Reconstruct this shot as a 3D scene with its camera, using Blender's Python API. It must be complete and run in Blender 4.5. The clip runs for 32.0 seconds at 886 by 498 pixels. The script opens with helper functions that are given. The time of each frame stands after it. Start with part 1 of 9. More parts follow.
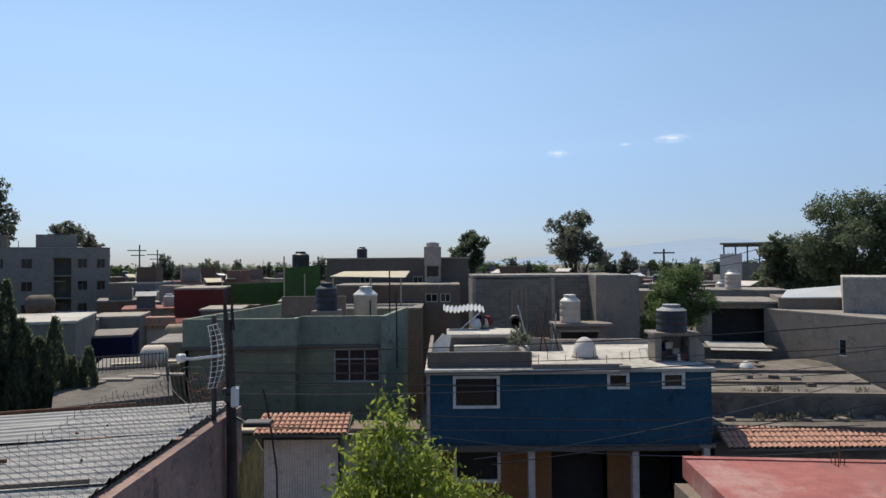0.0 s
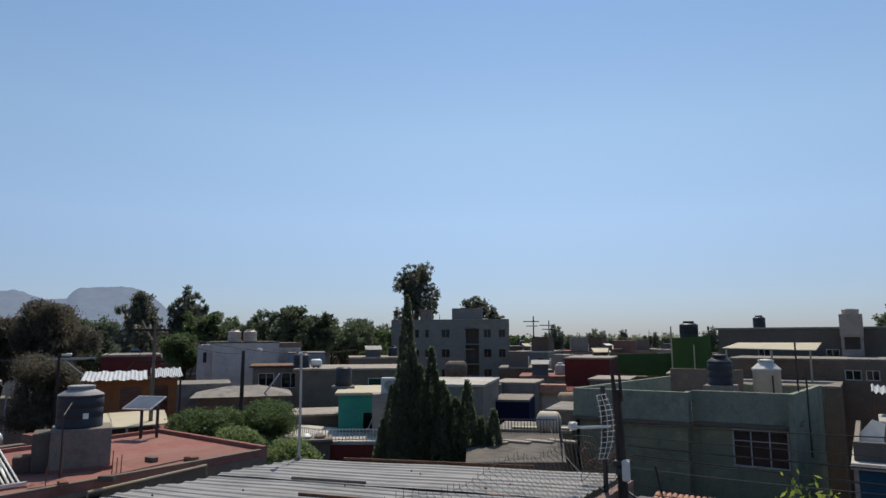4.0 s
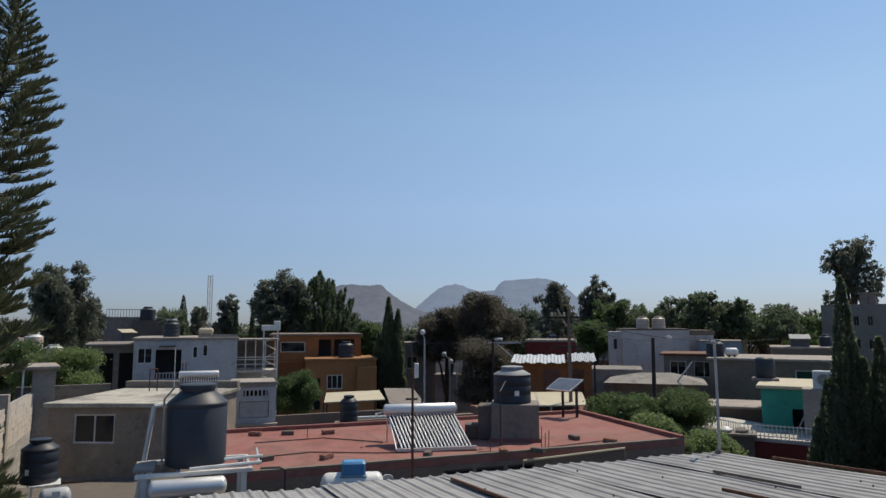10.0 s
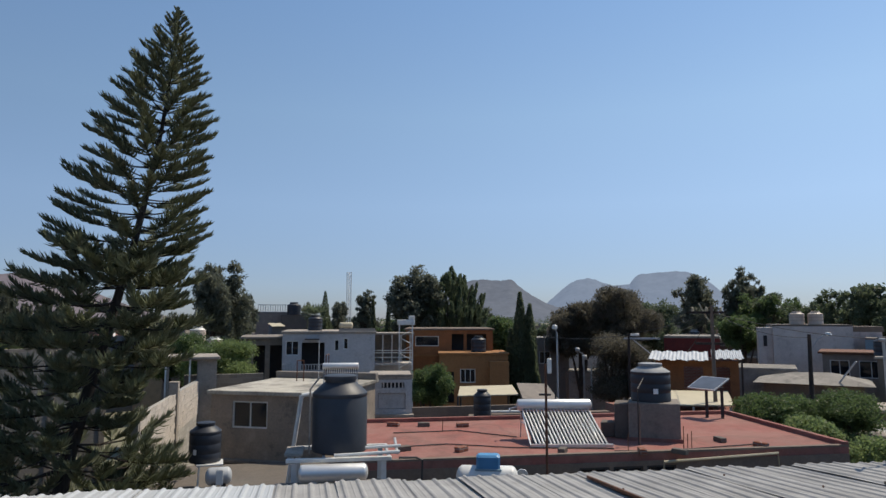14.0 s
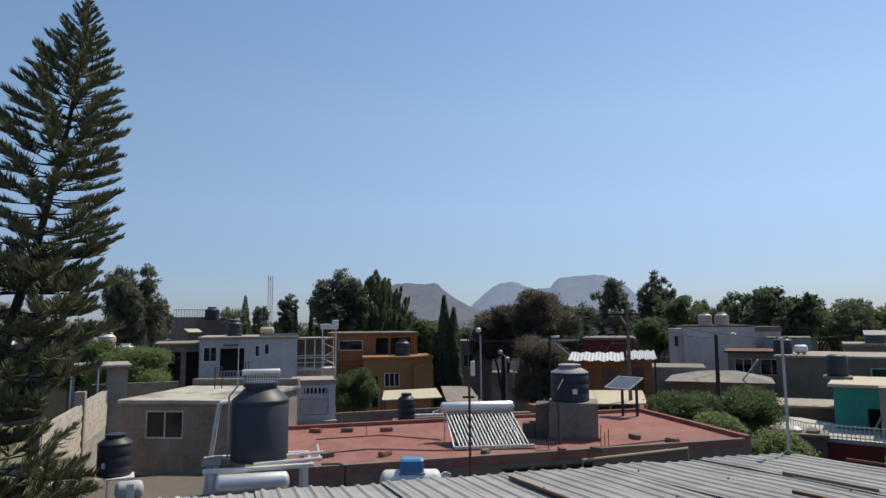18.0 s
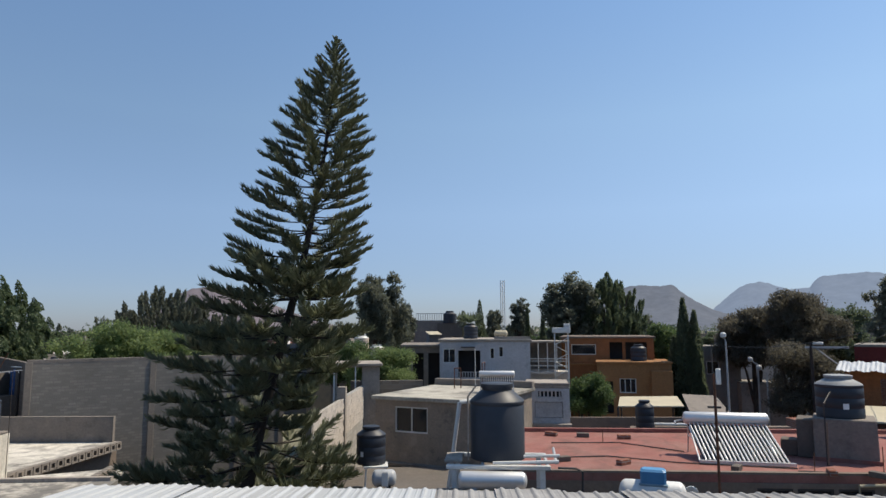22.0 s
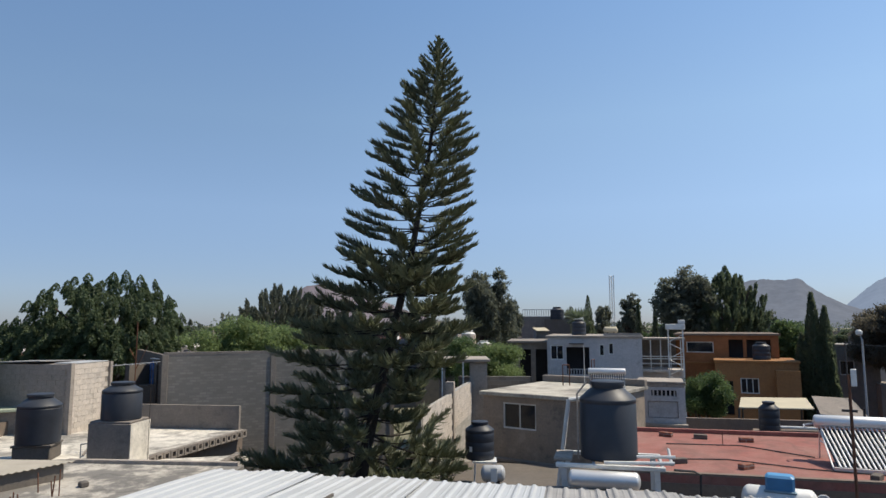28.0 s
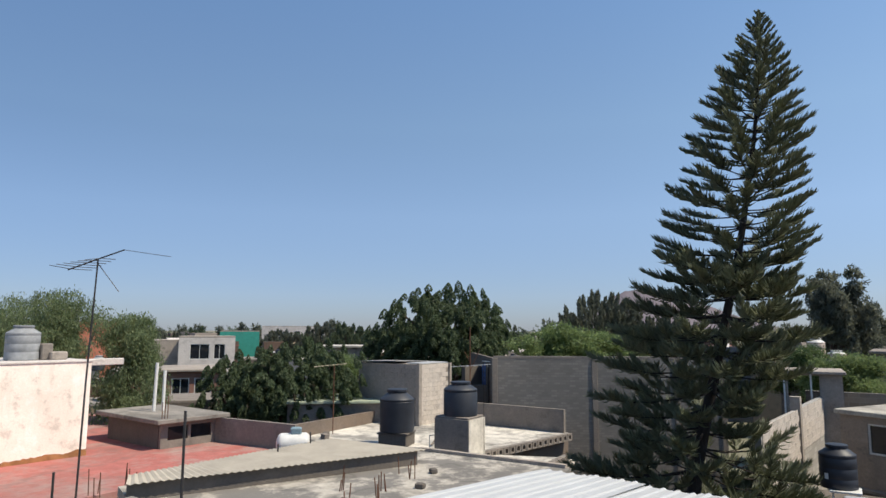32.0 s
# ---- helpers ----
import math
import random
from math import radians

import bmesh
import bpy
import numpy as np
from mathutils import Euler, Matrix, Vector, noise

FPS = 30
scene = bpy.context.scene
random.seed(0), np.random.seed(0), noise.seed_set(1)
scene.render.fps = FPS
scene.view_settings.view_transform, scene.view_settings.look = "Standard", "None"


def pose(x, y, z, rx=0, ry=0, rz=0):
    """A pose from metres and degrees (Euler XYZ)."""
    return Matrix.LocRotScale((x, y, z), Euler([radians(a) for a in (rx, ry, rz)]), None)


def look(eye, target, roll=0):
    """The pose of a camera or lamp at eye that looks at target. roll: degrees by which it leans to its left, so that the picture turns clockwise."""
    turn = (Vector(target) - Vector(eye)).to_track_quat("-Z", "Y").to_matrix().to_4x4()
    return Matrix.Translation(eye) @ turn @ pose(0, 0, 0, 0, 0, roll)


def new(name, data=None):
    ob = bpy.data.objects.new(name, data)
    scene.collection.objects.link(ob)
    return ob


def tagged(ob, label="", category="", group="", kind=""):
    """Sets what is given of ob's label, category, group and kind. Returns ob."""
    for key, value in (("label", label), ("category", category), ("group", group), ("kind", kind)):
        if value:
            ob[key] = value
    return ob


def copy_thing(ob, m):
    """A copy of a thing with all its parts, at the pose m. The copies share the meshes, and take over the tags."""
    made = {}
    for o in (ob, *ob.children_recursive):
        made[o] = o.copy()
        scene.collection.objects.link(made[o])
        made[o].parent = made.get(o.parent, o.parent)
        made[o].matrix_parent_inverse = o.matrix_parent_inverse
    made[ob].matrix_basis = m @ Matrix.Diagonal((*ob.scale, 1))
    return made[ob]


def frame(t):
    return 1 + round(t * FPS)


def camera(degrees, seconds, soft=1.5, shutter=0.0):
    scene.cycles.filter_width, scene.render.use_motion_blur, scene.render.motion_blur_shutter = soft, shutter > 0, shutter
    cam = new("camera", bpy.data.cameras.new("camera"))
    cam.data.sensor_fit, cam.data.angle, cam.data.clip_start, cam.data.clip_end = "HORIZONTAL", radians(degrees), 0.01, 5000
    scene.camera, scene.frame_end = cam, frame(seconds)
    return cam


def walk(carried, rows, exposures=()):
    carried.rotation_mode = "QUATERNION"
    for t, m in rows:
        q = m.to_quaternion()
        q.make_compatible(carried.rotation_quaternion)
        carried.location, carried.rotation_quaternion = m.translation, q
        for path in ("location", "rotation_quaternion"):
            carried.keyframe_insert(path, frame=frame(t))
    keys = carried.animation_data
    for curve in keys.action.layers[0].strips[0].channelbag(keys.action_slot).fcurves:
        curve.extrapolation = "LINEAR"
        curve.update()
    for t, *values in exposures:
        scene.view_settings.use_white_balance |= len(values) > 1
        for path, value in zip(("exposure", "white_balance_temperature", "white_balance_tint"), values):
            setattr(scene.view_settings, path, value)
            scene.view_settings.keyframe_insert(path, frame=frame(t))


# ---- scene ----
# Camera: stands on the roof and turns. Rows: seconds, yaw, pitch, roll.
cam = camera(68.02, 32.0)
EYE = (0.0, 0.0, 9.6)
TURNS = [
    (0.0, 0.00, 1.26, 0.42),
    (0.5, 2.98, 1.28, 0.48),
    (1.0, 8.78, 1.40, 0.50),
    (1.5, 11.56, 1.51, 0.54),
    (2.0, 13.33, 1.85, 0.63),
    (2.5, 12.41, 4.19, 0.63),
    (3.0, 19.56, 6.03, 0.44),
    (3.5, 24.70, 6.96, 0.31),
    (4.0, 32.60, 7.55, 0.28),
    (4.5, 37.55, 7.69, 0.28),
    (6.5, 55.00, 7.26, 0.12),
    (7.0, 56.21, 7.09, 0.12),
    (7.5, 55.37, 6.91, 0.17),
    (8.0, 56.66, 6.79, 0.21),
    (8.5, 58.95, 6.67, 0.22),
    (9.0, 61.64, 6.61, 0.23),
    (9.5, 64.28, 6.59, 0.21),
    (10.0, 66.89, 6.57, 0.13),
    (10.5, 69.23, 6.50, -0.03),
    (11.0, 71.22, 6.46, -0.15),
    (11.5, 73.45, 6.42, -0.10),
    (12.0, 75.59, 6.25, 0.01),
    (12.5, 76.64, 6.13, 0.05),
    (13.0, 76.82, 6.11, 0.04),
    (13.5, 77.57, 6.12, 0.02),
    (14.0, 78.26, 6.14, -0.00),
    (14.5, 79.21, 6.16, -0.01),
    (16.5, 77.59, 6.34, 0.12),
    (17.0, 74.52, 6.41, 0.18),
    (17.5, 72.74, 6.39, 0.34),
    (18.0, 71.71, 6.43, 0.49),
    (18.5, 71.40, 6.43, 0.52),
    (19.0, 71.89, 6.50, 0.47),
    (19.5, 72.75, 6.51, 0.45),
    (20.0, 75.62, 6.59, 0.45),
    (20.5, 80.83, 6.67, 0.42),
    (21.0, 85.99, 6.78, 0.33),
    (21.5, 88.89, 6.81, 0.25),
    (22.0, 91.59, 6.86, 0.23),
    (22.5, 94.45, 6.94, 0.27),
    (23.0, 98.27, 6.99, 0.27),
    (23.5, 101.81, 7.03, 0.13),
    (24.0, 103.59, 7.03, -0.02),
    (24.5, 102.61, 7.00, -0.06),
    (25.0, 101.93, 6.94, -0.02),
    (25.5, 101.42, 6.86, 0.02),
    (27.5, 100.88, 6.52, 0.08),
    (28.0, 100.81, 6.54, 0.07),
    (28.5, 100.89, 6.65, 0.09),
    (29.0, 103.67, 6.73, 0.15),
    (29.5, 110.79, 6.78, 0.20),
    (30.0, 116.85, 6.91, 0.15),
    (30.5, 120.53, 7.01, -0.03),
    (31.0, 123.76, 7.07, -0.22),
    (31.5, 125.50, 7.02, -0.29),
    (32.0, 127.94, 7.02, -0.20),
]
EXPOSURES = [(0.0, 0.26), (2.0, 0.19), (4.0, -0.01), (7.0, -0.08), (9.0, -0.04), (11.0, 0.02), (13.0, 0.08), (17.0, 0.18), (20.0, 0.09), (23.0, 0.32), (25.0, 0.32), (28.0, 0.33), (30.0, 0.38), (32.0, 0.40)]
walk(cam, [(t, pose(*EYE, 90 + p, r, y)) for t, y, p, r in TURNS], EXPOSURES)

# ---- daylight: high clear sun, a little to the left of the first view ----
SUN_ELEV, SUN_TURN = 57.0, -24.0      # degrees above the horizon; degrees clockwise from +y
world = bpy.data.worlds.new("sky")
scene.world = world
world.use_nodes = True
wn = world.node_tree
wn.nodes.clear()
w_out = wn.nodes.new("ShaderNodeOutputWorld")
w_bg = wn.nodes.new("ShaderNodeBackground")
w_sky = wn.nodes.new("ShaderNodeTexSky")
w_sky.sky_type = "NISHITA"
w_sky.sun_disc = False
w_sky.sun_elevation, w_sky.sun_rotation = radians(SUN_ELEV), radians(SUN_TURN)
w_sky.altitude, w_sky.air_density, w_sky.dust_density, w_sky.ozone_density = 2240.0, 1.0, 1.1, 4.0
w_bg.inputs["Strength"].default_value = 0.09
w_veil = wn.nodes.new("ShaderNodeMix")           # pale even haze over the clear sky
w_veil.data_type, w_veil.blend_type = "RGBA", "ADD"
w_veil.inputs["Factor"].default_value = 1.0
w_veil.inputs[7].default_value = (1.40, 1.90, 2.50, 1)
wn.links.new(w_sky.outputs["Color"], w_veil.inputs[6])
w_tc = wn.nodes.new("ShaderNodeTexCoord")
w_sep = wn.nodes.new("ShaderNodeSeparateXYZ")
w_ramp = wn.nodes.new("ShaderNodeValToRGB")      # dust low over the town takes the blue out of the horizon
for k, (h, c) in enumerate(((0.0, (0.465, 0.455, 0.51)), (0.05, (0.66, 0.63, 0.665)), (0.17, (0.92, 0.905, 0.895)), (0.30, (0.98, 1.03, 1.01)), (0.48, (0.84, 0.99, 1.09)))):
    el = w_ramp.color_ramp.elements[k] if k < 2 else w_ramp.color_ramp.elements.new(h)
    el.position, el.color = h, (*c, 1)
w_dust = wn.nodes.new("ShaderNodeMix")
w_dust.data_type, w_dust.blend_type = "RGBA", "MULTIPLY"
w_dust.inputs["Factor"].default_value = 1.0
wn.links.new(w_tc.outputs["Generated"], w_sep.inputs[0])
wn.links.new(w_sep.outputs["Z"], w_ramp.inputs["Fac"])
wn.links.new(w_veil.outputs[2], w_dust.inputs[6])
wn.links.new(w_ramp.outputs["Color"], w_dust.inputs[7])
w_dot = wn.nodes.new("ShaderNodeVectorMath")     # the haze glows towards the sun's side and deepens away from it
w_dot.operation = "DOT_PRODUCT"
w_dot.inputs[1].default_value = (math.sin(radians(SUN_TURN)), math.cos(radians(SUN_TURN)), 0.0)
w_acos = wn.nodes.new("ShaderNodeMath")
w_acos.operation = "ARCCOSINE"
w_map = wn.nodes.new("ShaderNodeMapRange")
w_map.inputs["From Max"].default_value = math.pi
w_side = wn.nodes.new("ShaderNodeValToRGB")
for k, (h, c) in enumerate(((0.0, (1.33, 1.24, 1.13)), (0.5, (0.80, 0.80, 0.81)), (1.0, (0.472, 0.535, 0.635)))):
    el = w_side.color_ramp.elements[k] if k < 2 else w_side.color_ramp.elements.new(h)
    el.position, el.color = h, (*c, 1)
w_turn = wn.nodes.new("ShaderNodeMix")
w_turn.data_type, w_turn.blend_type = "RGBA", "MULTIPLY"
w_low = wn.nodes.new("ShaderNodeMapRange")      # near the horizon the haze is even all round
w_low.inputs["From Max"].default_value, w_low.inputs["To Min"].default_value = 0.28, 0.30
wn.links.new(w_sep.outputs["Z"], w_low.inputs["Value"])
wn.links.new(w_low.outputs[0], w_turn.inputs["Factor"])
wn.links.new(w_tc.outputs["Generated"], w_dot.inputs[0])
wn.links.new(w_dot.outputs["Value"], w_acos.inputs[0])
wn.links.new(w_acos.outputs[0], w_map.inputs["Value"])
wn.links.new(w_map.outputs[0], w_side.inputs["Fac"])
wn.links.new(w_dust.outputs[2], w_turn.inputs[6])
wn.links.new(w_side.outputs["Color"], w_turn.inputs[7])
wn.links.new(w_turn.outputs[2], w_bg.inputs["Color"])
wn.links.new(w_bg.outputs["Background"], w_out.inputs["Surface"])
sun = new("sun", bpy.data.lights.new("sun", "SUN"))
sun.data.energy, sun.data.angle, sun.data.color = 4.3, radians(0.53), (1.0, 0.89, 0.715)
_e, _a = radians(SUN_ELEV), radians(SUN_TURN)
sun.matrix_world = look((0, 0, 60), (-math.sin(_a) * math.cos(_e), -math.cos(_a) * math.cos(_e), 60 - math.sin(_e)))

# ---- materials ----
def _nodes(name):
    m = bpy.data.materials.new(name)
    m.use_nodes = True
    nt = m.node_tree
    return m, nt, nt.nodes["Principled BSDF"]


def _coords(nt, scale=(1, 1, 1), world_space=False):
    """Object coordinates, shifted for each object so that repeats differ."""
    tc = nt.nodes.new("ShaderNodeTexCoord")
    mp = nt.nodes.new("ShaderNodeMapping")
    mp.inputs["Scale"].default_value = scale
    oi = nt.nodes.new("ShaderNodeObjectInfo")
    mul = nt.nodes.new("ShaderNodeMath")
    mul.operation = "MULTIPLY"
    mul.inputs[1].default_value = 37.0
    nt.links.new(oi.outputs["Random"], mul.inputs[0])
    comb = nt.nodes.new("ShaderNodeCombineXYZ")
    nt.links.new(mul.outputs[0], comb.inputs["X"])
    nt.links.new(mul.outputs[0], comb.inputs["Y"])
    nt.links.new(tc.outputs["Object"], mp.inputs["Vector"])
    nt.links.new(comb.outputs[0], mp.inputs["Location"])
    return mp.outputs["Vector"]


def _noise(nt, vec, scale, detail=5.0, rough=0.6):
    n = nt.nodes.new("ShaderNodeTexNoise")
    n.inputs["Scale"].default_value, n.inputs["Detail"].default_value, n.inputs["Roughness"].default_value = scale, detail, rough
    nt.links.new(vec, n.inputs["Vector"])
    return n.outputs["Fac"]


def _ramp(nt, fac, lo, hi, c0, c1):
    r = nt.nodes.new("ShaderNodeValToRGB")
    r.color_ramp.elements[0].position, r.color_ramp.elements[1].position = lo, hi
    r.color_ramp.elements[0].color, r.color_ramp.elements[1].color = (*c0, 1), (*c1, 1)
    nt.links.new(fac, r.inputs["Fac"])
    return r.outputs["Color"]


def _mix(nt, fac, a, b, mode="MIX"):
    m = nt.nodes.new("ShaderNodeMix")
    m.data_type, m.blend_type = "RGBA", mode
    if isinstance(fac, float):
        m.inputs["Factor"].default_value = fac
    else:
        nt.links.new(fac, m.inputs["Factor"])
    for sock, v in ((m.inputs[6], a), (m.inputs[7], b)):
        if isinstance(v, tuple):
            sock.default_value = (*v, 1)
        else:
            nt.links.new(v, sock)
    return m.outputs[2]


def _bump(nt, bsdf, fac, strength, dist):
    b = nt.nodes.new("ShaderNodeBump")
    b.inputs["Strength"].default_value, b.inputs["Distance"].default_value = strength, dist
    nt.links.new(fac, b.inputs["Height"])
    nt.links.new(b.outputs["Normal"], bsdf.inputs["Normal"])


def plaster(name, col, stain=(0.16, 0.15, 0.14), amount=0.45, rough=0.9, streaks=True, grain=0.10):
    """Painted or bare render with blotches, rain streaks and fine grain."""
    m, nt, b = _nodes(name)
    v = _coords(nt)
    big = _noise(nt, v, 0.55, 6)
    fine = _noise(nt, v, 14.0, 6)
    vs = _coords(nt, (2.6, 2.6, 0.22))
    run = _noise(nt, vs, 1.3, 6, 0.65)
    col = (min(1, col[0] * 1.06), col[1] * 0.98, col[2] * 0.93)
    c0 = tuple(min(1, c * (1 - 1.4 * grain)) for c in col)
    c1 = tuple(min(1, c * (1 + 1.2 * grain)) for c in col)
    base = _ramp(nt, fine, 0.3, 0.7, c0, c1)
    blot = _ramp(nt, big, 0.42, 0.75, (0, 0, 0), (amount, amount, amount))
    base = _mix(nt, blot, base, stain)
    if streaks:
        st = _ramp(nt, run, 0.55, 0.78, (0, 0, 0), (amount * 0.9,) * 3)
        base = _mix(nt, st, base, stain)
    worn = _noise(nt, v, 1.7, 8, 0.72)
    base = _mix(nt, _ramp(nt, worn, 0.54, 0.66, (0, 0, 0), (min(0.7, amount * 1.1),) * 3), base, tuple(min(1, c * 1.38) for c in col))
    base = _mix(nt, _ramp(nt, worn, 0.36, 0.46, (min(0.7, amount),) * 3, (0, 0, 0)), base, tuple(c * 0.6 for c in stain))
    nt.links.new(base, b.inputs["Base Color"])
    b.inputs["Roughness"].default_value = rough
    b.inputs["Specular IOR Level"].default_value = 0.25
    _bump(nt, b, fine, 0.35, 0.02)
    return m


def blockwork(name, col, bw=0.4, bh=0.2, mortar=(0.30, 0.29, 0.27), run=(1.0, 1.0)):
    """Bare grey blocks too far off to pick apart."""
    m, nt, b = _nodes(name)
    tc = nt.nodes.new("ShaderNodeTexCoord")
    sep = nt.nodes.new("ShaderNodeSeparateXYZ")
    nt.links.new(tc.outputs["Object"], sep.inputs[0])
    add = nt.nodes.new("ShaderNodeMath")
    for k, ax in enumerate("XY"):
        mu = nt.nodes.new("ShaderNodeMath")
        mu.operation = "MULTIPLY"
        mu.inputs[1].default_value = run[k]
        nt.links.new(sep.outputs[ax], mu.inputs[0])
        nt.links.new(mu.outputs[0], add.inputs[k])
    comb = nt.nodes.new("ShaderNodeCombineXYZ")
    nt.links.new(add.outputs[0], comb.inputs["X"])
    nt.links.new(sep.outputs["Z"], comb.inputs["Y"])
    br = nt.nodes.new("ShaderNodeTexBrick")
    br.inputs["Scale"].default_value = 1.0
    br.inputs["Brick Width"].default_value, br.inputs["Row Height"].default_value = bw, bh
    br.inputs["Mortar Size"].default_value, br.inputs["Bias"].default_value = 0.014, -0.2
    br.inputs["Color1"].default_value = (*[c * 0.82 for c in col], 1)
    br.inputs["Color2"].default_value = (*[min(1, c * 1.15) for c in col], 1)
    br.inputs["Mortar"].default_value = (*mortar, 1)
    nt.links.new(comb.outputs[0], br.inputs["Vector"])
    v = _coords(nt)
    big = _noise(nt, v, 0.5, 6)
    blot = _ramp(nt, big, 0.45, 0.75, (0, 0, 0), (0.5, 0.5, 0.5))
    base = _mix(nt, blot, br.outputs["Color"], tuple(c * 0.55 for c in col))
    nt.links.new(base, b.inputs["Base Color"])
    b.inputs["Roughness"].default_value = 0.93
    b.inputs["Specular IOR Level"].default_value = 0.2
    _bump(nt, b, _noise(nt, v, 20, 5), 0.4, 0.02)
    return m


def smooth_paint(name, col, rough=0.45, metal=0.0, vary=0.15, scale=3.0, spec=0.5):
    m, nt, b = _nodes(name)
    v = _coords(nt)
    n = _noise(nt, v, scale, 5)
    base = _ramp(nt, n, 0.3, 0.75, tuple(c * (1 - vary) for c in col), tuple(min(1, c * (1 + vary)) for c in col))
    fine = _noise(nt, v, 28.0, 4)
    dirt = _ramp(nt, fine, 0.55, 0.8, (0, 0, 0), (0.25, 0.25, 0.25))
    base = _mix(nt, dirt, base, tuple(c * 0.6 + 0.03 for c in col))
    nt.links.new(base, b.inputs["Base Color"])
    b.inputs["Roughness"].default_value, b.inputs["Metallic"].default_value = rough, metal
    b.inputs["Specular IOR Level"].default_value = spec
    _bump(nt, b, n, 0.15, 0.01)
    return m


def leaf_mat(name, dark, light, through_amount=0.35, rough=0.55):
    """Leaves: colour differs from leaf to leaf, light comes through them."""
    m, nt, b = _nodes(name)
    g = nt.nodes.new("ShaderNodeNewGeometry")
    col = _ramp(nt, g.outputs["Random Per Island"], 0.0, 1.0, dark, light)
    v = _coords(nt)
    patch = _noise(nt, v, 0.9, 3)
    col2 = _mix(nt, _ramp(nt, patch, 0.4, 0.7, (0, 0, 0), (0.55, 0.55, 0.55)), col, tuple(c * 0.8 for c in dark))
    nt.links.new(col2, b.inputs["Base Color"])
    b.inputs["Roughness"].default_value = rough
    b.inputs["Specular IOR Level"].default_value = 0.32
    tr = nt.nodes.new("ShaderNodeBsdfTranslucent")
    tcol = _mix(nt, 0.5, col2, tuple(min(1, c * 1.7) for c in light))
    nt.links.new(tcol, tr.inputs["Color"])
    mx = nt.nodes.new("ShaderNodeMixShader")
    mx.inputs["Fac"].default_value = through_amount
    out = nt.nodes["Material Output"]
    nt.links.new(b.outputs[0], mx.inputs[1])
    nt.links.new(tr.outputs[0], mx.inputs[2])
    nt.links.new(mx.outputs[0], out.inputs["Surface"])
    return m


def bark_mat(name, col):
    m, nt, b = _nodes(name)
    v = _coords(nt, (6, 6, 1))
    n = _noise(nt, v, 3.0, 6)
    nt.links.new(_ramp(nt, n, 0.3, 0.7, tuple(c * 0.5 for c in col), tuple(c * 1.4 for c in col)), b.inputs["Base Color"])
    b.inputs["Roughness"].default_value = 0.95
    _bump(nt, b, n, 0.7, 0.03)
    return m


def glass_mat(name, tint=(0.75, 0.8, 0.82)):
    m, nt, b = _nodes(name)
    b.inputs["Base Color"].default_value = (*tint, 1)
    b.inputs["Specular IOR Level"].default_value = 0.22
    b.inputs["Transmission Weight"].default_value = 0.25
    b.inputs["Roughness"].default_value = 0.04
    return m


def roof_mat(name, col, worn, rough=0.9, lo=0.42, hi=0.68, scale=0.45):
    """Flat roof: coating worn through in ragged patches, ponding rings and grit."""
    m, nt, b = _nodes(name)
    v = _coords(nt)
    a = _noise(nt, v, scale, 10, 0.72)
    c = _noise(nt, v, 2.3, 8, 0.75)
    g = _noise(nt, v, 22.0, 5)
    f = _noise(nt, v, 6.5, 6, 0.7)
    base = _ramp(nt, c, 0.32, 0.70, tuple(k * 0.74 for k in col), tuple(min(1, k * 1.18) for k in col))
    base = _mix(nt, _ramp(nt, a, lo, hi, (0, 0, 0), (0.9, 0.9, 0.9)), base, worn)
    base = _mix(nt, _ramp(nt, f, 0.55, 0.66, (0, 0, 0), (0.5, 0.5, 0.5)), base, tuple(0.5 * (k + q) * 0.72 for k, q in zip(col, worn)))
    base = _mix(nt, _ramp(nt, g, 0.5, 0.8, (0, 0, 0), (0.4, 0.4, 0.4)), base, tuple(k * 0.5 for k in col))
    pond = nt.nodes.new("ShaderNodeValToRGB")
    for k, (h, q) in enumerate(((0.50, 0.0), (0.535, 0.45), (0.55, 0.12), (0.62, 0.22))):
        el = pond.color_ramp.elements[k] if k < 2 else pond.color_ramp.elements.new(h)
        el.position, el.color = h, (q, q, q, 1)
    nt.links.new(_noise(nt, v, 0.33, 4, 0.5), pond.inputs["Fac"])
    base = _mix(nt, pond.outputs["Color"], base, tuple(k * 0.45 for k in worn))
    nt.links.new(base, b.inputs["Base Color"])
    b.inputs["Roughness"].default_value = rough
    b.inputs["Specular IOR Level"].default_value = 0.25
    _bump(nt, b, g, 0.4, 0.02)
    return m


CONC = plaster("grey_concrete", (0.208, 0.196, 0.180))
CONC_D = plaster("dark_concrete", (0.116, 0.108, 0.098))
CONC_L = plaster("light_concrete", (0.312, 0.295, 0.268))
CONC_W = plaster("brown_concrete", (0.168, 0.140, 0.116))
BLOCK = blockwork("grey_blocks", (0.2, 0.178, 0.15), mortar=(0.215, 0.20, 0.175))
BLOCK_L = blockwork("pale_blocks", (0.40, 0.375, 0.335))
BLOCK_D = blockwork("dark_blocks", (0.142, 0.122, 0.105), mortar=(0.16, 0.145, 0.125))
BLOCK_P = plaster("grey_post_render", (0.22, 0.205, 0.182), amount=0.3)
BLOCK_S = blockwork("slanting_grey_blocks", (0.25, 0.232, 0.206), 0.28, 0.11, (0.21, 0.194, 0.174), run=(0.6, -0.8))
WHITE_W = plaster("white_wall", (0.541, 0.541, 0.533), amount=0.25)
WHITE_B = plaster("bluish_white_wall", (0.442, 0.468, 0.501), amount=0.22)
WHITE_OLD = plaster("flaking_white_wall", (0.88, 0.86, 0.80), stain=(0.50, 0.42, 0.33), amount=0.38, grain=0.03)
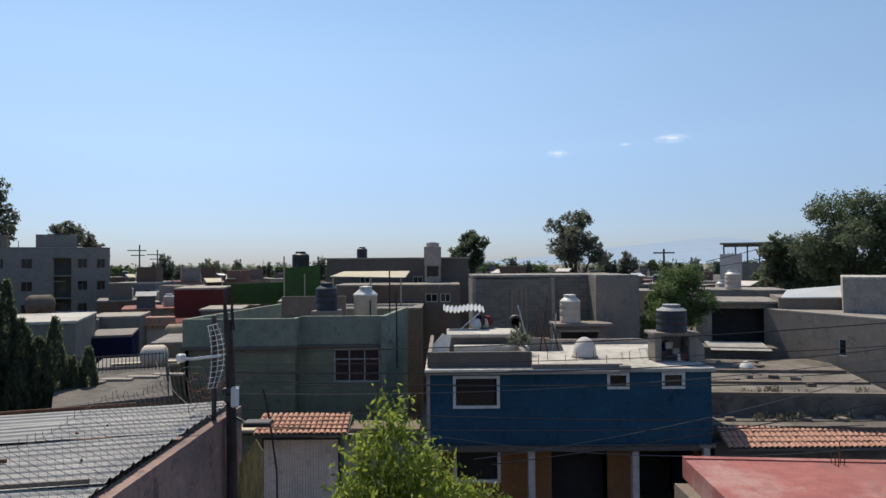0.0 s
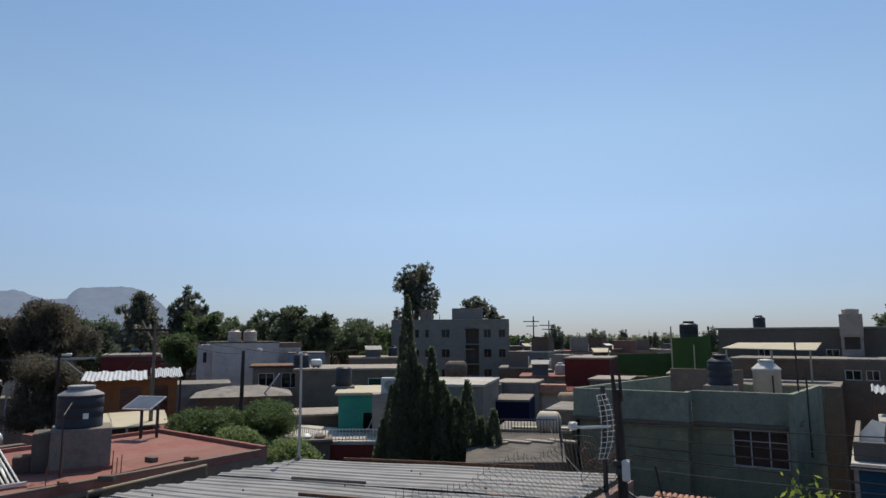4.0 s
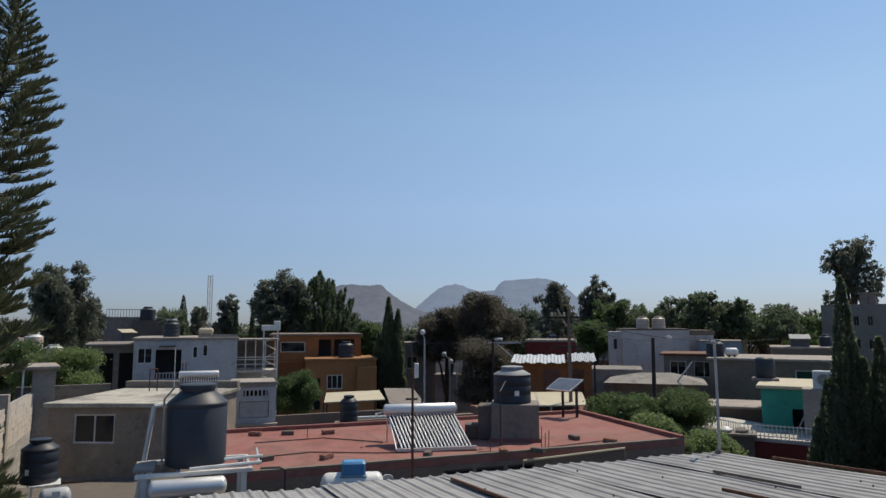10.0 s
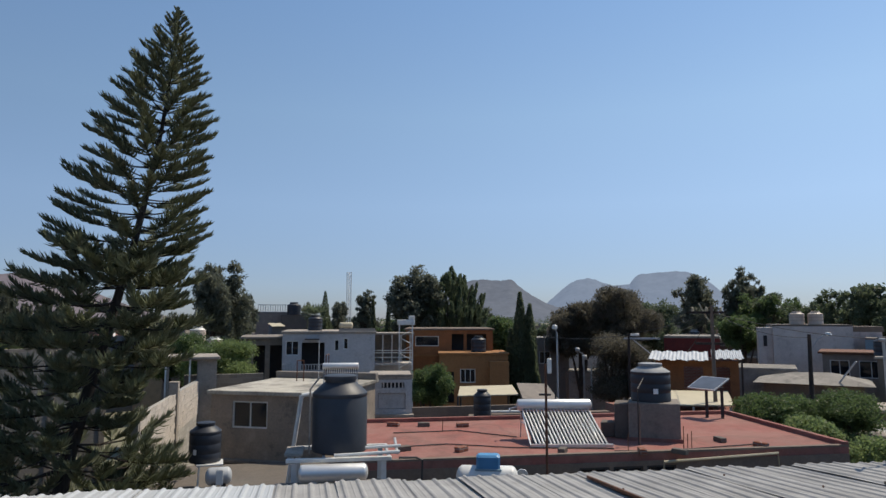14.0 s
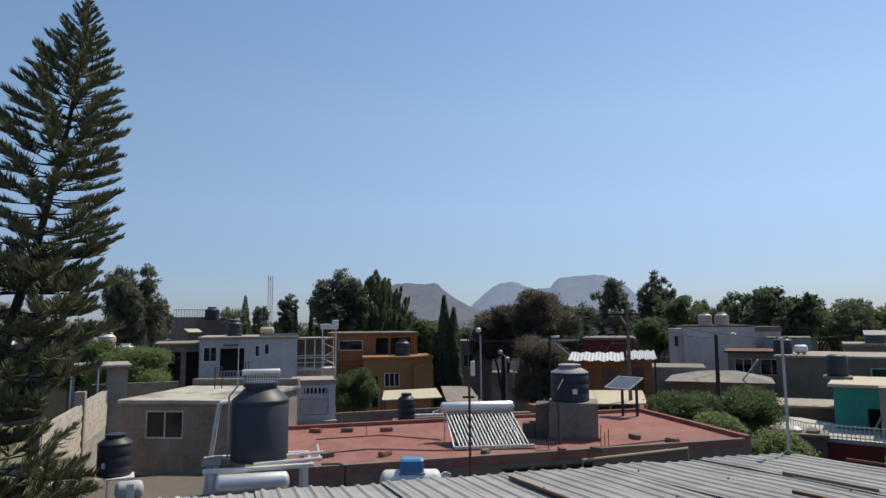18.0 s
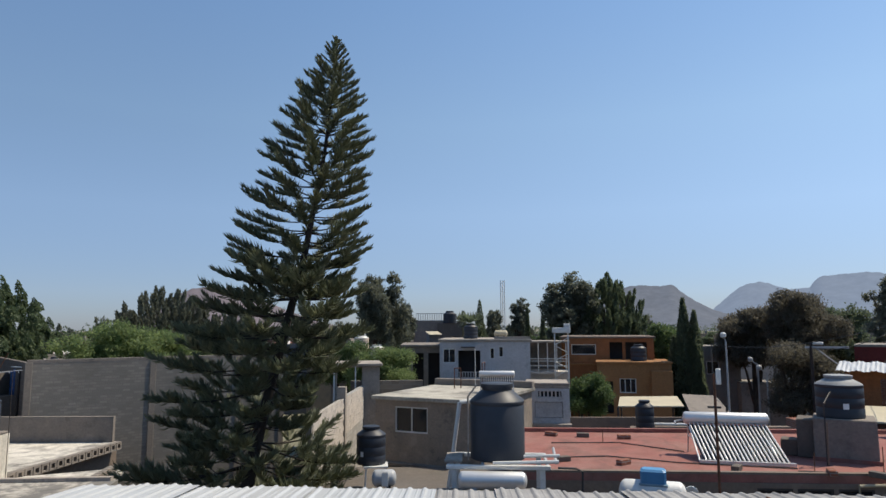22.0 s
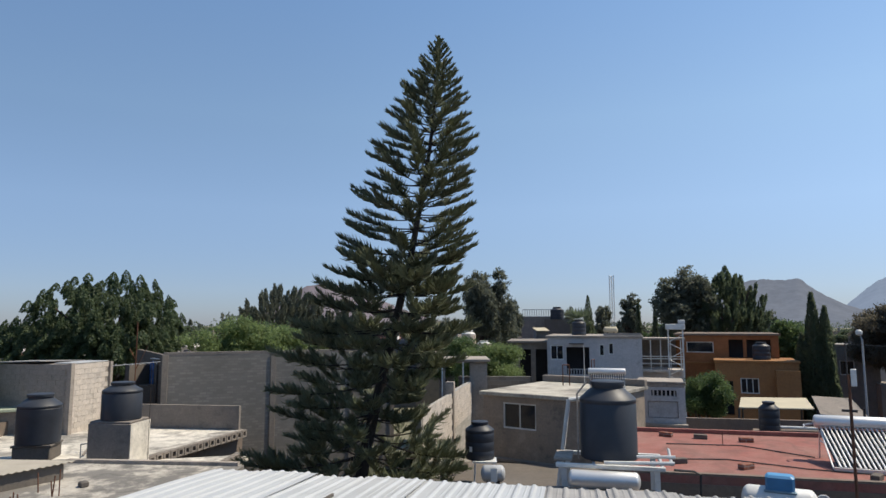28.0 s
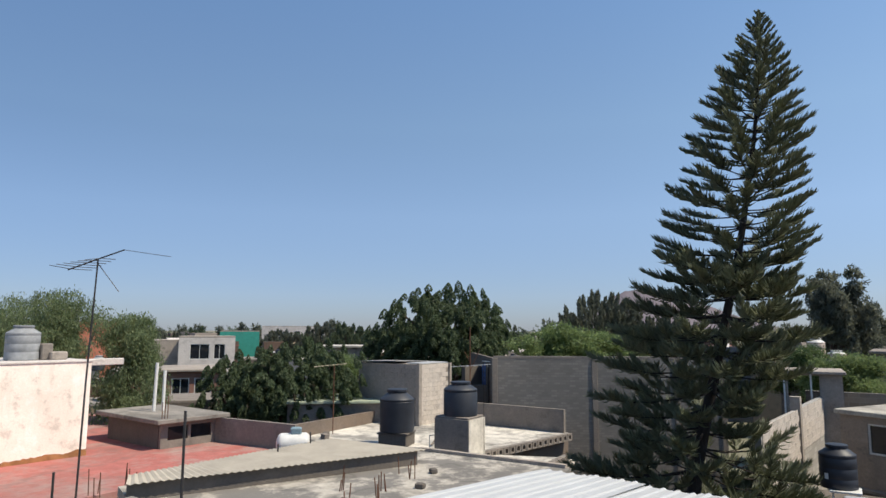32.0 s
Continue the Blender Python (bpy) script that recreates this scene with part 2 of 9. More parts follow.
BLUE_W = plaster("blue_wall", (0.022, 0.080, 0.140), stain=(0.018, 0.040, 0.075), amount=0.45)
GREEN_W = plaster("green_wall", (0.205, 0.25, 0.205), stain=(0.12, 0.155, 0.13), amount=0.5)
GREEN_D = plaster("dull_green_wall", (0.20, 0.22, 0.155), stain=(0.12, 0.135, 0.10), amount=0.5)
ORANGE_W = plaster("orange_wall", (0.25, 0.118, 0.055), stain=(0.20, 0.10, 0.05), amount=0.3)
OCHRE_W = plaster("ochre_wall", (0.27, 0.145, 0.065), stain=(0.20, 0.11, 0.06), amount=0.3)
TURQ_W = plaster("turquoise_wall", (0.045, 0.3, 0.247), stain=(0.05, 0.20, 0.17), amount=0.3)
MAROON_W = plaster("maroon_wall", (0.125, 0.028, 0.026), stain=(0.07, 0.03, 0.03), amount=0.4)
BRICK_W = blockwork("red_brick", (0.25, 0.10, 0.065), 0.24, 0.08, (0.25, 0.22, 0.2))
APT_W = plaster("bluegrey_wall", (0.205, 0.212, 0.205), stain=(0.15, 0.157, 0.155), amount=0.35)
PURPLE_W = plaster("mauve_wall", (0.27, 0.20, 0.185), stain=(0.075, 0.065, 0.066), amount=0.7)
BLUE_T = smooth_paint("blue_tarpaulin", (0.016, 0.018, 0.052), 0.9, spec=0.05)
BLUE_L = plaster("pale_blue_wall", (0.175, 0.28, 0.35), amount=0.25)
RED_ROOF = roof_mat("red_roof_coating", (0.275, 0.108, 0.09), (0.27, 0.155, 0.13))
RED_ROOF2 = roof_mat("worn_red_roof_coating", (0.4, 0.14, 0.12), (0.36, 0.28, 0.25), lo=0.46, hi=0.62)
PINK_ROOF = roof_mat("faded_red_roof", (0.31, 0.112, 0.10), (0.40, 0.25, 0.225), lo=0.52, hi=0.66, scale=0.5)
WHITE_ROOF = roof_mat("whitewashed_roof", (0.504, 0.477, 0.432), (0.27, 0.25, 0.22), lo=0.46, hi=0.72)
CONC_ROOF = roof_mat("concrete_roof", (0.285, 0.262, 0.232), (0.16, 0.148, 0.135))
CEMENT_ROOF = roof_mat("patched_cement_roof", (0.64, 0.60, 0.53), (0.19, 0.18, 0.165), lo=0.47, hi=0.60, scale=0.55)
OLD_ROOF = roof_mat("old_dark_roof", (0.15, 0.135, 0.12), (0.065, 0.058, 0.052), scale=0.9)
WEED_ROOF = roof_mat("weedy_roof", (0.215, 0.19, 0.165), (0.085, 0.075, 0.064), lo=0.42, hi=0.6)
TIN = smooth_paint("galvanised_sheet", (0.30, 0.295, 0.29), 0.75, 0.05, 0.2, 1.6, 0.2)
TIN_W = smooth_paint("white_sheet", (0.45, 0.46, 0.465), 0.45, 0.08, 0.08, 1.0)
TIN_B = smooth_paint("beige_fibre_sheet", (0.40, 0.36, 0.295), 0.85, 0.0, 0.15, 1.5)
RUSTY_TANK = plaster("rusty_tank_shell", (0.14, 0.12, 0.10), stain=(0.07, 0.05, 0.04), amount=0.6)
RUST = smooth_paint("rusty_steel", (0.14, 0.062, 0.035), 0.8, 0.2, 0.45, 6.0)
STEEL = smooth_paint("bright_steel", (0.72, 0.71, 0.69), 0.38, 0.55, 0.06)
WIRE = smooth_paint("dull_wire", (0.10, 0.095, 0.09), 0.7, 0.3)
IRON = smooth_paint("dark_iron", (0.045, 0.042, 0.042), 0.6, 0.3)
WHITE_P = smooth_paint("white_paint", (0.62, 0.62, 0.6), 0.45)
GREY_P = smooth_paint("grey_paint", (0.38, 0.39, 0.40), 0.5)
PVC = smooth_paint("grey_plastic_pipe", (0.34, 0.335, 0.33), 0.5)
TANK_K = smooth_paint("black_tank_plastic", (0.024, 0.028, 0.038), 0.5, 0.0, 0.25, 2.0, 0.4)
TANK_B = smooth_paint("beige_tank_plastic", (0.48, 0.385, 0.31), 0.5, 0.0, 0.12, 2.0)
TANK_G = smooth_paint("charcoal_tank_plastic", (0.03, 0.035, 0.046), 0.5, 0.0, 0.2, 2.0, 0.4)
TANK_T = smooth_paint("dusty_tank_top", (0.26, 0.27, 0.28), 0.7, 0.0, 0.25, 4.0)
WHITE_T = smooth_paint("white_tank_top", (0.52, 0.51, 0.48), 0.5)
BLUE_C = smooth_paint("blue_cover", (0.06, 0.22, 0.42), 0.5)
LABEL = smooth_paint("white_label", (0.75, 0.76, 0.76), 0.5)
TUBE_G = smooth_paint("dark_glass_tube", (0.055, 0.06, 0.07), 0.08, 0.4, 0.1)
PANEL = smooth_paint("solar_cells", (0.12, 0.13, 0.15), 0.3, 0.2, 0.2)
GREEN_NET = smooth_paint("green_mesh", (0.045, 0.095, 0.018), 0.8, 0.0, 0.2, 0.8)
CREAM = smooth_paint("cream_canvas", (0.442, 0.391, 0.281), 0.8, 0.0, 0.1, 1.0)
TILE = smooth_paint("terracotta", (0.44, 0.235, 0.17), 0.85, 0.0, 0.3, 5.0)
WOOD_POLE = bark_mat("dark_wood_pole", (0.045, 0.034, 0.030))
WOOD = bark_mat("plywood", (0.36, 0.29, 0.13))
BARK = bark_mat("bark", (0.07, 0.053, 0.042))
BARK_D = bark_mat("dark_bark", (0.035, 0.027, 0.022))
GLASS = glass_mat("window_glass", (0.02, 0.024, 0.03))
# near-black for sheets in openings: the shade indoors is put into the colour
INNER_SHADE = smooth_paint("painted_room_shade", (0.034, 0.032, 0.034), 0.9)
CURTAIN = smooth_paint("grey_curtain", (0.16, 0.16, 0.165), 0.9)
CABLE = smooth_paint("black_cable", (0.02, 0.02, 0.022), 0.6)
LINE_W = smooth_paint("pale_cable", (0.13, 0.13, 0.135), 0.6)
LEAF_NEAR = leaf_mat("bright_leaf", (0.11, 0.15, 0.026), (0.235, 0.29, 0.055), 0.55)
LEAF_DARK = leaf_mat("dark_leaf", (0.062, 0.084, 0.052), (0.12, 0.15, 0.088), 0.45)
LEAF_EUC = leaf_mat("grey_green_leaf", (0.084, 0.094, 0.072), (0.155, 0.168, 0.125), 0.45)
LEAF_MID = leaf_mat("green_leaf", (0.055, 0.086, 0.036), (0.11, 0.16, 0.06), 0.45)
LEAF_LAUREL = leaf_mat("laurel_leaf", (0.045, 0.068, 0.036), (0.105, 0.142, 0.066), 0.38, 0.6)
LEAF_LIGHT = leaf_mat("light_green_leaf", (0.105, 0.15, 0.055), (0.20, 0.26, 0.105), 0.45)
LEAF_CYP = leaf_mat("cypress_leaf", (0.072, 0.09, 0.060), (0.125, 0.152, 0.09), 0.5)
LEAF_PINE = leaf_mat("pine_needles", (0.108, 0.124, 0.082), (0.262, 0.282, 0.175), 0.42)
LEAF_WILLOW = leaf_mat("willow_leaf", (0.1, 0.135, 0.06), (0.2, 0.245, 0.12), 0.35)
LEAF_BROWN = leaf_mat("brownish_leaf", (0.07, 0.064, 0.052), (0.14, 0.128, 0.095), 0.45)

# ---- building helpers ----
class M:
    """Collects faces for one mesh."""
    def __init__(self):
        self.v, self.f = [], []

    def add(self, vs, fs):
        o = len(self.v)
        self.v += vs
        self.f += [tuple(o + i for i in q) for q in fs]
        return self

    def box(self, x0, y0, z0, x1, y1, z1, c=0.0):
        """A box; c cuts its edges."""
        if c <= 0:
            return self.add([(x0, y0, z0), (x1, y0, z0), (x1, y1, z0), (x0, y1, z0), (x0, y0, z1), (x1, y0, z1), (x1, y1, z1), (x0, y1, z1)],
                            [(3, 2, 1, 0), (4, 5, 6, 7), (0, 1, 5, 4), (1, 2, 6, 5), (2, 3, 7, 6), (3, 0, 4, 7)])
        def ring(d, z):
            a, b, p, q = x0 + d, x1 - d, y0 + d, y1 - d
            return [(a + c, p, z), (b - c, p, z), (b, p + c, z), (b, q - c, z), (b - c, q, z), (a + c, q, z), (a, q - c, z), (a, p + c, z)]
        vs = ring(c, z0) + ring(0, z0 + c) + ring(0, z1 - c) + ring(c, z1)
        fs = [tuple(range(7, -1, -1)), tuple(range(24, 32))]
        for r in range(3):
            for i in range(8):
                j = (i + 1) % 8
                fs.append((r * 8 + i, r * 8 + j, r * 8 + 8 + j, r * 8 + 8 + i))
        return self.add(vs, fs)

    def prism(self, poly, z0, z1):
        """Upright prism on a counter-clockwise outline."""
        n = len(poly)
        vs = [(x, y, z0) for x, y in poly] + [(x, y, z1) for x, y in poly]
        return self.add(vs, [tuple(range(n - 1, -1, -1)), tuple(range(n, 2 * n))] + [(i, (i + 1) % n, n + (i + 1) % n, n + i) for i in range(n)])

    def lathe(self, prof, seg=24, at=(0, 0, 0), axis="Z"):
        """Turns a profile of (radius, height) about an axis; closes both ends."""
        vs, n = [], len(prof)
        for r, h in prof:
            for i in range(seg):
                a = 2 * math.pi * i / seg
                p = (r * math.cos(a), r * math.sin(a), h)
                if axis == "X":
                    p = (p[2], p[0], p[1])
                elif axis == "Y":
                    p = (p[1], p[2], p[0])
                vs.append((p[0] + at[0], p[1] + at[1], p[2] + at[2]))
        fs = [(k * seg + i, k * seg + (i + 1) % seg, (k + 1) * seg + (i + 1) % seg, (k + 1) * seg + i) for k in range(n - 1) for i in range(seg)]
        fs += [tuple(range(seg - 1, -1, -1)), tuple(range((n - 1) * seg, n * seg))]
        return self.add(vs, fs)

    def tube(self, pts, r, seg=6, r1=None):
        """A round bar along points, tapering from r to r1."""
        r1 = r if r1 is None else r1
        P = [Vector(p) for p in pts]
        vs, n = [], len(P)
        for k, p in enumerate(P):
            d = (P[min(k + 1, n - 1)] - P[max(k - 1, 0)])
            d = d.normalized() if d.length > 1e-9 else Vector((0, 0, 1))
            up = Vector((0, 0, 1)) if abs(d.z) < 0.9 else Vector((1, 0, 0))
            a = d.cross(up).normalized()
            b = d.cross(a)
            rr = r + (r1 - r) * k / max(1, n - 1)
            for i in range(seg):
                t = 2 * math.pi * i / seg
                q = p + a * (rr * math.cos(t)) + b * (rr * math.sin(t))
                vs.append((q.x, q.y, q.z))
        fs = [(k * seg + i, k * seg + (i + 1) % seg, (k + 1) * seg + (i + 1) % seg, (k + 1) * seg + i) for k in range(n - 1) for i in range(seg)]
        fs += [tuple(range(seg - 1, -1, -1)), tuple(range((n - 1) * seg, n * seg))]
        return self.add(vs, fs)

    def wall(self, x0, x1, z0, z1, y0, y1, holes=()):
        """A wall along x with thickness y0..y1 and holes (hx0, hz0, hx1, hz1) right through it."""
        xs = sorted({x0, x1, *[min(max(h[i], x0), x1) for h in holes for i in (0, 2)]})
        zs = sorted({z0, z1, *[min(max(h[i], z0), z1) for h in holes for i in (1, 3)]})
        seen = {}
        def solid(i, k):
            if not (0 <= i < len(xs) - 1 and 0 <= k < len(zs) - 1):
                return False
            cx, cz = (xs[i] + xs[i + 1]) / 2, (zs[k] + zs[k + 1]) / 2
            return not any(h[0] < cx < h[2] and h[1] < cz < h[3] for h in holes)
        for i in range(len(xs) - 1):
            for k in range(len(zs) - 1):
                if not solid(i, k):
                    continue
                a, b, c, d = xs[i], xs[i + 1], zs[k], zs[k + 1]
                vs = [(a, y0, c), (b, y0, c), (b, y1, c), (a, y1, c), (a, y0, d), (b, y0, d), (b, y1, d), (a, y1, d)]
                fs = [(0, 1, 5, 4), (2, 3, 7, 6)]
                for ok, q in ((solid(i, k - 1), (3, 2, 1, 0)), (solid(i, k + 1), (4, 5, 6, 7)), (solid(i + 1, k), (1, 2, 6, 5)), (solid(i - 1, k), (3, 0, 4, 7))):
                    if not ok:
                        fs.append(q)
                ids = []
                for p in vs:
                    key = (round(p[0], 5), round(p[1], 5), round(p[2], 5))
                    if key not in seen:
                        seen[key] = len(self.v)
                        self.v.append(p)
                    ids.append(seen[key])
                self.f += [tuple(ids[q] for q in f) for f in fs]
        return self


def part(name, m, mat, parent=None, label="", smooth=False):
    """Links the collected faces as one mesh object under a thing or a part."""
    me = m if isinstance(m, bpy.types.Mesh) else bpy.data.meshes.new(name)
    if not isinstance(m, bpy.types.Mesh):
        me.from_pydata(m.v, [], m.f)
        me.materials.append(mat)
        if smooth:
            me.shade_smooth()
            me.set_sharp_from_angle(angle=radians(40))
        me.update()
    ob = new(name, me)
    ob.parent = parent
    if label:
        tagged(ob, label=label)
    return ob


def thing(name, label, category, x=0.0, y=0.0, z=0.0, rot=0.0, group="", kind=""):
    e = new(name)
    e.empty_display_size = 0.2
    e.matrix_world = pose(x, y, z, 0, 0, rot)
    return tagged(e, label, category, group, kind)


def solo(name, m, mat, label, category, group="", kind="", at=(0, 0, 0), rot=0.0, smooth=False):
    """A thing that is one mesh."""
    ob = part(name, m, mat, None, "", smooth)
    ob.matrix_world = pose(*at, 0, 0, rot)
    return tagged(ob, label, category, group, kind)


def spot(bearing, dist):
    """Plan place at a bearing (degrees to the left of +y) and distance from the viewing roof."""
    a = radians(bearing)
    return (-dist * math.sin(a), dist * math.cos(a))


def window(parent, x0, z0, x1, z1, y, frame_mat=WHITE_P, bars=1, fw=0.05, depth=0.12, sill=False, inner=INNER_SHADE, rail=False, proud=0.012):
    """A framed window in an opening of a wall along x, its outer face at y."""
    m = M()
    m.wall(x0, x1, z0, z1, y - proud, y + 0.06, [(x0 + fw, z0 + fw, x1 - fw, z1 - fw)])
    for b in range(bars):
        cx = x0 + (x1 - x0) * (b + 1) / (bars + 1)
        m.box(cx - fw * 0.4, y + 0.004, z0 + fw, cx + fw * 0.4, y + 0.05, z1 - fw)
    if rail:
        cz = z0 + (z1 - z0) * 0.68
        m.box(x0 + fw, y + 0.006, cz - fw * 0.3, x1 - fw, y + 0.046, cz + fw * 0.3)
    w = part("window", m, frame_mat, parent)
    part("pane", M().box(x0 + fw, y + 0.028, z0 + fw, x1 - fw, y + 0.034, z1 - fw), GLASS, w)
    # added sheet behind the pane: painted indoor shade unless inner is a curtain
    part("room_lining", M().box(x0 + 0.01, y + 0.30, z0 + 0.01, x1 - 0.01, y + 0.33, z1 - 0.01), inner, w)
    if sill:
        part("sill", M().box(x0 - 0.06, y - 0.09, z0 - 0.07, x1 + 0.06, y + 0.01, z0 - 0.005), CONC_L, w)
    return w


def house(name, label, x, y, rot, w, d, h, mat, wins=(), parapet=0.0, roof=None, z0=0.0, side=None, holes=(), over=0.0, category="house", group="", bars=1, frame_mat=WHITE_P):
    """A flat-roofed house. Its front runs along local x, faces local -y, and is centred on (x, y)."""
    e = thing(name, label, category, x, y, z0, rot, group)
    a, b = -w / 2, w / 2
    allh = [tuple(q[:4]) for q in wins] + list(holes)
    part("front_wall", M().wall(a, b, 0, h, 0, 0.2, allh), mat, e)
    side = side or mat
    part("side_wall", M().box(a, 0.2, 0, a + 0.18, d, h), side, e)
    part("side_wall", M().box(b - 0.18, 0.2, 0, b, d, h), side, e)
    part("back_wall", M().box(a + 0.18, d - 0.18, 0, b - 0.18, d, h), side, e)
    part("roof", M().box(a - over, -over, h, b + over, d + over, h + 0.14, 0.02), roof or CONC_ROOF, e)
    if parapet > 0:
        p = M()
        zt = h + 0.14 + parapet
        p.box(a, 0, h + 0.14, b, 0.14, zt, 0.01)
        p.box(a, d - 0.14, h + 0.14, b, d, zt, 0.01)
        p.box(a, 0.14, h + 0.14, a + 0.14, d - 0.14, zt, 0.01)
        p.box(b - 0.14, 0.14, h + 0.14, b, d - 0.14, zt, 0.01)
        part("parapet", p, mat, e)
    for q in wins:
        window(e, *q[:4], 0.05, frame_mat, q[4] if len(q) > 4 else bars, inner=q[5] if len(q) > 5 else INNER_SHADE)
    return e


def tinaco(x, y, z, dia, h, body=TANK_K, top=None, label="", group="", ribs=True, seg=28, rot=0.0, tag=None):
    """A roof water tank with ribbed body, sloping shoulder and screw lid."""
    e = thing("water_tank", label or "black plastic roof water tank with a screw lid", "water tank", x, y, z, rot, group)
    r = dia / 2
    hb, hs = h * 0.745, h * 0.90
    prof = [(r * 0.96, 0.0), (r, 0.02)]
    n = 3 if ribs else 1
    for k in range(n):
        za, zb = 0.02 + (hb - 0.04) * k / n, 0.02 + (hb - 0.04) * (k + 1) / n
        prof += [(r, zb - 0.045), (r * 0.986, zb - 0.035), (r * 0.986, zb - 0.012), (r, zb)]
    bm = M().lathe(prof + [(r * 1.006, hb), (r * 1.0, hb + 0.03)], seg)
    part("tank_body", bm, body, e, smooth=True)
    sh = M().lathe([(r * 1.0, hb + 0.03), (r * 0.975, hb + 0.05), (r * 0.60, hs), (r * 0.56, hs + 0.01), (r * 0.56, h * 0.955)], seg)
    part("tank_shoulder", sh, top or body, e, smooth=True)
    lid = M().lathe([(r * 0.60, h * 0.935), (r * 0.61, h * 0.945), (r * 0.60, h * 0.99), (r * 0.52, h), (0.02, h)], seg)
    part("lid", lid, top or body, e, smooth=True)
    if tag:
        a = radians(tag)
        m = M()
        vs, fs = [], []
        for i in range(5):
            t = a + (i - 2) * 0.06
            vs += [(1.012 * r * math.sin(t), -1.012 * r * math.cos(t), hb * 0.30), (1.012 * r * math.sin(t), -1.012 * r * math.cos(t), hb * 0.48)]
        fs = [(2 * i, 2 * i + 2, 2 * i + 3, 2 * i + 1) for i in range(4)]
        part("label_patch", m.add(vs, fs), LABEL, e)
    return e


def bars_plan(name, pts, r, mat, label, category, group="", seg=6):
    return solo(name, M().tube(pts, r, seg), mat, label, category, group, smooth=True)


def sag(a, b, drop, n=14):
    """Points of a cable hanging between a and b."""
    return [tuple(a[i] + (b[i] - a[i]) * t - (drop * 4 * t * (1 - t) if i == 2 else 0) for i in range(3)) for t in [k / n for k in range(n + 1)]]


# ---- trees ----
def leaf_mesh(name, mat, blobs, n, size, seed, longness=1.8, bias=None, bias_amt=0.0, shell=0.55, clump=26, spread=0.30):
    """Leaves in small clumps through a set of ellipsoids (cx, cy, cz, rx, ry, rz)."""
    rng = np.random.default_rng(seed)
    vol = np.array([b[3] * b[4] * b[5] for b in blobs]) ** 0.75
    nc = max(1, n // clump)
    pick = rng.choice(len(blobs), nc, p=vol / vol.sum())
    B = np.array(blobs)[pick]
    d = rng.normal(size=(nc, 3))
    d /= np.linalg.norm(d, axis=1)[:, None]
    rad = (shell + (1.05 - shell) * rng.random(nc) ** 0.6)
    c = B[:, :3] + d * rad[:, None] * B[:, 3:6] * rng.uniform(0.82, 1.12, nc)[:, None]
    m = nc * clump
    cen = np.repeat(c, clump, 0) + rng.normal(size=(m, 3)) * spread * np.array([1, 1, 0.8])
    ax = rng.normal(size=(m, 3))
    if bias is not None:
        ax = ax * (1 - bias_amt) + np.array(bias) * bias_amt * 2
    ax /= np.linalg.norm(ax, axis=1)[:, None]
    o = rng.normal(size=(m, 3))
    sd = np.cross(ax, o)
    sd /= np.linalg.norm(sd, axis=1)[:, None] + 1e-9
    s = size * rng.uniform(0.6, 1.35, m)[:, None]
    L, W = ax * s * longness * 0.5, sd * s * 0.5
    V = np.stack([cen - L, cen + W * 0.9 - L * 0.1, cen + L, cen - W * 0.9 - L * 0.1], 1).reshape(-1, 3)
    F = np.arange(4 * m).reshape(-1, 4)
    me = bpy.data.meshes.new(name)
    me.from_pydata(V.tolist(), [], F.tolist())
    me.materials.append(mat)
    return me


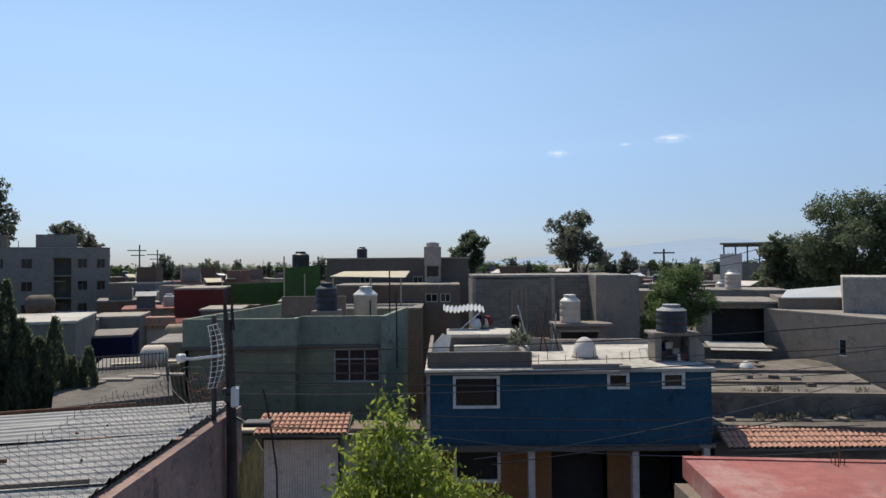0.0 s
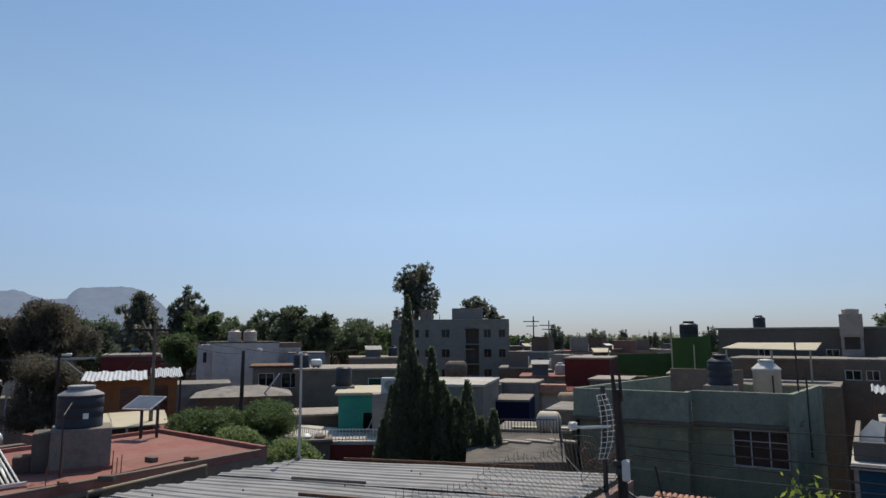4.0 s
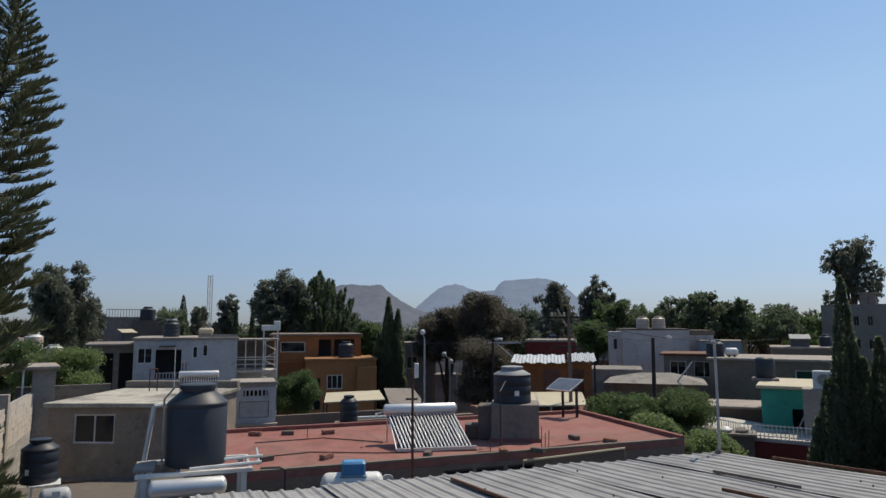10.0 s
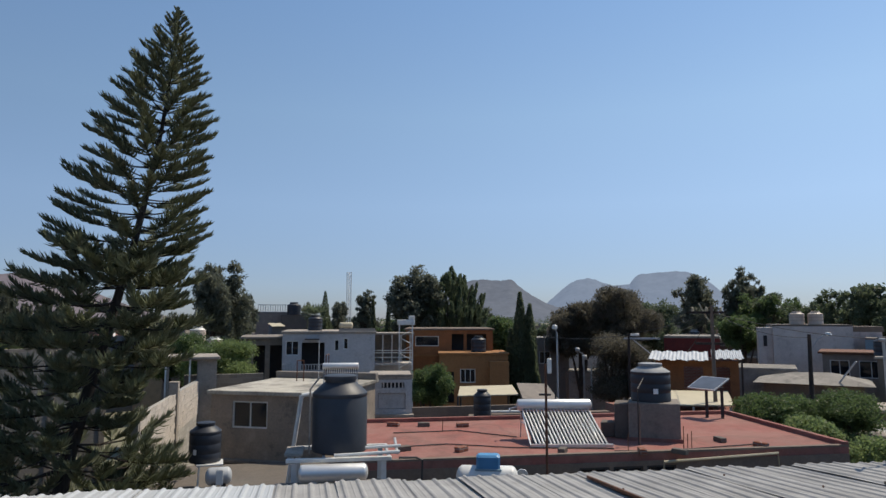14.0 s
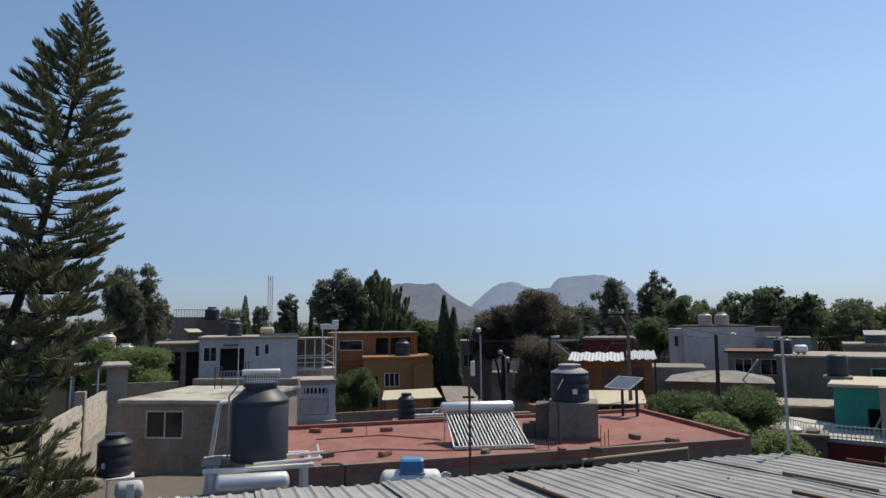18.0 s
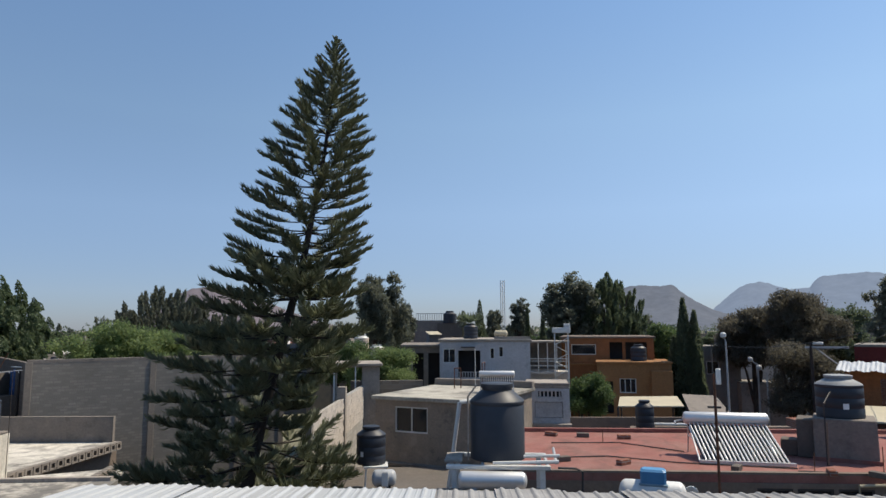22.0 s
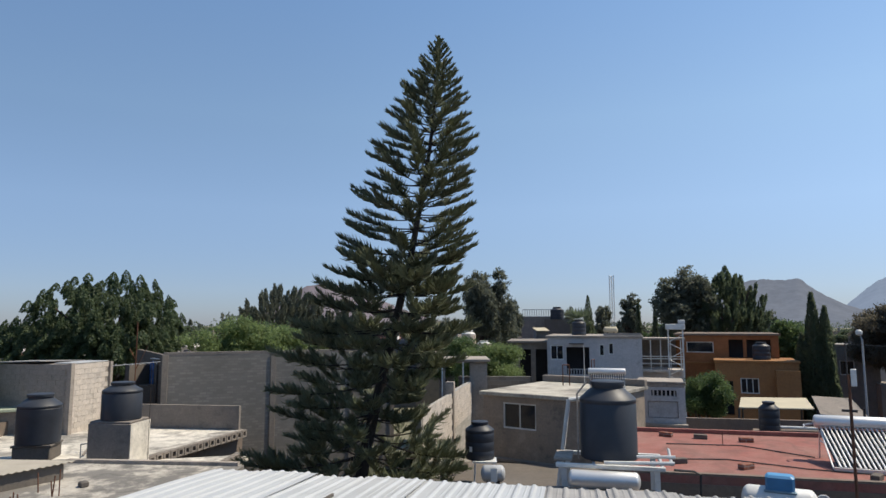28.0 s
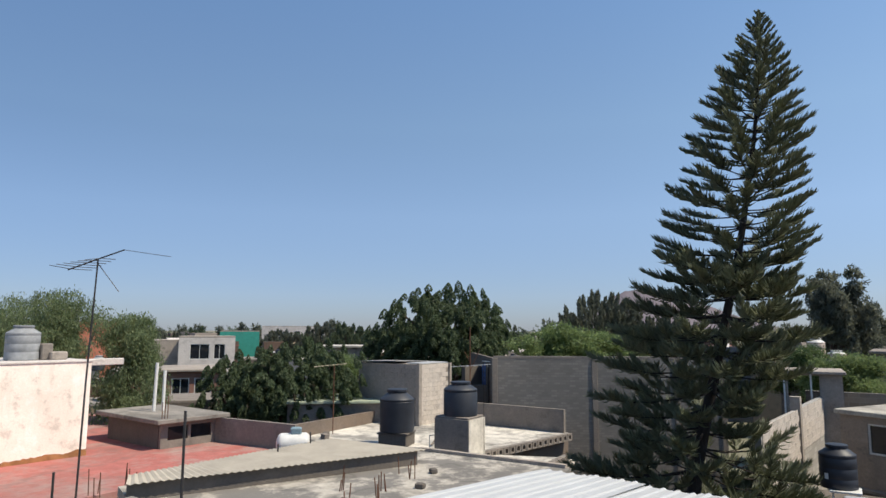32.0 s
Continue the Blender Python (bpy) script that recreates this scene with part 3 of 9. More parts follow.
def clump_mesh(name, mat, R, zc, rz, n, size, seed, count, wide, tall, hang=True, longness=2.4):
    """A crown of pointed clumps with shade between: hanging sprays, or upright plumes."""
    rng = np.random.default_rng(seed)
    d = rng.normal(size=(count, 3))
    d[:, 2] = np.where(d[:, 2] < 0, d[:, 2] * 0.75, d[:, 2])
    d /= np.linalg.norm(d, axis=1)[:, None]
    bulge = 1 + 0.13 * np.sin(3 * np.arctan2(d[:, 1], d[:, 0]) + seed) + 0.10 * np.sin(7 * d[:, 0] + 5 * d[:, 2] + seed)
    out = np.where(rng.random(count) < 0.38, rng.uniform(0.40, 0.85, count), rng.uniform(0.80, 1.0, count)) * bulge
    top = np.array([0, 0, zc]) + d * out[:, None] * np.array([R, R, rz])
    h = tall * rng.uniform(0.65, 1.3, count)
    w = wide * rng.uniform(0.7, 1.3, count)
    k = rng.choice(count, n, p=(h * w) / (h * w).sum())
    t = rng.random(n) ** 0.75
    a = rng.uniform(0, 6.283, n)
    prof = (t ** 0.55 * (1 - 0.4 * t ** 3)) if hang else (np.sin(math.pi * np.clip(t * 0.9 + 0.08, 0, 1)) ** 0.7)
    rad = w[k] * prof * rng.uniform(0.72, 1.08, n)
    ring = np.stack([np.cos(a), np.sin(a), np.zeros(n)], 1)
    lean = np.concatenate([d[k, :2], np.zeros((n, 1))], 1)
    if hang:
        cen = top[k] + ring * rad[:, None] + lean * (0.28 * h[k] * t)[:, None] + np.array([0, 0, 1.0]) * (h[k] * (0.22 - t))[:, None]
        ax = ring * 0.55 + lean * 0.35 + np.array([0, 0, -0.75]) + rng.normal(size=(n, 3)) * 0.33
    else:
        cen = top[k] + ring * rad[:, None] + lean * (0.30 * h[k] * t)[:, None] + np.array([0, 0, 1.0]) * (h[k] * (t - 0.75))[:, None]
        ax = ring * 0.35 + lean * 0.25 + np.array([0, 0, 1.0]) + rng.normal(size=(n, 3)) * 0.25
    ax /= np.linalg.norm(ax, axis=1)[:, None]
    sd = np.cross(ax, rng.normal(size=(n, 3)))
    sd /= np.linalg.norm(sd, axis=1)[:, None] + 1e-9
    s = size * rng.uniform(0.6, 1.35, n)[:, None]
    L, W = ax * s * longness * 0.5, sd * s * 0.5
    V = np.stack([cen - L, cen + W - L * 0.1, cen + L, cen - W - L * 0.1], 1).reshape(-1, 3)
    me = bpy.data.meshes.new(name)
    me.from_pydata(V.tolist(), [], np.arange(4 * n).reshape(-1, 4).tolist())
    me.materials.append(mat)
    return me


def tree(name, label, x, y, z0, height, blobs, mat, n, size, seed, trunk_r=0.18, limbs=5, category="tree", group="", lean=(0, 0), bark=None, crown=None, **kw):
    """A tapered trunk, limbs into the crown and a crown of leaves."""
    e = thing(name, label, category, x, y, z0, 0, group)
    rng = random.Random(seed)
    top = height * 0.78
    pts = [(lean[0] * t * t + 0.12 * math.sin(3 * t + seed), lean[1] * t * t + 0.10 * math.cos(2.5 * t + seed) - 0.1, top * t) for t in [i / 7 for i in range(8)]]
    part("trunk", M().tube(pts, trunk_r, 9, trunk_r * 0.25), bark or BARK, e, smooth=True)
    for k in range(limbs):
        b = blobs[k % len(blobs)]
        s = pts[2 + (k % 4)]
        tgt = (b[0] + rng.uniform(-.4, .4) * b[3], b[1] + rng.uniform(-.4, .4) * b[4], b[2] + rng.uniform(-.2, .5) * b[5])
        mid = tuple(s[i] + (tgt[i] - s[i]) * 0.55 + (0.12 * height * 0.3 if i == 2 else 0) for i in range(3))
        part("limb", M().tube([s, mid, tgt], trunk_r * 0.45, 6, trunk_r * 0.1), bark or BARK, e, smooth=True)
    part("crown", crown or leaf_mesh(name + "_crown", mat, blobs, n, size, seed, **kw), mat, e)
    return e


def blob_crown(rng, n, R, zc, rz, size=(0.35, 0.6), tall=1.0):
    """Many overlapping lobes that make an uneven crown with gaps; tall lobes make upright plumes."""
    out = [(0, 0, zc - 0.1 * rz, R * 0.50, R * 0.50, rz * 0.60)]
    for _ in range(n):
        a, q = rng.uniform(0, 6.283), rng.uniform(0.25, 0.98)
        s = rng.uniform(*size)
        w = rng.uniform(-0.80, 0.92)
        q *= (1 - 0.55 * max(0.0, w) ** 2)
        out.append((math.cos(a) * R * q * (1 - s * 0.4), math.sin(a) * R * q * (1 - s * 0.4), zc + w * rz * (1 - 0.5 * s), R * s, R * s, rz * s * 0.95 * tall))
    return out

# ---- ground, streets, far ground ----
m_ground, nt, bs = _nodes("dusty_ground")
v = _coords(nt)
nt.links.new(_mix(nt, _ramp(nt, _noise(nt, v, 0.02, 8), 0.4, 0.6, (0, 0, 0), (0.8, 0.8, 0.8)), _ramp(nt, _noise(nt, v, 0.8, 8), 0.3, 0.7, (0.17, 0.14, 0.11), (0.28, 0.24, 0.19)), (0.10, 0.11, 0.055)), bs.inputs["Base Color"])
bs.inputs["Roughness"].default_value = 0.95
ASPHALT = roof_mat("asphalt", (0.055, 0.055, 0.057), (0.085, 0.08, 0.075))
ring = [(4200 * math.cos(2 * math.pi * i / 96), 4200 * math.sin(2 * math.pi * i / 96)) for i in range(96)]
solo("ground", M().add([(x, y, 0) for x, y in ring], [tuple(range(96))]), m_ground, "dry dusty earth ground under the town", "ground", kind="structure")
solo("road", M().box(-120, 13.6, 0.004, 120, 21.2, 0.02), ASPHALT, "dark asphalt street between the houses", "road", kind="structure")
solo("road_side", M().box(-77, 21.2, 0.004, -71, 120, 0.02), ASPHALT, "dark asphalt side street among trees", "road", kind="structure")
for yy in (12.2, 21.2):
    solo("pavement", M().box(-68, yy, 0.0, 100, yy + 1.4, 0.16, 0.02), CONC, "grey concrete pavement with a kerb step", "pavement", kind="structure")

# ---- the building that carries the viewing roof ----
own = thing("viewing_house", "plain grey house that carries the viewing roof", "house", kind="structure")
part("wall", M().box(-2.4, -5.0, 0, 3.4, 3.2, 7.75), CONC, own)
part("roof", M().box(-2.4, -5.0, 7.75, 3.4, 3.2, 7.95), CONC_ROOF, own)

# ---- neighbour's shed with a big corrugated sheet roof ----
def shed_z(x):
    return 7.75 + 0.06 * x

shed = thing("corrugated_shed", "long shed under a weathered galvanised corrugated roof", "shed")
NS, Y0, Y1 = 17, -6.1, 9.9
SH = (Y1 - Y0) / NS
for s in range(NS):
    m, pts = M(), []
    ya, yb = Y0 + s * SH, Y0 + (s + 1) * SH + 0.05
    steps = 56
    lift = 0.022 * (s % 2)
    rowsx = 7
    vs = []
    for i in range(steps + 1):
        yy = ya + (yb - ya) * i / steps
        ph = (yy - Y0) / 0.235 % 1.0
        zz = 0.025 * max(0.0, min(1.0, (0.19 - abs(ph - 0.5)) / 0.11)) + 0.006 * max(0.0, min(1.0, (0.06 - abs(ph - 0.02)) / 0.03))
        far = -10.85 + (yy - Y0) / (Y1 - Y0) * 1.05
        jag = 0.03 * math.sin(s * 12.9 + 1.3)
        for k in range(rowsx):
            xx = (far + jag) + (-3.16 - far - jag) * k / (rowsx - 1)
            vs.append((xx, yy, shed_z(xx) + zz + lift + 0.008 * math.sin(s * 2.1 + k * 1.7)))
    fs = [(i * rowsx + k, i * rowsx + k + 1, (i + 1) * rowsx + k + 1, (i + 1) * rowsx + k) for i in range(steps) for k in range(rowsx - 1)]
    m.add(vs, fs)
    # the first six sheets take the whiter sheet material
    ob = part("roof_sheet", m, TIN_W if s < 6 else TIN, shed, "white corrugated sheet" if s < 6 else "")
    sol = ob.modifiers.new("thick", "SOLIDIFY")
    sol.thickness, sol.offset = 0.004, -1
part("side_wall", M().box(-3.2, -6.1, 0, -3.02, 9.85, 7.50), PURPLE_W, shed, "mauve stained plaster wall")
part("end_wall", M().prism([(-3.2, 9.65), (-3.2, 9.85), (-9.75, 9.85), (-9.75, 9.65)][::-1], 0, 7.05), PURPLE_W, shed)
part("far_wall", M().prism([(-10.6, -6.0), (-10.4, -6.0), (-9.45, 9.65), (-9.65, 9.65)], 0, 6.98), CONC, shed)
part("end_wall", M().box(-10.4, -6.1, 0, -3.2, -5.9, 6.98), CONC, shed)
for s in range(0, NS, 1):
    if s % 4 == 3:
        continue
    yy = Y0 + (s + 1) * SH + random.uniform(-.03, .03)
    xa = random.uniform(-10.0, -6.5)
    xb = min(-3.3, xa + random.uniform(1.5, 4.5))
    part("tar_seam", M().add([(xa, yy - .014, shed_z(xa) + .030), (xb, yy - .010, shed_z(xb) + .030), (xb, yy + .012, shed_z(xb) + .030), (xa, yy + .016, shed_z(xa) + .030),
                              (xa, yy - .014, shed_z(xa) + .071), (xb, yy - .010, shed_z(xb) + .071), (xb, yy + .012, shed_z(xb) + .071), (xa, yy + .016, shed_z(xa) + .071)],
                             [(4, 5, 6, 7), (0, 1, 5, 4), (1, 2, 6, 5), (2, 3, 7, 6), (3, 0, 4, 7)]), RUST if s % 3 == 1 else CONC_D, shed)
for i in range(26):
    rx, ry = random.uniform(-9.8, -3.6), random.uniform(-4, 9.6)
    part("roof_screw", M().lathe([(0.014, 0.0), (0.014, 0.02), (0.004, 0.03)], 6, (rx, ry, shed_z(rx) + 0.035)), RUST, shed)

# plastic vent pipe standing at the far edge of the sheet roof
vent = thing("vent_pipe", "grey plastic vent pipe with a tee cap on the sheet roof", "pipe", -9.66, 9.78, 7.1)
part("pipe", M().tube([(0, 0, -0.1), (0.01, 0, 1.2), (0, 0, 2.12)], 0.026, 10), PVC, vent, smooth=True)
part("tee_cap", M().tube([(-0.11, 0.05, 2.15), (0.11, -0.05, 2.15)], 0.034, 10), PVC, vent, smooth=True)
part("collar", M().lathe([(0.09, 0), (0.09, 0.05), (0.06, 0.09)], 10, (0, 0, 0.05)), CONC_D, vent)

# chain-link fence on the shed's side wall
fence = thing("chain_link_fence", "rusty chain-link fence leaning along the shed wall", "fence")
def fpt(u, h):
    yy = 3.2 + u
    return (-3.12 - 0.42 * h, yy, shed_z(-3.12) - 0.05 + h * (0.62 + 0.06 * math.sin(yy * 3)))
wire = M()
PITCH = 0.12
for k in range(-6, 54):
    for sgn in (1, -1):
        pts = []
        for j in range(0, 8):
            h = j / 7
            u = k * PITCH + (sgn * h * 0.62 if sgn > 0 else 0.62 - h * 0.62)
            if -0.01 <= u <= 6.5:
                pts.append(fpt(u, h))
        if len(pts) > 1:
            wire.tube(pts, 0.0022, 3)
tagged(part("wire_mesh", wire, WIRE, fence), kind="stuff")
part("top_wire", M().tube([fpt(0.25 * i, 1.02) for i in range(27)], 0.003, 4), WIRE, fence)
for k in range(54):
    a = fpt(k * PITCH, 1.0)
    part("wire_end", M().tube([a, (a[0] + 0.015 * math.sin(k * 3), a[1] + 0.02 * math.cos(k * 5), a[2] + 0.07 + 0.02 * math.sin(k))], 0.003, 3), WIRE, fence)
for u in (5.75,):
    a, b = fpt(u, 0), fpt(u, 1)
    part("post", M().tube([(a[0], a[1], a[2] - 0.5), (a[0], a[1], b[2] + (0.72 if u > 5 else 0.25))], 0.034, 8), IRON, fence, smooth=True)
for i in range(3):
    a = random.uniform(0, 6)
    pts = [(-3.3 + 0.22 * math.cos(a + t) * (1 - 0.05 * t), 9.2 + 0.3 * math.sin(a + t * 1.3), 7.75 + 0.14 * math.sin(t * 2 + i) + 0.12 * i) for t in [k * 0.4 for k in range(20)]]
    part("loose_wire", M().tube(pts, 0.006, 4), RUST, fence)

# charred wooden pole with a grid dish
pole = thing("wooden_pole", "dark weathered wooden pole with a split top", "pole", -2.92, 9.06, 0.1)
part("shaft", M().tube([(0.02, 0, 0), (0.0, 0, 4), (0.01, 0, 7), (-0.02, 0, 8.2), (-0.05, 0, 8.75)], 0.085, 10, 0.055), WOOD_POLE, pole, smooth=True)
part("split_tip", M().tube([(-0.06, 0, 8.6), (-0.11, 0, 9.16)], 0.042, 6, 0.012), WOOD_POLE, pole)
part("split_tip", M().tube([(0.02, 0, 8.6), (0.005, 0, 9.02)], 0.030, 6, 0.014), WOOD_POLE, pole)
part("bracket", M().box(-0.1, -0.1, 7.75, 0.1, 0.1, 7.82, 0.01), IRON, pole)
radio = thing("radio_box", "white outdoor radio box strapped to the pole", "radio", -2.83, 8.93, 7.80)
part("case", M().box(-0.05, -0.04, -0.13, 0.05, 0.04, 0.15, 0.02), WHITE_P, radio)
part("bracket", M().box(-0.13, -0.02, -0.05, -0.06, 0.06, 0.03), IRON, radio)
lampb = thing("flood_lamp", "small dark flood lamp on the pole", "lamp", -2.52, 8.86, 7.47)
part("housing", M().box(-0.16, -0.1, -0.03, 0.20, 0.12, 0.035, 0.012), IRON, lampb)
part("arm", M().tube([(-0.14, 0.02, 0), (-0.36, 0.2, 0.05)], 0.018, 6), IRON, lampb)
dish = thing("grid_dish", "white grid dish aerial on the wooden pole", "antenna", -3.02, 8.88, 8.38, -28)
for i in range(13):
    t = -0.42 + 0.84 * i / 12
    half = 0.34 * math.sqrt(max(0.05, 1 - (t / 0.62) ** 2)) * 0.42
    pts = [(u * 1.0 - 0.02, -0.12 * (t / 0.46) ** 2 - 0.55 * (u ** 2), t + 0.2 * u) for u in [(-half + 2 * half * k / 8) for k in range(9)]]
    part("grid_bar", M().tube(pts, 0.0038, 4), WHITE_P, dish)
for u0 in (-0.11, 0.0, 0.11):
    pts = [(u0 * math.sqrt(max(0.2, 1 - (t / 0.60) ** 2)) - 0.02, -0.12 * (t / 0.46) ** 2 - 0.55 * u0 ** 2 - 0.006, t + 0.2 * u0) for t in [(-0.42 + 0.84 * k / 12) for k in range(13)]]
    part("spine", M().tube(pts, 0.005, 5), WHITE_P, dish)
part("feed_arm", M().tube([(0.02, 0.0, 0), (-0.14, -0.34, -0.01), (-0.22, -0.42, 0.0)], 0.020, 6), WHITE_P, dish)
part("feed_head", M().box(-0.29, -0.48, -0.045, -0.20, -0.37, 0.06, 0.015), WHITE_P, dish)

board = solo("leaning_board", M().add([(-0.22, 0, 0), (0.22, 0.02, 0), (0.22, 0.02, 0.95), (0.12, 0.02, 1.12), (-0.22, 0, 0.62), (-0.22, 0.03, 0), (0.22, 0.05, 0), (0.22, 0.05, 0.95), (0.12, 0.05, 1.12), (-0.22, 0.03, 0.62)],
              [(0, 1, 2, 3, 4), (9, 8, 7, 6, 5), (0, 5, 6, 1), (1, 6, 7, 2), (2, 7, 8, 3), (3, 8, 9, 4), (4, 9, 5, 0)]), WOOD, "yellowed plywood board leaning beside the pole", "board", at=(-2.85, 9.55, 5.95), rot=6)
solo("ledge", M().box(-3.0, 9.0, 0, -2.2, 9.9, 5.95), PURPLE_W, "mauve plaster ledge beside the shed", "ledge")

# ---- neighbour's faded red roof, across the corner ----
pink = thing("red_roof_house", "low house with a faded red painted flat roof", "house")
part("wall", M().prism([(4.2, 5.0), (4.2, 12.1), (11.0, 11.4), (11.0, 5.0)][::-1], 0, 5.55), CONC_W, pink)
part("roof", M().prism([(4.05, 4.8), (4.47, 12.42), (11.3, 11.75), (11.3, 4.8)][::-1], 5.56, 5.93), PINK_ROOF, pink)
part("roof_lip", M().prism([(4.47, 12.42), (4.46, 12.27), (11.2, 11.6), (11.2, 11.76)][::-1], 5.93, 5.955), PINK_ROOF, pink)
for k in range(5):
    bx, by = 7.0 + 0.13 * (k % 2), 11.75 + 0.05 * k
    part("rebar", M().tube([(bx, by, 5.9), (bx + random.uniform(-.03, .03), by, 6.02 + random.uniform(.05, .4 if k < 2 else .12))], 0.009, 5), RUST, pink)

# ---- blue house over the street ----
blue = thing("blue_house", "two-storey house with a deep blue upper floor and ochre ground floor", "house", 0, 23.9, 0)
UX0, UX1 = -0.6, 9.7
up_holes = [(0.33, 4.34, 2.02, 5.52), (5.92, 5.00, 6.72, 5.60), (7.90, 5.00, 8.74, 5.60)]
part("upper_wall", M().wall(UX0, UX1, 3.0, 5.62, 0, 0.2, up_holes), BLUE_W, blue, "deep blue painted upper wall")
part("side_wall", M().box(UX0, 0.2, 0.0, UX0 + 0.18, 7.2, 5.62), BLUE_W, blue)
part("side_wall", M().box(UX1 - 0.18, 0.2, 0.0, UX1, 7.2, 5.62), BLUE_W, blue)
part("back_wall", M().box(UX0 + 0.18, 7.0, 0, UX1 - 0.18, 7.2, 5.62), CONC, blue)
part("floor_slab", M().box(UX0 - 0.05, -0.04, 2.86, UX1 + 0.12, 7.0, 3.0, 0.01), CONC_L, blue)
part("sooty_ledge", M().box(UX0 - 0.1, -0.16, 2.80, UX1 - 0.5, -0.045, 3.02, 0.02), CONC_D, blue, "soot-stained rough concrete ledge")
part("roof", M().box(UX0 - 0.08, -0.14, 5.62, UX1 + 0.12, 7.35, 5.76, 0.015), WHITE_ROOF, blue, "whitewashed flat roof")
part("cornice", M().box(UX0 - 0.1, -0.2, 5.58, 6.35, -0.145, 5.70, 0.01), CONC_L, blue)
part("cornice", M().box(6.35, -0.2, 5.62, 6.75, 0.25, 5.88, 0.02), CONC_L, blue)
part("roof_kerb", M().box(3.2, -0.05, 5.76, 6.5, 0.10, 5.92, 0.015), CONC, blue)
part("parapet", M().box(UX0, 0.35, 5.76, 3.25, 0.52, 6.33, 0.015), CONC_D, blue, "dark stained parapet wall")
part("parapet", M().box(3.08, 0.52, 5.76, 3.25, 3.6, 6.15, 0.015), CONC, blue)
part("parapet", M().box(UX0, 0.52, 5.76, UX0 + 0.16, 7.0, 6.25, 0.015), CONC, blue)
part("parapet", M().box(3.3, 7.0, 5.76, UX1, 7.16, 6.0, 0.015), CONC_L, blue)
low_holes = [(0.34, 1.40, 2.10, 2.68), (4.0, 0.0, 6.1, 2.62), (7.0, 0.0, 9.3, 2.6)]
part("ground_wall", M().wall(UX0 + 0.18, UX1 - 0.18, 0.0, 2.86, 0.8, 1.0, low_holes), OCHRE_W, blue, "ochre painted ground-floor wall")
for cx in (-0.35, 3.15, 6.92, 9.5):
    part("column", M().box(cx - 0.11, 0.02, 0, cx + 0.13, 0.3, 2.86, 0.01), WHITE_W, blue)
part("corner_trim", M().box(UX0 - 0.03, -0.02, 3.0, UX0 + 0.10, 0.0, 5.58), CONC_L, blue)
# near-black sheets stand in for the shade inside the ground-floor openings
part("dark_opening", M().box(4.0, 1.6, 0, 6.1, 1.7, 2.62), INNER_SHADE, blue)
part("dark_opening", M().box(7.0, 3.4, 0, 9.3, 3.5, 2.6), INNER_SHADE, blue)
for hx in up_holes:
    window(blue, *hx, 0.03, WHITE_P, 0, 0.10, proud=0.06)
window(blue, *low_holes[0], 0.83, WHITE_P, 0, 0.12, inner=CURTAIN, proud=0.06)
for k, hx in enumerate(up_holes[1:]):
    part("curtain", M().box((hx[0] + hx[2]) / 2, 0.12, hx[1] + 0.1, hx[2] - 0.1, 0.13, hx[3] - 0.1), CURTAIN, blue)
# things on the blue house's roof
dome = thing("skylight_dome", "white plastered dome on the blue house roof", "dome", 5.72, 26.7, 5.76)
part("shell", M().lathe([(0.47, 0), (0.47, 0.12)] + [(0.46 * math.cos(a), 0.2 + 0.62 * math.sin(a)) for a in [i * math.pi / 18 for i in range(9)]] + [(0.02, 0.82)], 28), WHITE_W, dome, smooth=True)
part("base_ring", M().lathe([(0.52, 0), (0.52, 0.05), (0.48, 0.07)], 28), CONC, dome)
stand = thing("tank_stand", "rough concrete and masonry stand cluttered with scrap", "stand", 8.95, 25.6, 5.76)
for sx in (-0.78, 0.55):
    part("pier", M().box(sx - 0.08, -0.4, 0, sx + 0.18, 0.5, 1.02, 0.02), CONC, stand)
part("back_panel", M().box(-0.75, 0.5, 0, 0.72, 0.62, 1.0, 0.02), CONC_L, stand)
part("top_slab", M().box(-0.95, -0.5, 1.02, 0.82, 0.68, 1.14, 0.02), CONC, stand)
part("brace_wall", M().add([(0.8, -0.1, 0), (1.15, -0.1, 0), (1.15, -0.1, 0.55), (0.8, -0.1, 1.0), (0.8, 0.1, 0), (1.15, 0.1, 0), (1.15, 0.1, 0.55), (0.8, 0.1, 1.0)], [(0, 1, 2, 3), (7, 6, 5, 4), (1, 5, 6, 2), (2, 6, 7, 3), (0, 3, 7, 4)]), CONC_L, stand)
for k in range(9):
    a = random.uniform(0, 3.1)
    bx, bz = random.uniform(-0.5, 0.5), random.uniform(0.1, 0.75)
    part("scrap", M().box(bx - 0.14, -0.32 + 0.05 * k, bz - 0.12, bx + 0.13, -0.25 + 0.05 * k, bz + 0.14, 0.02), (CONC_L, RUST, WHITE_P, IRON, BLUE_T)[k % 5], stand)
tinaco(8.87, 25.6, 6.9, 1.14, 1.05, TANK_K, TANK_T, "black water tank with a dusty top on a masonry stand")
chairs = thing("folding_bench", "bare white steel bench frame beside the tank stand", "bench", 7.8, 25.9, 5.76)
for k in range(3):
    part("leg", M().tube([(0.28 * k, 0, 0), (0.28 * k - 0.1, 0.05, 0.42)], 0.015, 5), WHITE_P, chairs)
part("rail", M().tube([(-0.15, 0.05, 0.42), (0.6, 0.05, 0.44)], 0.015, 5), WHITE_P, chairs)
rear = thing("roof_room", "rough roof-top room with whitewashed slabs behind the parapet", "shed", 1.75, 28.6, 5.76)
part("wall", M().box(-1.5, 0, 0, 1.7, 2.4, 0.62), CONC_D, rear)
part("roof", M().box(-1.6, -0.1, 0.62, 1.85, 2.5, 0.76, 0.02), WHITE_ROOF, rear)
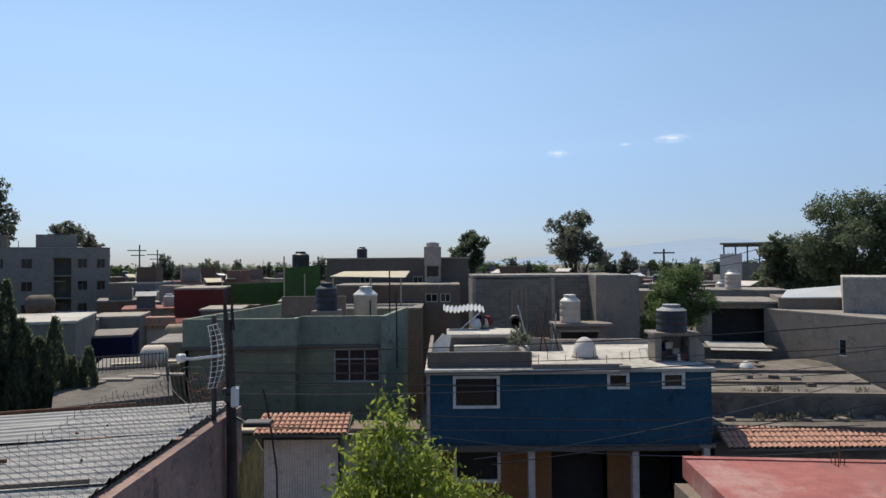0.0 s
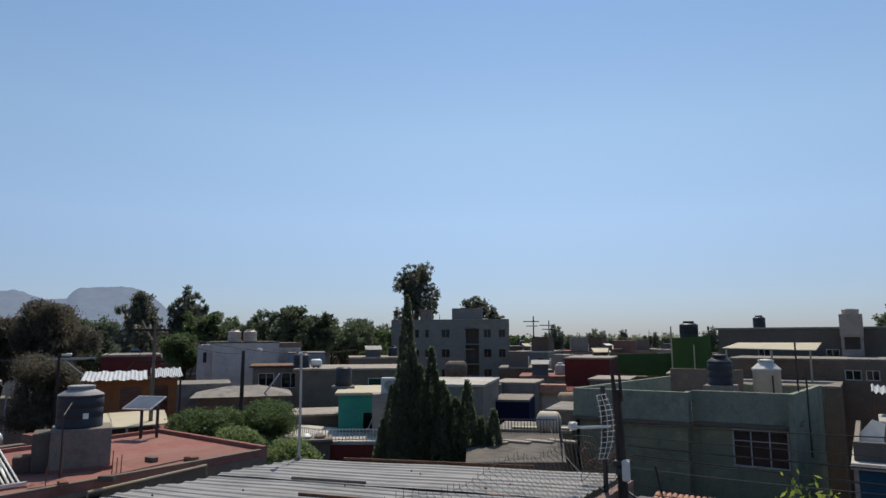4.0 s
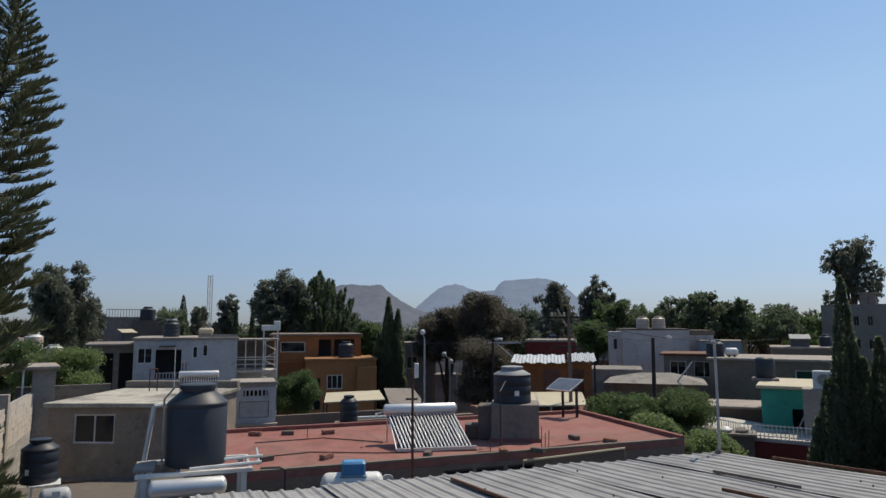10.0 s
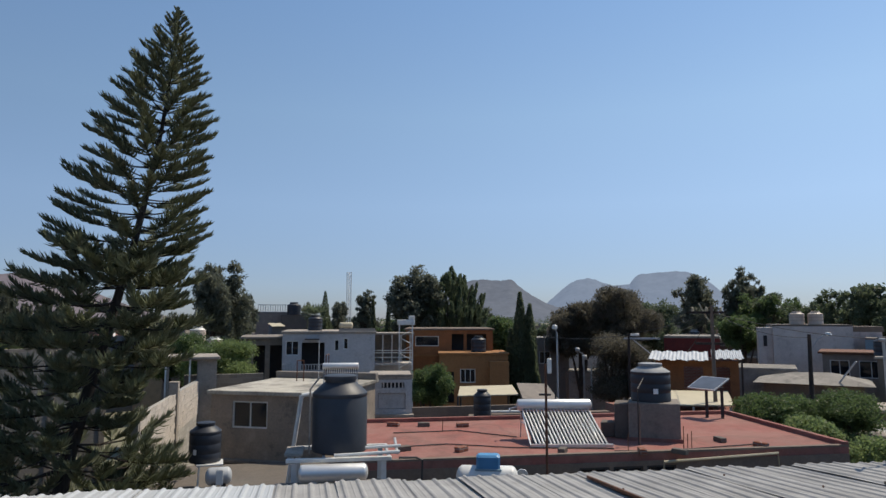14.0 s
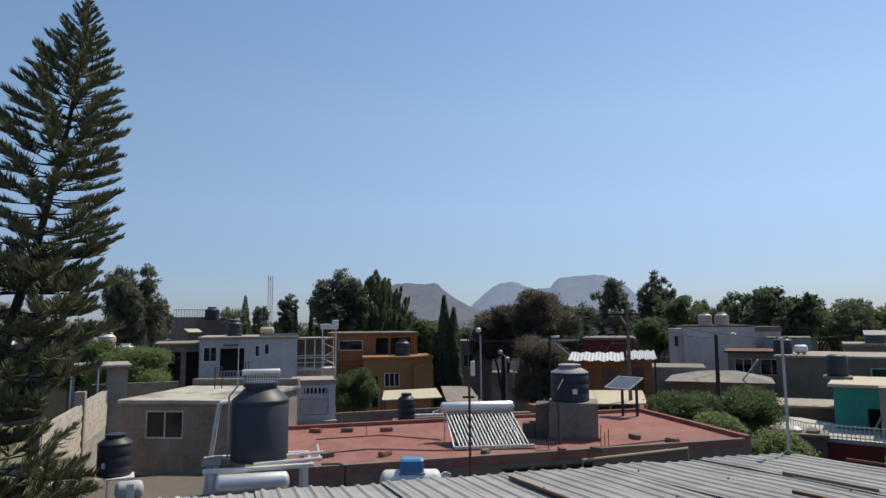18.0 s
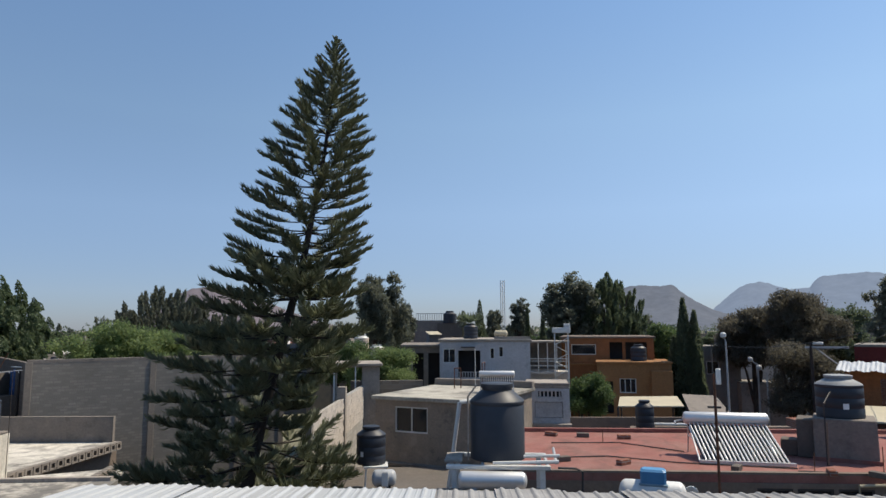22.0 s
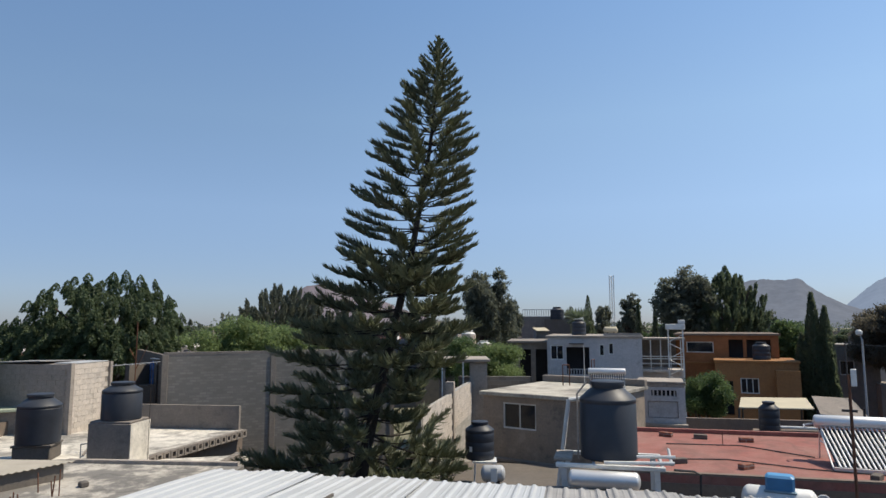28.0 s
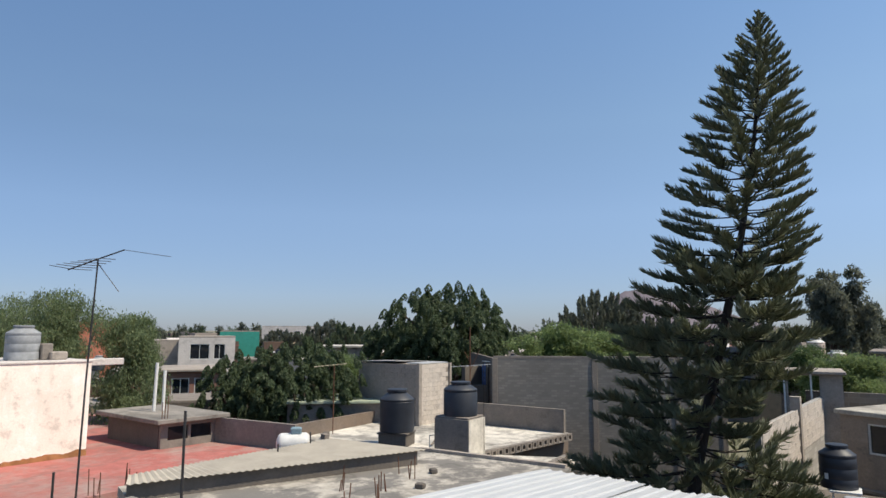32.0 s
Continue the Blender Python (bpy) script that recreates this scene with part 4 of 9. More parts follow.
part("step_slab", M().box(-1.3, -0.8, 0.0, 1.6, -0.1, 0.34, 0.02), WHITE_ROOF, rear)
part("stub_wall", M().box(2.0, 0.2, 0, 2.9, 0.35, 0.55, 0.02), CONC_L, rear)
part("ramp_wall", M().add([(2.9, .2, 0), (3.5, .2, 0), (3.4, .2, 0.25), (2.9, .2, .5), (2.9, .4, 0), (3.5, .4, 0), (3.4, .4, .25), (2.9, .4, .5)], [(0, 1, 2, 3), (7, 6, 5, 4), (1, 5, 6, 2), (2, 6, 7, 3)]), CONC_L, rear)
can = thing("corrugated_canopy", "pale corrugated sheet canopy propped on poles over the roof room", "canopy", 0.95, 31.0, 5.76)
cm = M()
vs = []
for i in range(41):
    u = -0.95 + 1.9 * i / 40
    for k in range(2):
        vs.append((u, -0.55 + 1.2 * k, 1.62 + 0.20 * k + 0.055 * math.sin(i * 2 * math.pi / 4.0) + 0.04 * math.sin(u * 4)))
cm.add(vs, [(2 * i, 2 * i + 2, 2 * i + 3, 2 * i + 1) for i in range(40)])
cs = part("sheet", cm, TIN_W, can)
cs.modifiers.new("thick", "SOLIDIFY").thickness = 0.006
for px, py, lx in ((-0.9, -0.5, 0), (0.85, -0.5, 0), (-0.9, 0.6, 0), (0.85, 0.6, 0), (0.8, -0.6, -1.9)):
    part("prop", M().tube([(px + lx, py, 0), (px, py, 1.62)], 0.028, 6), WHITE_P if lx else RUST, can)
for k in range(4):
    part("sack", M().lathe([(0.02, 0), (0.22, 0.05), (0.26, 0.25), (0.18, 0.45), (0.02, 0.5)], 9, (0.6 + 0.18 * k, -0.2 + 0.1 * k, 0.78 + 0.1 * (k % 2))), (WHITE_P, BLUE_T, CREAM, MAROON_W)[k], can, smooth=True)
planks = thing("stacked_poles", "tall timber poles stacked upright on the roof", "timber", 3.75, 33.2, 4.9)
part("stack_base", M().box(-0.9, -0.3, -4.9, 1.0, 0.6, 0.0), CONC_D, planks)
for k in range(5):
    part("timber_pole", M().box(-0.5 + 0.24 * k, 0, 0, -0.38 + 0.24 * k, 0.1, 3.35 + 0.1 * math.sin(k * 5)), CONC_D, planks)
tyre = solo("car_tyre", M().lathe([(0.2, -0.08), (0.30, -0.09), (0.34, 0.0), (0.30, 0.09), (0.2, 0.08), (0.2, -0.08)], 20, axis="Y"), IRON, "old black tyre leaning on the roof room", "tyre", at=(3.35, 30.6, 6.86), smooth=True)
scr = random.Random(4)
for k in range(7):
    bx = 3.9 + 0.14 * k
    bars_plan("rebar", [(bx, 28.9, 5.7), (bx + scr.uniform(-.12, .12), 28.9, 6.4 + scr.uniform(0, 1.1))], 0.02, RUST, "rusty reinforcing rod sticking up from the roof", "rebar", "rods on the blue house")
for k, (bx, by, tx, tz) in enumerate(((3.75, 28.6, -0.5, 2.0), (4.2, 28.7, 0.35, 2.3), (4.5, 28.5, -0.45, 1.9), (4.75, 28.8, 0.2, 1.6), (5.0, 28.6, -0.25, 1.2))):
    bars_plan("scrap_pole", [(bx, by, 5.76), (bx + tx, by + 0.1, 5.76 + tz)], 0.03, (GREY_P, WOOD_POLE, RUST)[k % 3], "pole leaning in a scrap heap on the roof", "pole", "scrap poles on the blue house")
pot = thing("potted_plant", "spiky potted plant on the roof of the blue house", "plant", 3.2, 27.7, 5.76)
part("pot", M().lathe([(0.12, 0), (0.17, 0.28), (0.19, 0.3), (0.16, 0.3), (0.02, 0.27)], 14), TILE, pot, smooth=True)
part("leaves", leaf_mesh("pot_leaves", LEAF_EUC, [(0, 0, 0.65, 0.28, 0.28, 0.25)], 120, 0.12, 3, 4.5, (0, 0, 1), 0.4, 0.1, 8, 0.12), LEAF_EUC, pot)
for k in range(10):
    bx, by = 3.6 + 0.55 * k + 0.2 * math.sin(k * 3.3), 25.0 + 1.1 * abs(math.sin(k * 1.9))
    bars_plan("rebar", [(bx, by, 5.75), (bx + 0.03 * math.sin(k * 5), by, 5.98 + 0.16 * abs(math.cos(k * 2.3)))], 0.012, RUST, "short rusty rod standing in the whitewashed roof", "rebar", "rods on the blue house")
solo("white_sack", M().lathe([(0.02, 0), (0.28, 0.03), (0.30, 0.18), (0.16, 0.36), (0.02, 0.4)], 12), WHITE_P, "crumpled white sack on the roof parapet", "sack", at=(1.62, 25.3, 5.76), smooth=True)
sheet = solo("draped_sheet", M().add([(-0.35, 0, 0), (0.3, 0.1, 0), (0.42, 0.1, 0.75), (0.05, 0.02, 0.9), (-0.35, -0.05, 0.42), (-0.35, 0.05, 0), (0.3, 0.15, 0), (0.42, 0.15, 0.75), (0.05, 0.07, 0.9), (-0.35, 0.0, 0.42)],
             [(0, 1, 2, 3, 4), (9, 8, 7, 6, 5), (0, 4, 9, 5), (1, 6, 7, 2), (2, 7, 8, 3), (3, 8, 9, 4)]), WHITE_P, "grey white plastic sheet draped over junk", "sheet", at=(-0.1, 27.6, 5.76))

# ---- green house ----
green = thing("green_house", "flat-roofed house with faded green plaster and parapet", "house", 0, 27.4, 0)
gh = [(-4.68, 4.58, -2.72, 6.0)]
part("front_wall", M().wall(-6.2, -2.42, 0, 6.2, 0.7, 0.9, gh), GREEN_D, green)
part("front_wall", M().wall(-10.8, -6.2, 0, 6.2, 0.1, 0.9, []), GREEN_D, green)
part("parapet", M().box(-10.85, -0.06, 6.2, -6.1, 0.12, 7.36, 0.015), GREEN_W, green)
part("parapet", M().box(-6.1, 0.58, 6.2, -2.42, 0.76, 7.40, 0.015), GREEN_W, green)
part("parapet_return", M().box(-6.28, 0.12, 6.2, -6.1, 0.58, 7.36), GREEN_W, green)
part("ledge", M().box(-10.9, -0.10, 6.06, -6.05, 0.0, 6.2, 0.01), CONC_D, green)
part("ledge", M().box(-6.05, 0.52, 6.06, -2.42, 0.66, 6.2, 0.01), CONC_D, green)
part("side_wall", M().prism([(-2.42, 0.1), (-1.80, 5.6), (-2.0, 5.6), (-2.62, 0.1)], 0, 7.42), GREEN_W, green)
part("side_wall", M().prism([(-10.85, 0.1), (-10.65, 0.1), (-9.1, 11), (-9.3, 11)], 0, 7.36), GREEN_W, green)
part("back_wall", M().box(-9.2, 10.8, 0, -2.0, 11.0, 7.0), GREEN_D, green)
part("roof", M().box(-10.4, 0.9, 6.2, -2.2, 10.9, 6.34), CONC_ROOF, green)
part("roof_wall", M().box(-8.6, 7.6, 6.34, -5.2, 7.8, 7.9), CONC_W, green)
window(green, *gh[0], 0.74, GREY_P, 2, 0.055, rail=True, inner=CURTAIN)
tinaco(-5.3, 29.9, 7.52, 0.98, 1.25, TANK_K, TANK_K, "black water tank on the green house roof")
part("tank_base", M().box(-0.6, -0.6, -1.2, 0.6, 0.6, 0.0, 0.02), CONC, bpy.data.objects["water_tank.001"])
gt = thing("water_tank", "beige water tank with a white faceted top", "water tank", -3.5, 29.6, 6.34)
part("tank_body", M().lathe([(0.5, 0), (0.52, 0.04), (0.52, 0.9), (0.50, 0.92), (0.52, 0.95), (0.52, 1.85)], 24), TANK_B, gt, smooth=True)
part("tank_shoulder", M().lathe([(0.56, 1.85), (0.55, 1.9), (0.30, 2.12), (0.28, 2.2)], 8), WHITE_T, gt)
part("lid", M().lathe([(0.3, 2.2), (0.3, 2.24), (0.05, 2.28)], 16), WHITE_T, gt)
for px, pz in ((-2.35, 9.3), (-2.05, 8.4), (-3.2, 8.0)):
    bars_plan("roof_pole", [(px, 29.0, 5.0 if px > -3 else 6.34), (px - 0.02, 29.0, pz)], 0.035, IRON, "thin dark steel pole by the green house", "pole", "poles by the green house")
# front yard wall, gate, tiled awning
yard = thing("yard_wall", "green yard wall with a pale corrugated metal gate", "wall", 0, 24.9, 0)
part("wall", M().wall(-8.0, -0.75, 0, 3.15, 0.1, 0.3, [(-6.8, 0.0, -4.0, 3.0), (-3.8, 0, -1.1, 2.9)]), GREEN_W, yard)
gm = M()
vs = []
for i in range(113):
    u = -6.8 + 2.8 * i / 112
    vs += [(u, 0.02 * (i % 4 in (1, 2)), 0.12), (u, 0.02 * (i % 4 in (1, 2)), 3.0)]
gm.add(vs, [(2 * i, 2 * i + 2, 2 * i + 3, 2 * i + 1) for i in range(112)])
part("gate", gm, plaster("pale_gate_paint", (0.85, 0.80, 0.74), amount=0.3), yard, "pale grey corrugated metal gate")
part("gate", M().box(-3.8, 0.14, 0.1, -1.1, 0.18, 2.9), GREY_P, yard)
part("gate_frame", M().wall(-6.86, -3.94, 0, 3.08, -0.03, 0.09, [(-6.8, -0.1, -4.0, 3.0)]), IRON, yard)
part("meter_box", M().box(-2.6, -0.12, 2.55, -1.9, 0.1, 3.2, 0.02), CONC_L, yard)


def tiled_awning(name, label, x0, x1, y0, y1, z0, z1, nrow, group=""):
    """Clay tiles in rows on a sloping board: low edge (y0, z0), high edge (y1, z1)."""
    e = thing(name, label, "awning", 0, 0, 0)
    part("board", M().add([(x0, y0, z0 - 0.1), (x1, y0, z0 - 0.1), (x1, y1, z1 - 0.1), (x0, y1, z1 - 0.1), (x0, y0, z0 - 0.02), (x1, y0, z0 - 0.02), (x1, y1, z1 - 0.02), (x0, y1, z1 - 0.02)],
                          [(3, 2, 1, 0), (4, 5, 6, 7), (0, 1, 5, 4), (1, 2, 6, 5), (2, 3, 7, 6), (3, 0, 4, 7)]), CONC_D, e)
    wd = 0.20
    ncol = int((x1 - x0) / wd)
    ln = math.hypot(y1 - y0, z1 - z0) / nrow
    tm = M()
    vs, seg = [], 6
    for k in range(2):
        for i in range(seg + 1):
            a = math.pi * i / seg
            rr = 0.082 + 0.018 * (1 - k)
            vs.append((-rr * math.cos(a), k * ln * 1.12, rr * 0.75 * math.sin(a) + 0.025 * (1 - k)))
    for k in range(2):
        for i in range(seg + 1):
            a = math.pi * i / seg
            rr = 0.070 + 0.016 * (1 - k)
            vs.append((-rr * math.cos(a), k * ln * 1.12, rr * 0.7 * math.sin(a) + 0.022 * (1 - k)))
    n = seg + 1
    fs = [(i, n + i, n + i + 1, i + 1) for i in range(seg)] + [(2 * n + i, 2 * n + i + 1, 3 * n + i + 1, 3 * n + i) for i in range(seg)]
    fs += [(i, i + 1, 2 * n + i + 1, 2 * n + i) for i in range(seg)]
    me = bpy.data.meshes.new("tile")
    me.from_pydata(vs, [], fs)
    me.materials.append(TILE)
    tilt = math.degrees(math.atan2(z1 - z0, y1 - y0))
    rng = random.Random(name)
    for r in range(nrow):
        for c in range(ncol):
            t = r / nrow
            ob = new("tile", me)
            ob.parent = e
            ob.matrix_local = pose(x0 + (c + 0.5) * wd + rng.uniform(-.008, .008), y0 + (y1 - y0) * t, z0 + (z1 - z0) * t + rng.uniform(-.004, .006), tilt + rng.uniform(-1.5, 1.5), rng.uniform(-2, 2), rng.uniform(-1.5, 1.5))
    return e


tiled_awning("tiled_awning", "red clay tile awning over the pale gate", -6.95, -3.5, 24.0, 25.3, 3.42, 3.86, 5)
solo("canopy_slab", M().box(-3.5, 24.2, 3.42, -0.9, 25.6, 3.54, 0.02), CONC_W, "stained concrete canopy slab over a doorway", "canopy")
solo("canopy_slab", M().box(-7.9, 24.2, 3.45, -6.95, 25.6, 3.55, 0.02), CREAM, "cream corrugated canopy sheet beside the tiles", "canopy")

# ---- low roofs right of the blue house ----
low = thing("low_terrace_house", "single-storey houses with weedy stepped flat roofs", "house", 0, 0, 0)
part("upper_terrace", M().prism([(10.3, 26.0), (17.6, 25.4), (20.4, 35.6), (13.0, 35.9)], 0.0, 4.3), WEED_ROOF, low)
part("lower_terrace", M().prism([(9.85, 24.5), (18.0, 23.7), (17.6, 25.4), (10.3, 26.0)], 0.0, 3.55), WEED_ROOF, low)
part("kerb", M().prism([(10.3, 26.0), (17.6, 25.4), (17.65, 25.6), (10.35, 26.2)], 4.3, 4.45), CONC_W, low)
part("front_wall", M().box(9.9, 24.2, 0, 18, 24.45, 3.0), CONC_D, low)
tiled_awning("tiled_awning", "red clay tile awning on the low terrace house", 10.0, 16.6, 23.2, 24.3, 3.02, 3.48, 4)
wr = np.random.default_rng(8)
wb = [(11 + 7 * a, 26.1 + 0.2 * b, 4.4, 0.5, 0.10, 0.06) for a, b in wr.random((9, 2))] + [(12 + 5 * a, 25.2, 3.62, 0.4, 0.2, 0.08) for a in wr.random(8)]
tagged(part("weeds", leaf_mesh("weeds", LEAF_BROWN, wb, 700, 0.06, 5, 3.0, (0, 0, 1), 0.5, 0.0, 12, 0.12), LEAF_BROWN, low), kind="stuff")
sidewall = house("grey_side_house", "bare grey plastered house with a single small window", 20.35, 33.0, -74, 11.5, 6, 6.7, CONC, wins=[(-0.7, 4.75, -0.2, 5.62, 0)], roof=CONC_ROOF)
tr_ = random.Random(19)
for k in range(26):
    up = k < 17
    bx, by = (tr_.uniform(12.6, 17.2), tr_.uniform(27.0, 34.6)) if up else (tr_.uniform(10.8, 17.0), tr_.uniform(24.9, 25.4))
    q = tr_.uniform(0.05, 0.16)
    solo("rubble", M().box(-q * 1.5, -q, -0.01, q * 1.4, q, q * 1.1, 0.02), (CONC_D, CONC, CONC_W, CONC)[k % 4], "lump of rubble on the weedy roof", "rubble", "rubble on the weedy roofs", at=(bx, by, 4.3 if up else 3.55), rot=tr_.uniform(0, 180))
for k, (ya, yb) in enumerate(((28.6, 28.9), (31.4, 31.7))):
    part("roof_ridge", M().prism([(11.4 + 0.9 * k, ya + 0.05), (18.2 + 0.7 * k, ya - 0.5), (18.2 + 0.7 * k, yb - 0.5), (11.4 + 0.9 * k, yb + 0.05)], 4.28, 4.40 + 0.05 * k), CONC_W, low, "worn cement ridge across the roof")
bag = solo("white_bag", M().lathe([(0.02, 0), (0.26, 0.04), (0.32, 0.2), (0.2, 0.42), (0.03, 0.5)], 12), WHITE_P, "white plastic bag of rubble on the weedy roof", "bag", at=(14.6, 31.8, 4.3), smooth=True)
whr = thing("white_roof_shed", "grey shed with a white sloped roof", "shed", 20.9, 37.5, 0, -20)
part("wall", M().box(-1.6, 0, 0, 2.4, 4, 7.5), CONC, whr)
part("roof", M().add([(-1.5, -0.2, 7.42), (2.6, -0.2, 7.5), (2.6, 4.2, 8.0), (-0.6, 4.2, 7.7), (-1.5, -0.2, 7.5), (2.6, -0.2, 7.58), (2.6, 4.2, 8.08), (-0.6, 4.2, 7.78)], [(3, 2, 1, 0), (4, 5, 6, 7), (0, 1, 5, 4), (1, 2, 6, 5), (2, 3, 7, 6), (3, 0, 4, 7)]), TIN_W, whr)
house("pale_house", "pale grey house with a white slab roof", 23.3, 33.5, -30, 5, 5, 8.6, CONC_L, roof=WHITE_ROOF)
house("porch_house", "low house with a dark porch under a flat slab", 17.6, 39.0, -10, 5.0, 5, 7.1, CONC_L, wins=[], holes=[(-1.6, 4.6, 1.5, 6.8)], over=0.35, roof=CONC_ROOF)
part("dark_porch", M().box(-1.7, 0.9, 4.4, 1.6, 1.0, 6.9), INNER_SHADE, bpy.data.objects["porch_house"])
awn = thing("sheet_lean_to", "white corrugated sheet lean-to beside the terrace", "canopy", 16.2, 36.0, -0.35, -12)
part("wall", M().box(-2, 0.2, 0.35, 2, 2, 5.2), CONC_D, awn)
am = M()
vs = []
for i in range(61):
    u = -1.5 + 3.1 * i / 60
    vs += [(u, -0.3, 5.1 + 0.03 * (i % 2)), (u, 2.0, 5.32 + 0.03 * (i % 2))]
am.add(vs, [(2 * i, 2 * i + 2, 2 * i + 3, 2 * i + 1) for i in range(60)])
part("sheet", am, TIN, awn).modifiers.new("thick", "SOLIDIFY").thickness = 0.005
tinaco(20.2, 45.8, 7.7, 1.05, 1.3, TANK_B, WHITE_T, "beige water tank with a white top on a far roof")
house("grey_house", "plain grey house behind the terrace", 20.5, 45.0, -15, 6, 5, 7.5, CONC)

# ---- bare grey block building and the long grey house behind ----
gb = thing("block_building", "unpainted grey concrete block building with a flat roof", "house", 0, 36.5, 0)
part("front_wall", M().wall(1.65, 6.0, 0, 8.72, 0, 0.2, []), BLOCK, gb)
part("front_wall", M().wall(6.0, 8.1, 0, 8.75, 0.3, 0.5, []), BLOCK, gb)
part("front_wall", M().wall(8.1, 10.4, 0, 8.78, -1.6, -1.4, []), CONC, gb)
part("side_wall", M().box(8.1, -1.4, 0, 8.28, 0.3, 8.78), BLOCK, gb)
part("side_wall", M().box(10.22, -1.4, 0, 10.4, 6, 8.78), BLOCK, gb)
part("side_wall", M().box(1.65, 0.2, 0, 1.83, 6, 8.72), BLOCK, gb)
part("back_wall", M().box(1.83, 5.8, 0, 10.22, 6, 8.7), BLOCK, gb)
part("roof", M().prism([(1.65, 0.1), (8.1, 0.25), (8.15, -1.5), (10.4, -1.5), (10.4, 6), (1.65, 6)], 8.78, 8.92), CONC_ROOF, gb)
part("concrete_post", M().box(6.0, -0.05, 0, 6.2, 0.3, 8.75), CONC_L, gb)
part("concrete_post", M().box(1.62, -0.05, 0, 1.8, 0.0, 8.75), CONC_L, gb)
part("ledge_slab", M().box(5.6, -3.2, 6.35, 8.6, -1.6, 6.5, 0.01), CONC, gb)
part("lower_room", M().wall(5.5, 8.4, 0, 6.3, -2.9, -2.72, [(6.0, 4.3, 7.9, 6.05)]), CONC, gb)
part("dark_doorway", M().box(5.7, -1.9, 4.0, 8.2, -1.8, 6.2), INNER_SHADE, gb)
part("lintel", M().box(5.9, -2.96, 6.05, 8.0, -2.905, 6.17, 0.01), CONC_L, gb)
tinaco(6.55, 34.0, 6.5, 1.05, 1.45, TANK_B, WHITE_T, "beige water tank with a white top on a ledge")
lg = house("long_grey_house", "long dark-grey two-storey house with a flat roof", -3.6, 52, 0, 11.2, 7, 9.95, CONC_D, wins=[(-3.0, 7.6, -2.2, 8.6, 1), (1.2, 7.7, 2.0, 8.6, 1)], over=0.1)
house("low_grey_house", "low brownish-grey house with a pale canopy", -3.2, 46, 0, 8.8, 5, 8.0, CONC_W, wins=[(1.95, 6.9, 2.8, 7.5, 1), (3.0, 6.9, 3.7, 7.5, 1)])
cano = thing("pale_canopy", "pale sheet canopy on thin posts over a terrace", "canopy", -4.9, 44.0, 0)
part("sheet", M().add([(-2.6, -0.6, 8.75), (2.4, -0.6, 8.65), (2.6, 1.6, 9.05), (-2.0, 1.6, 9.05), (-2.6, -0.6, 8.8), (2.4, -0.6, 8.7), (2.6, 1.6, 9.1), (-2.0, 1.6, 9.1)], [(3, 2, 1, 0), (4, 5, 6, 7), (0, 1, 5, 4), (1, 2, 6, 5), (2, 3, 7, 6), (3, 0, 4, 7)]), CREAM, cano)
for px in (-2.4, 0.1, 2.1):
    part("post", M().box(px - 0.05, -0.5, 5.5, px + 0.05, -0.4, 8.7), CREAM, cano)
teh = thing("terrace_house", "low brown terrace house under the canopy", "house", -4.7, 41.0, 0)
part("wall", M().box(-3.3, 0, 0, 3.3, 4.9, 6.72), CONC_W, teh)
part("roof", M().box(-3.36, -0.08, 6.72, 3.36, 4.96, 6.86, 0.02), CONC, teh)
part("parapet", M().box(-3.32, 4.74, 6.86, 3.32, 4.92, 7.05, 0.01), CONC_W, teh)
tt = thing("tank_tower", "concrete water tank tower on the grey house", "tower", -0.8, 50.6, 0)
part("shaft", M().box(-0.62, 0, 0, 0.62, 0.6, 8.6), CONC_L, tt)
for px in (-0.62, 0.45):
    part("leg", M().box(px, 0, 8.6, px + 0.17, 0.6, 9.4), CONC_L, tt)
part("beam", M().box(-0.64, -0.02, 9.4, 0.64, 0.62, 9.5, 0.01), CONC_L, tt)
part("box", M().box(-0.66, -0.05, 9.5, 0.66, 1.2, 10.9, 0.02), CONC_L, tt)
tinaco(-0.8, 51.2, 10.9, 1.0, 0.35, TANK_B, WHITE_T, "pale low water tank on the tower")
tinaco(-6.6, 53.6, 10.09, 0.85, 0.9, TANK_K, TANK_K, "black water tank on the long grey roof")
tinaco(-11.0, 50.8, 9.4, 1.3, 1.2, TANK_K, TANK_K, "black water tank on a green screened roof")

# ---- old low roof with pickets, beyond the shed ----
old = thing("old_low_house", "low house with a patched old flat roof", "house")
part("wall", M().prism([(-10.9, 18.7), (-8.5, 20.3), (-10.9, 25.7), (-14.2, 24.3)], 0, 5.5), CONC_W, old)
part("roof", M().prism([(-11.0, 18.5), (-8.3, 20.2), (-10.8, 25.9), (-14.4, 24.4)], 5.5, 5.62), OLD_ROOF, old)
for k in range(4):
    part("cement_strip", M().box(-12.6 + 0.7 * k, 22.2 + 0.5 * k, 5.62, -11.5 + 0.7 * k, 22.5 + 0.5 * k, 5.70, 0.01), CONC_L, old)


def picket_rail(name, label, a, b, z, h, n, mat=WIRE, group=""):
    e = thing(name, label, "railing", group=group)
    for i in range(n + 1):
        t = i / n
        x, y = a[0] + (b[0] - a[0]) * t, a[1] + (b[1] - a[1]) * t
        part("picket", M().box(x - 0.011, y - 0.011, z, x + 0.011, y + 0.011, z + h), mat, e)
    for zz in (z + 0.08, z + h - 0.05):
        part("rail", M().tube([(a[0], a[1], zz), (b[0], b[1], zz)], 0.02, 5), mat, e)
    return e


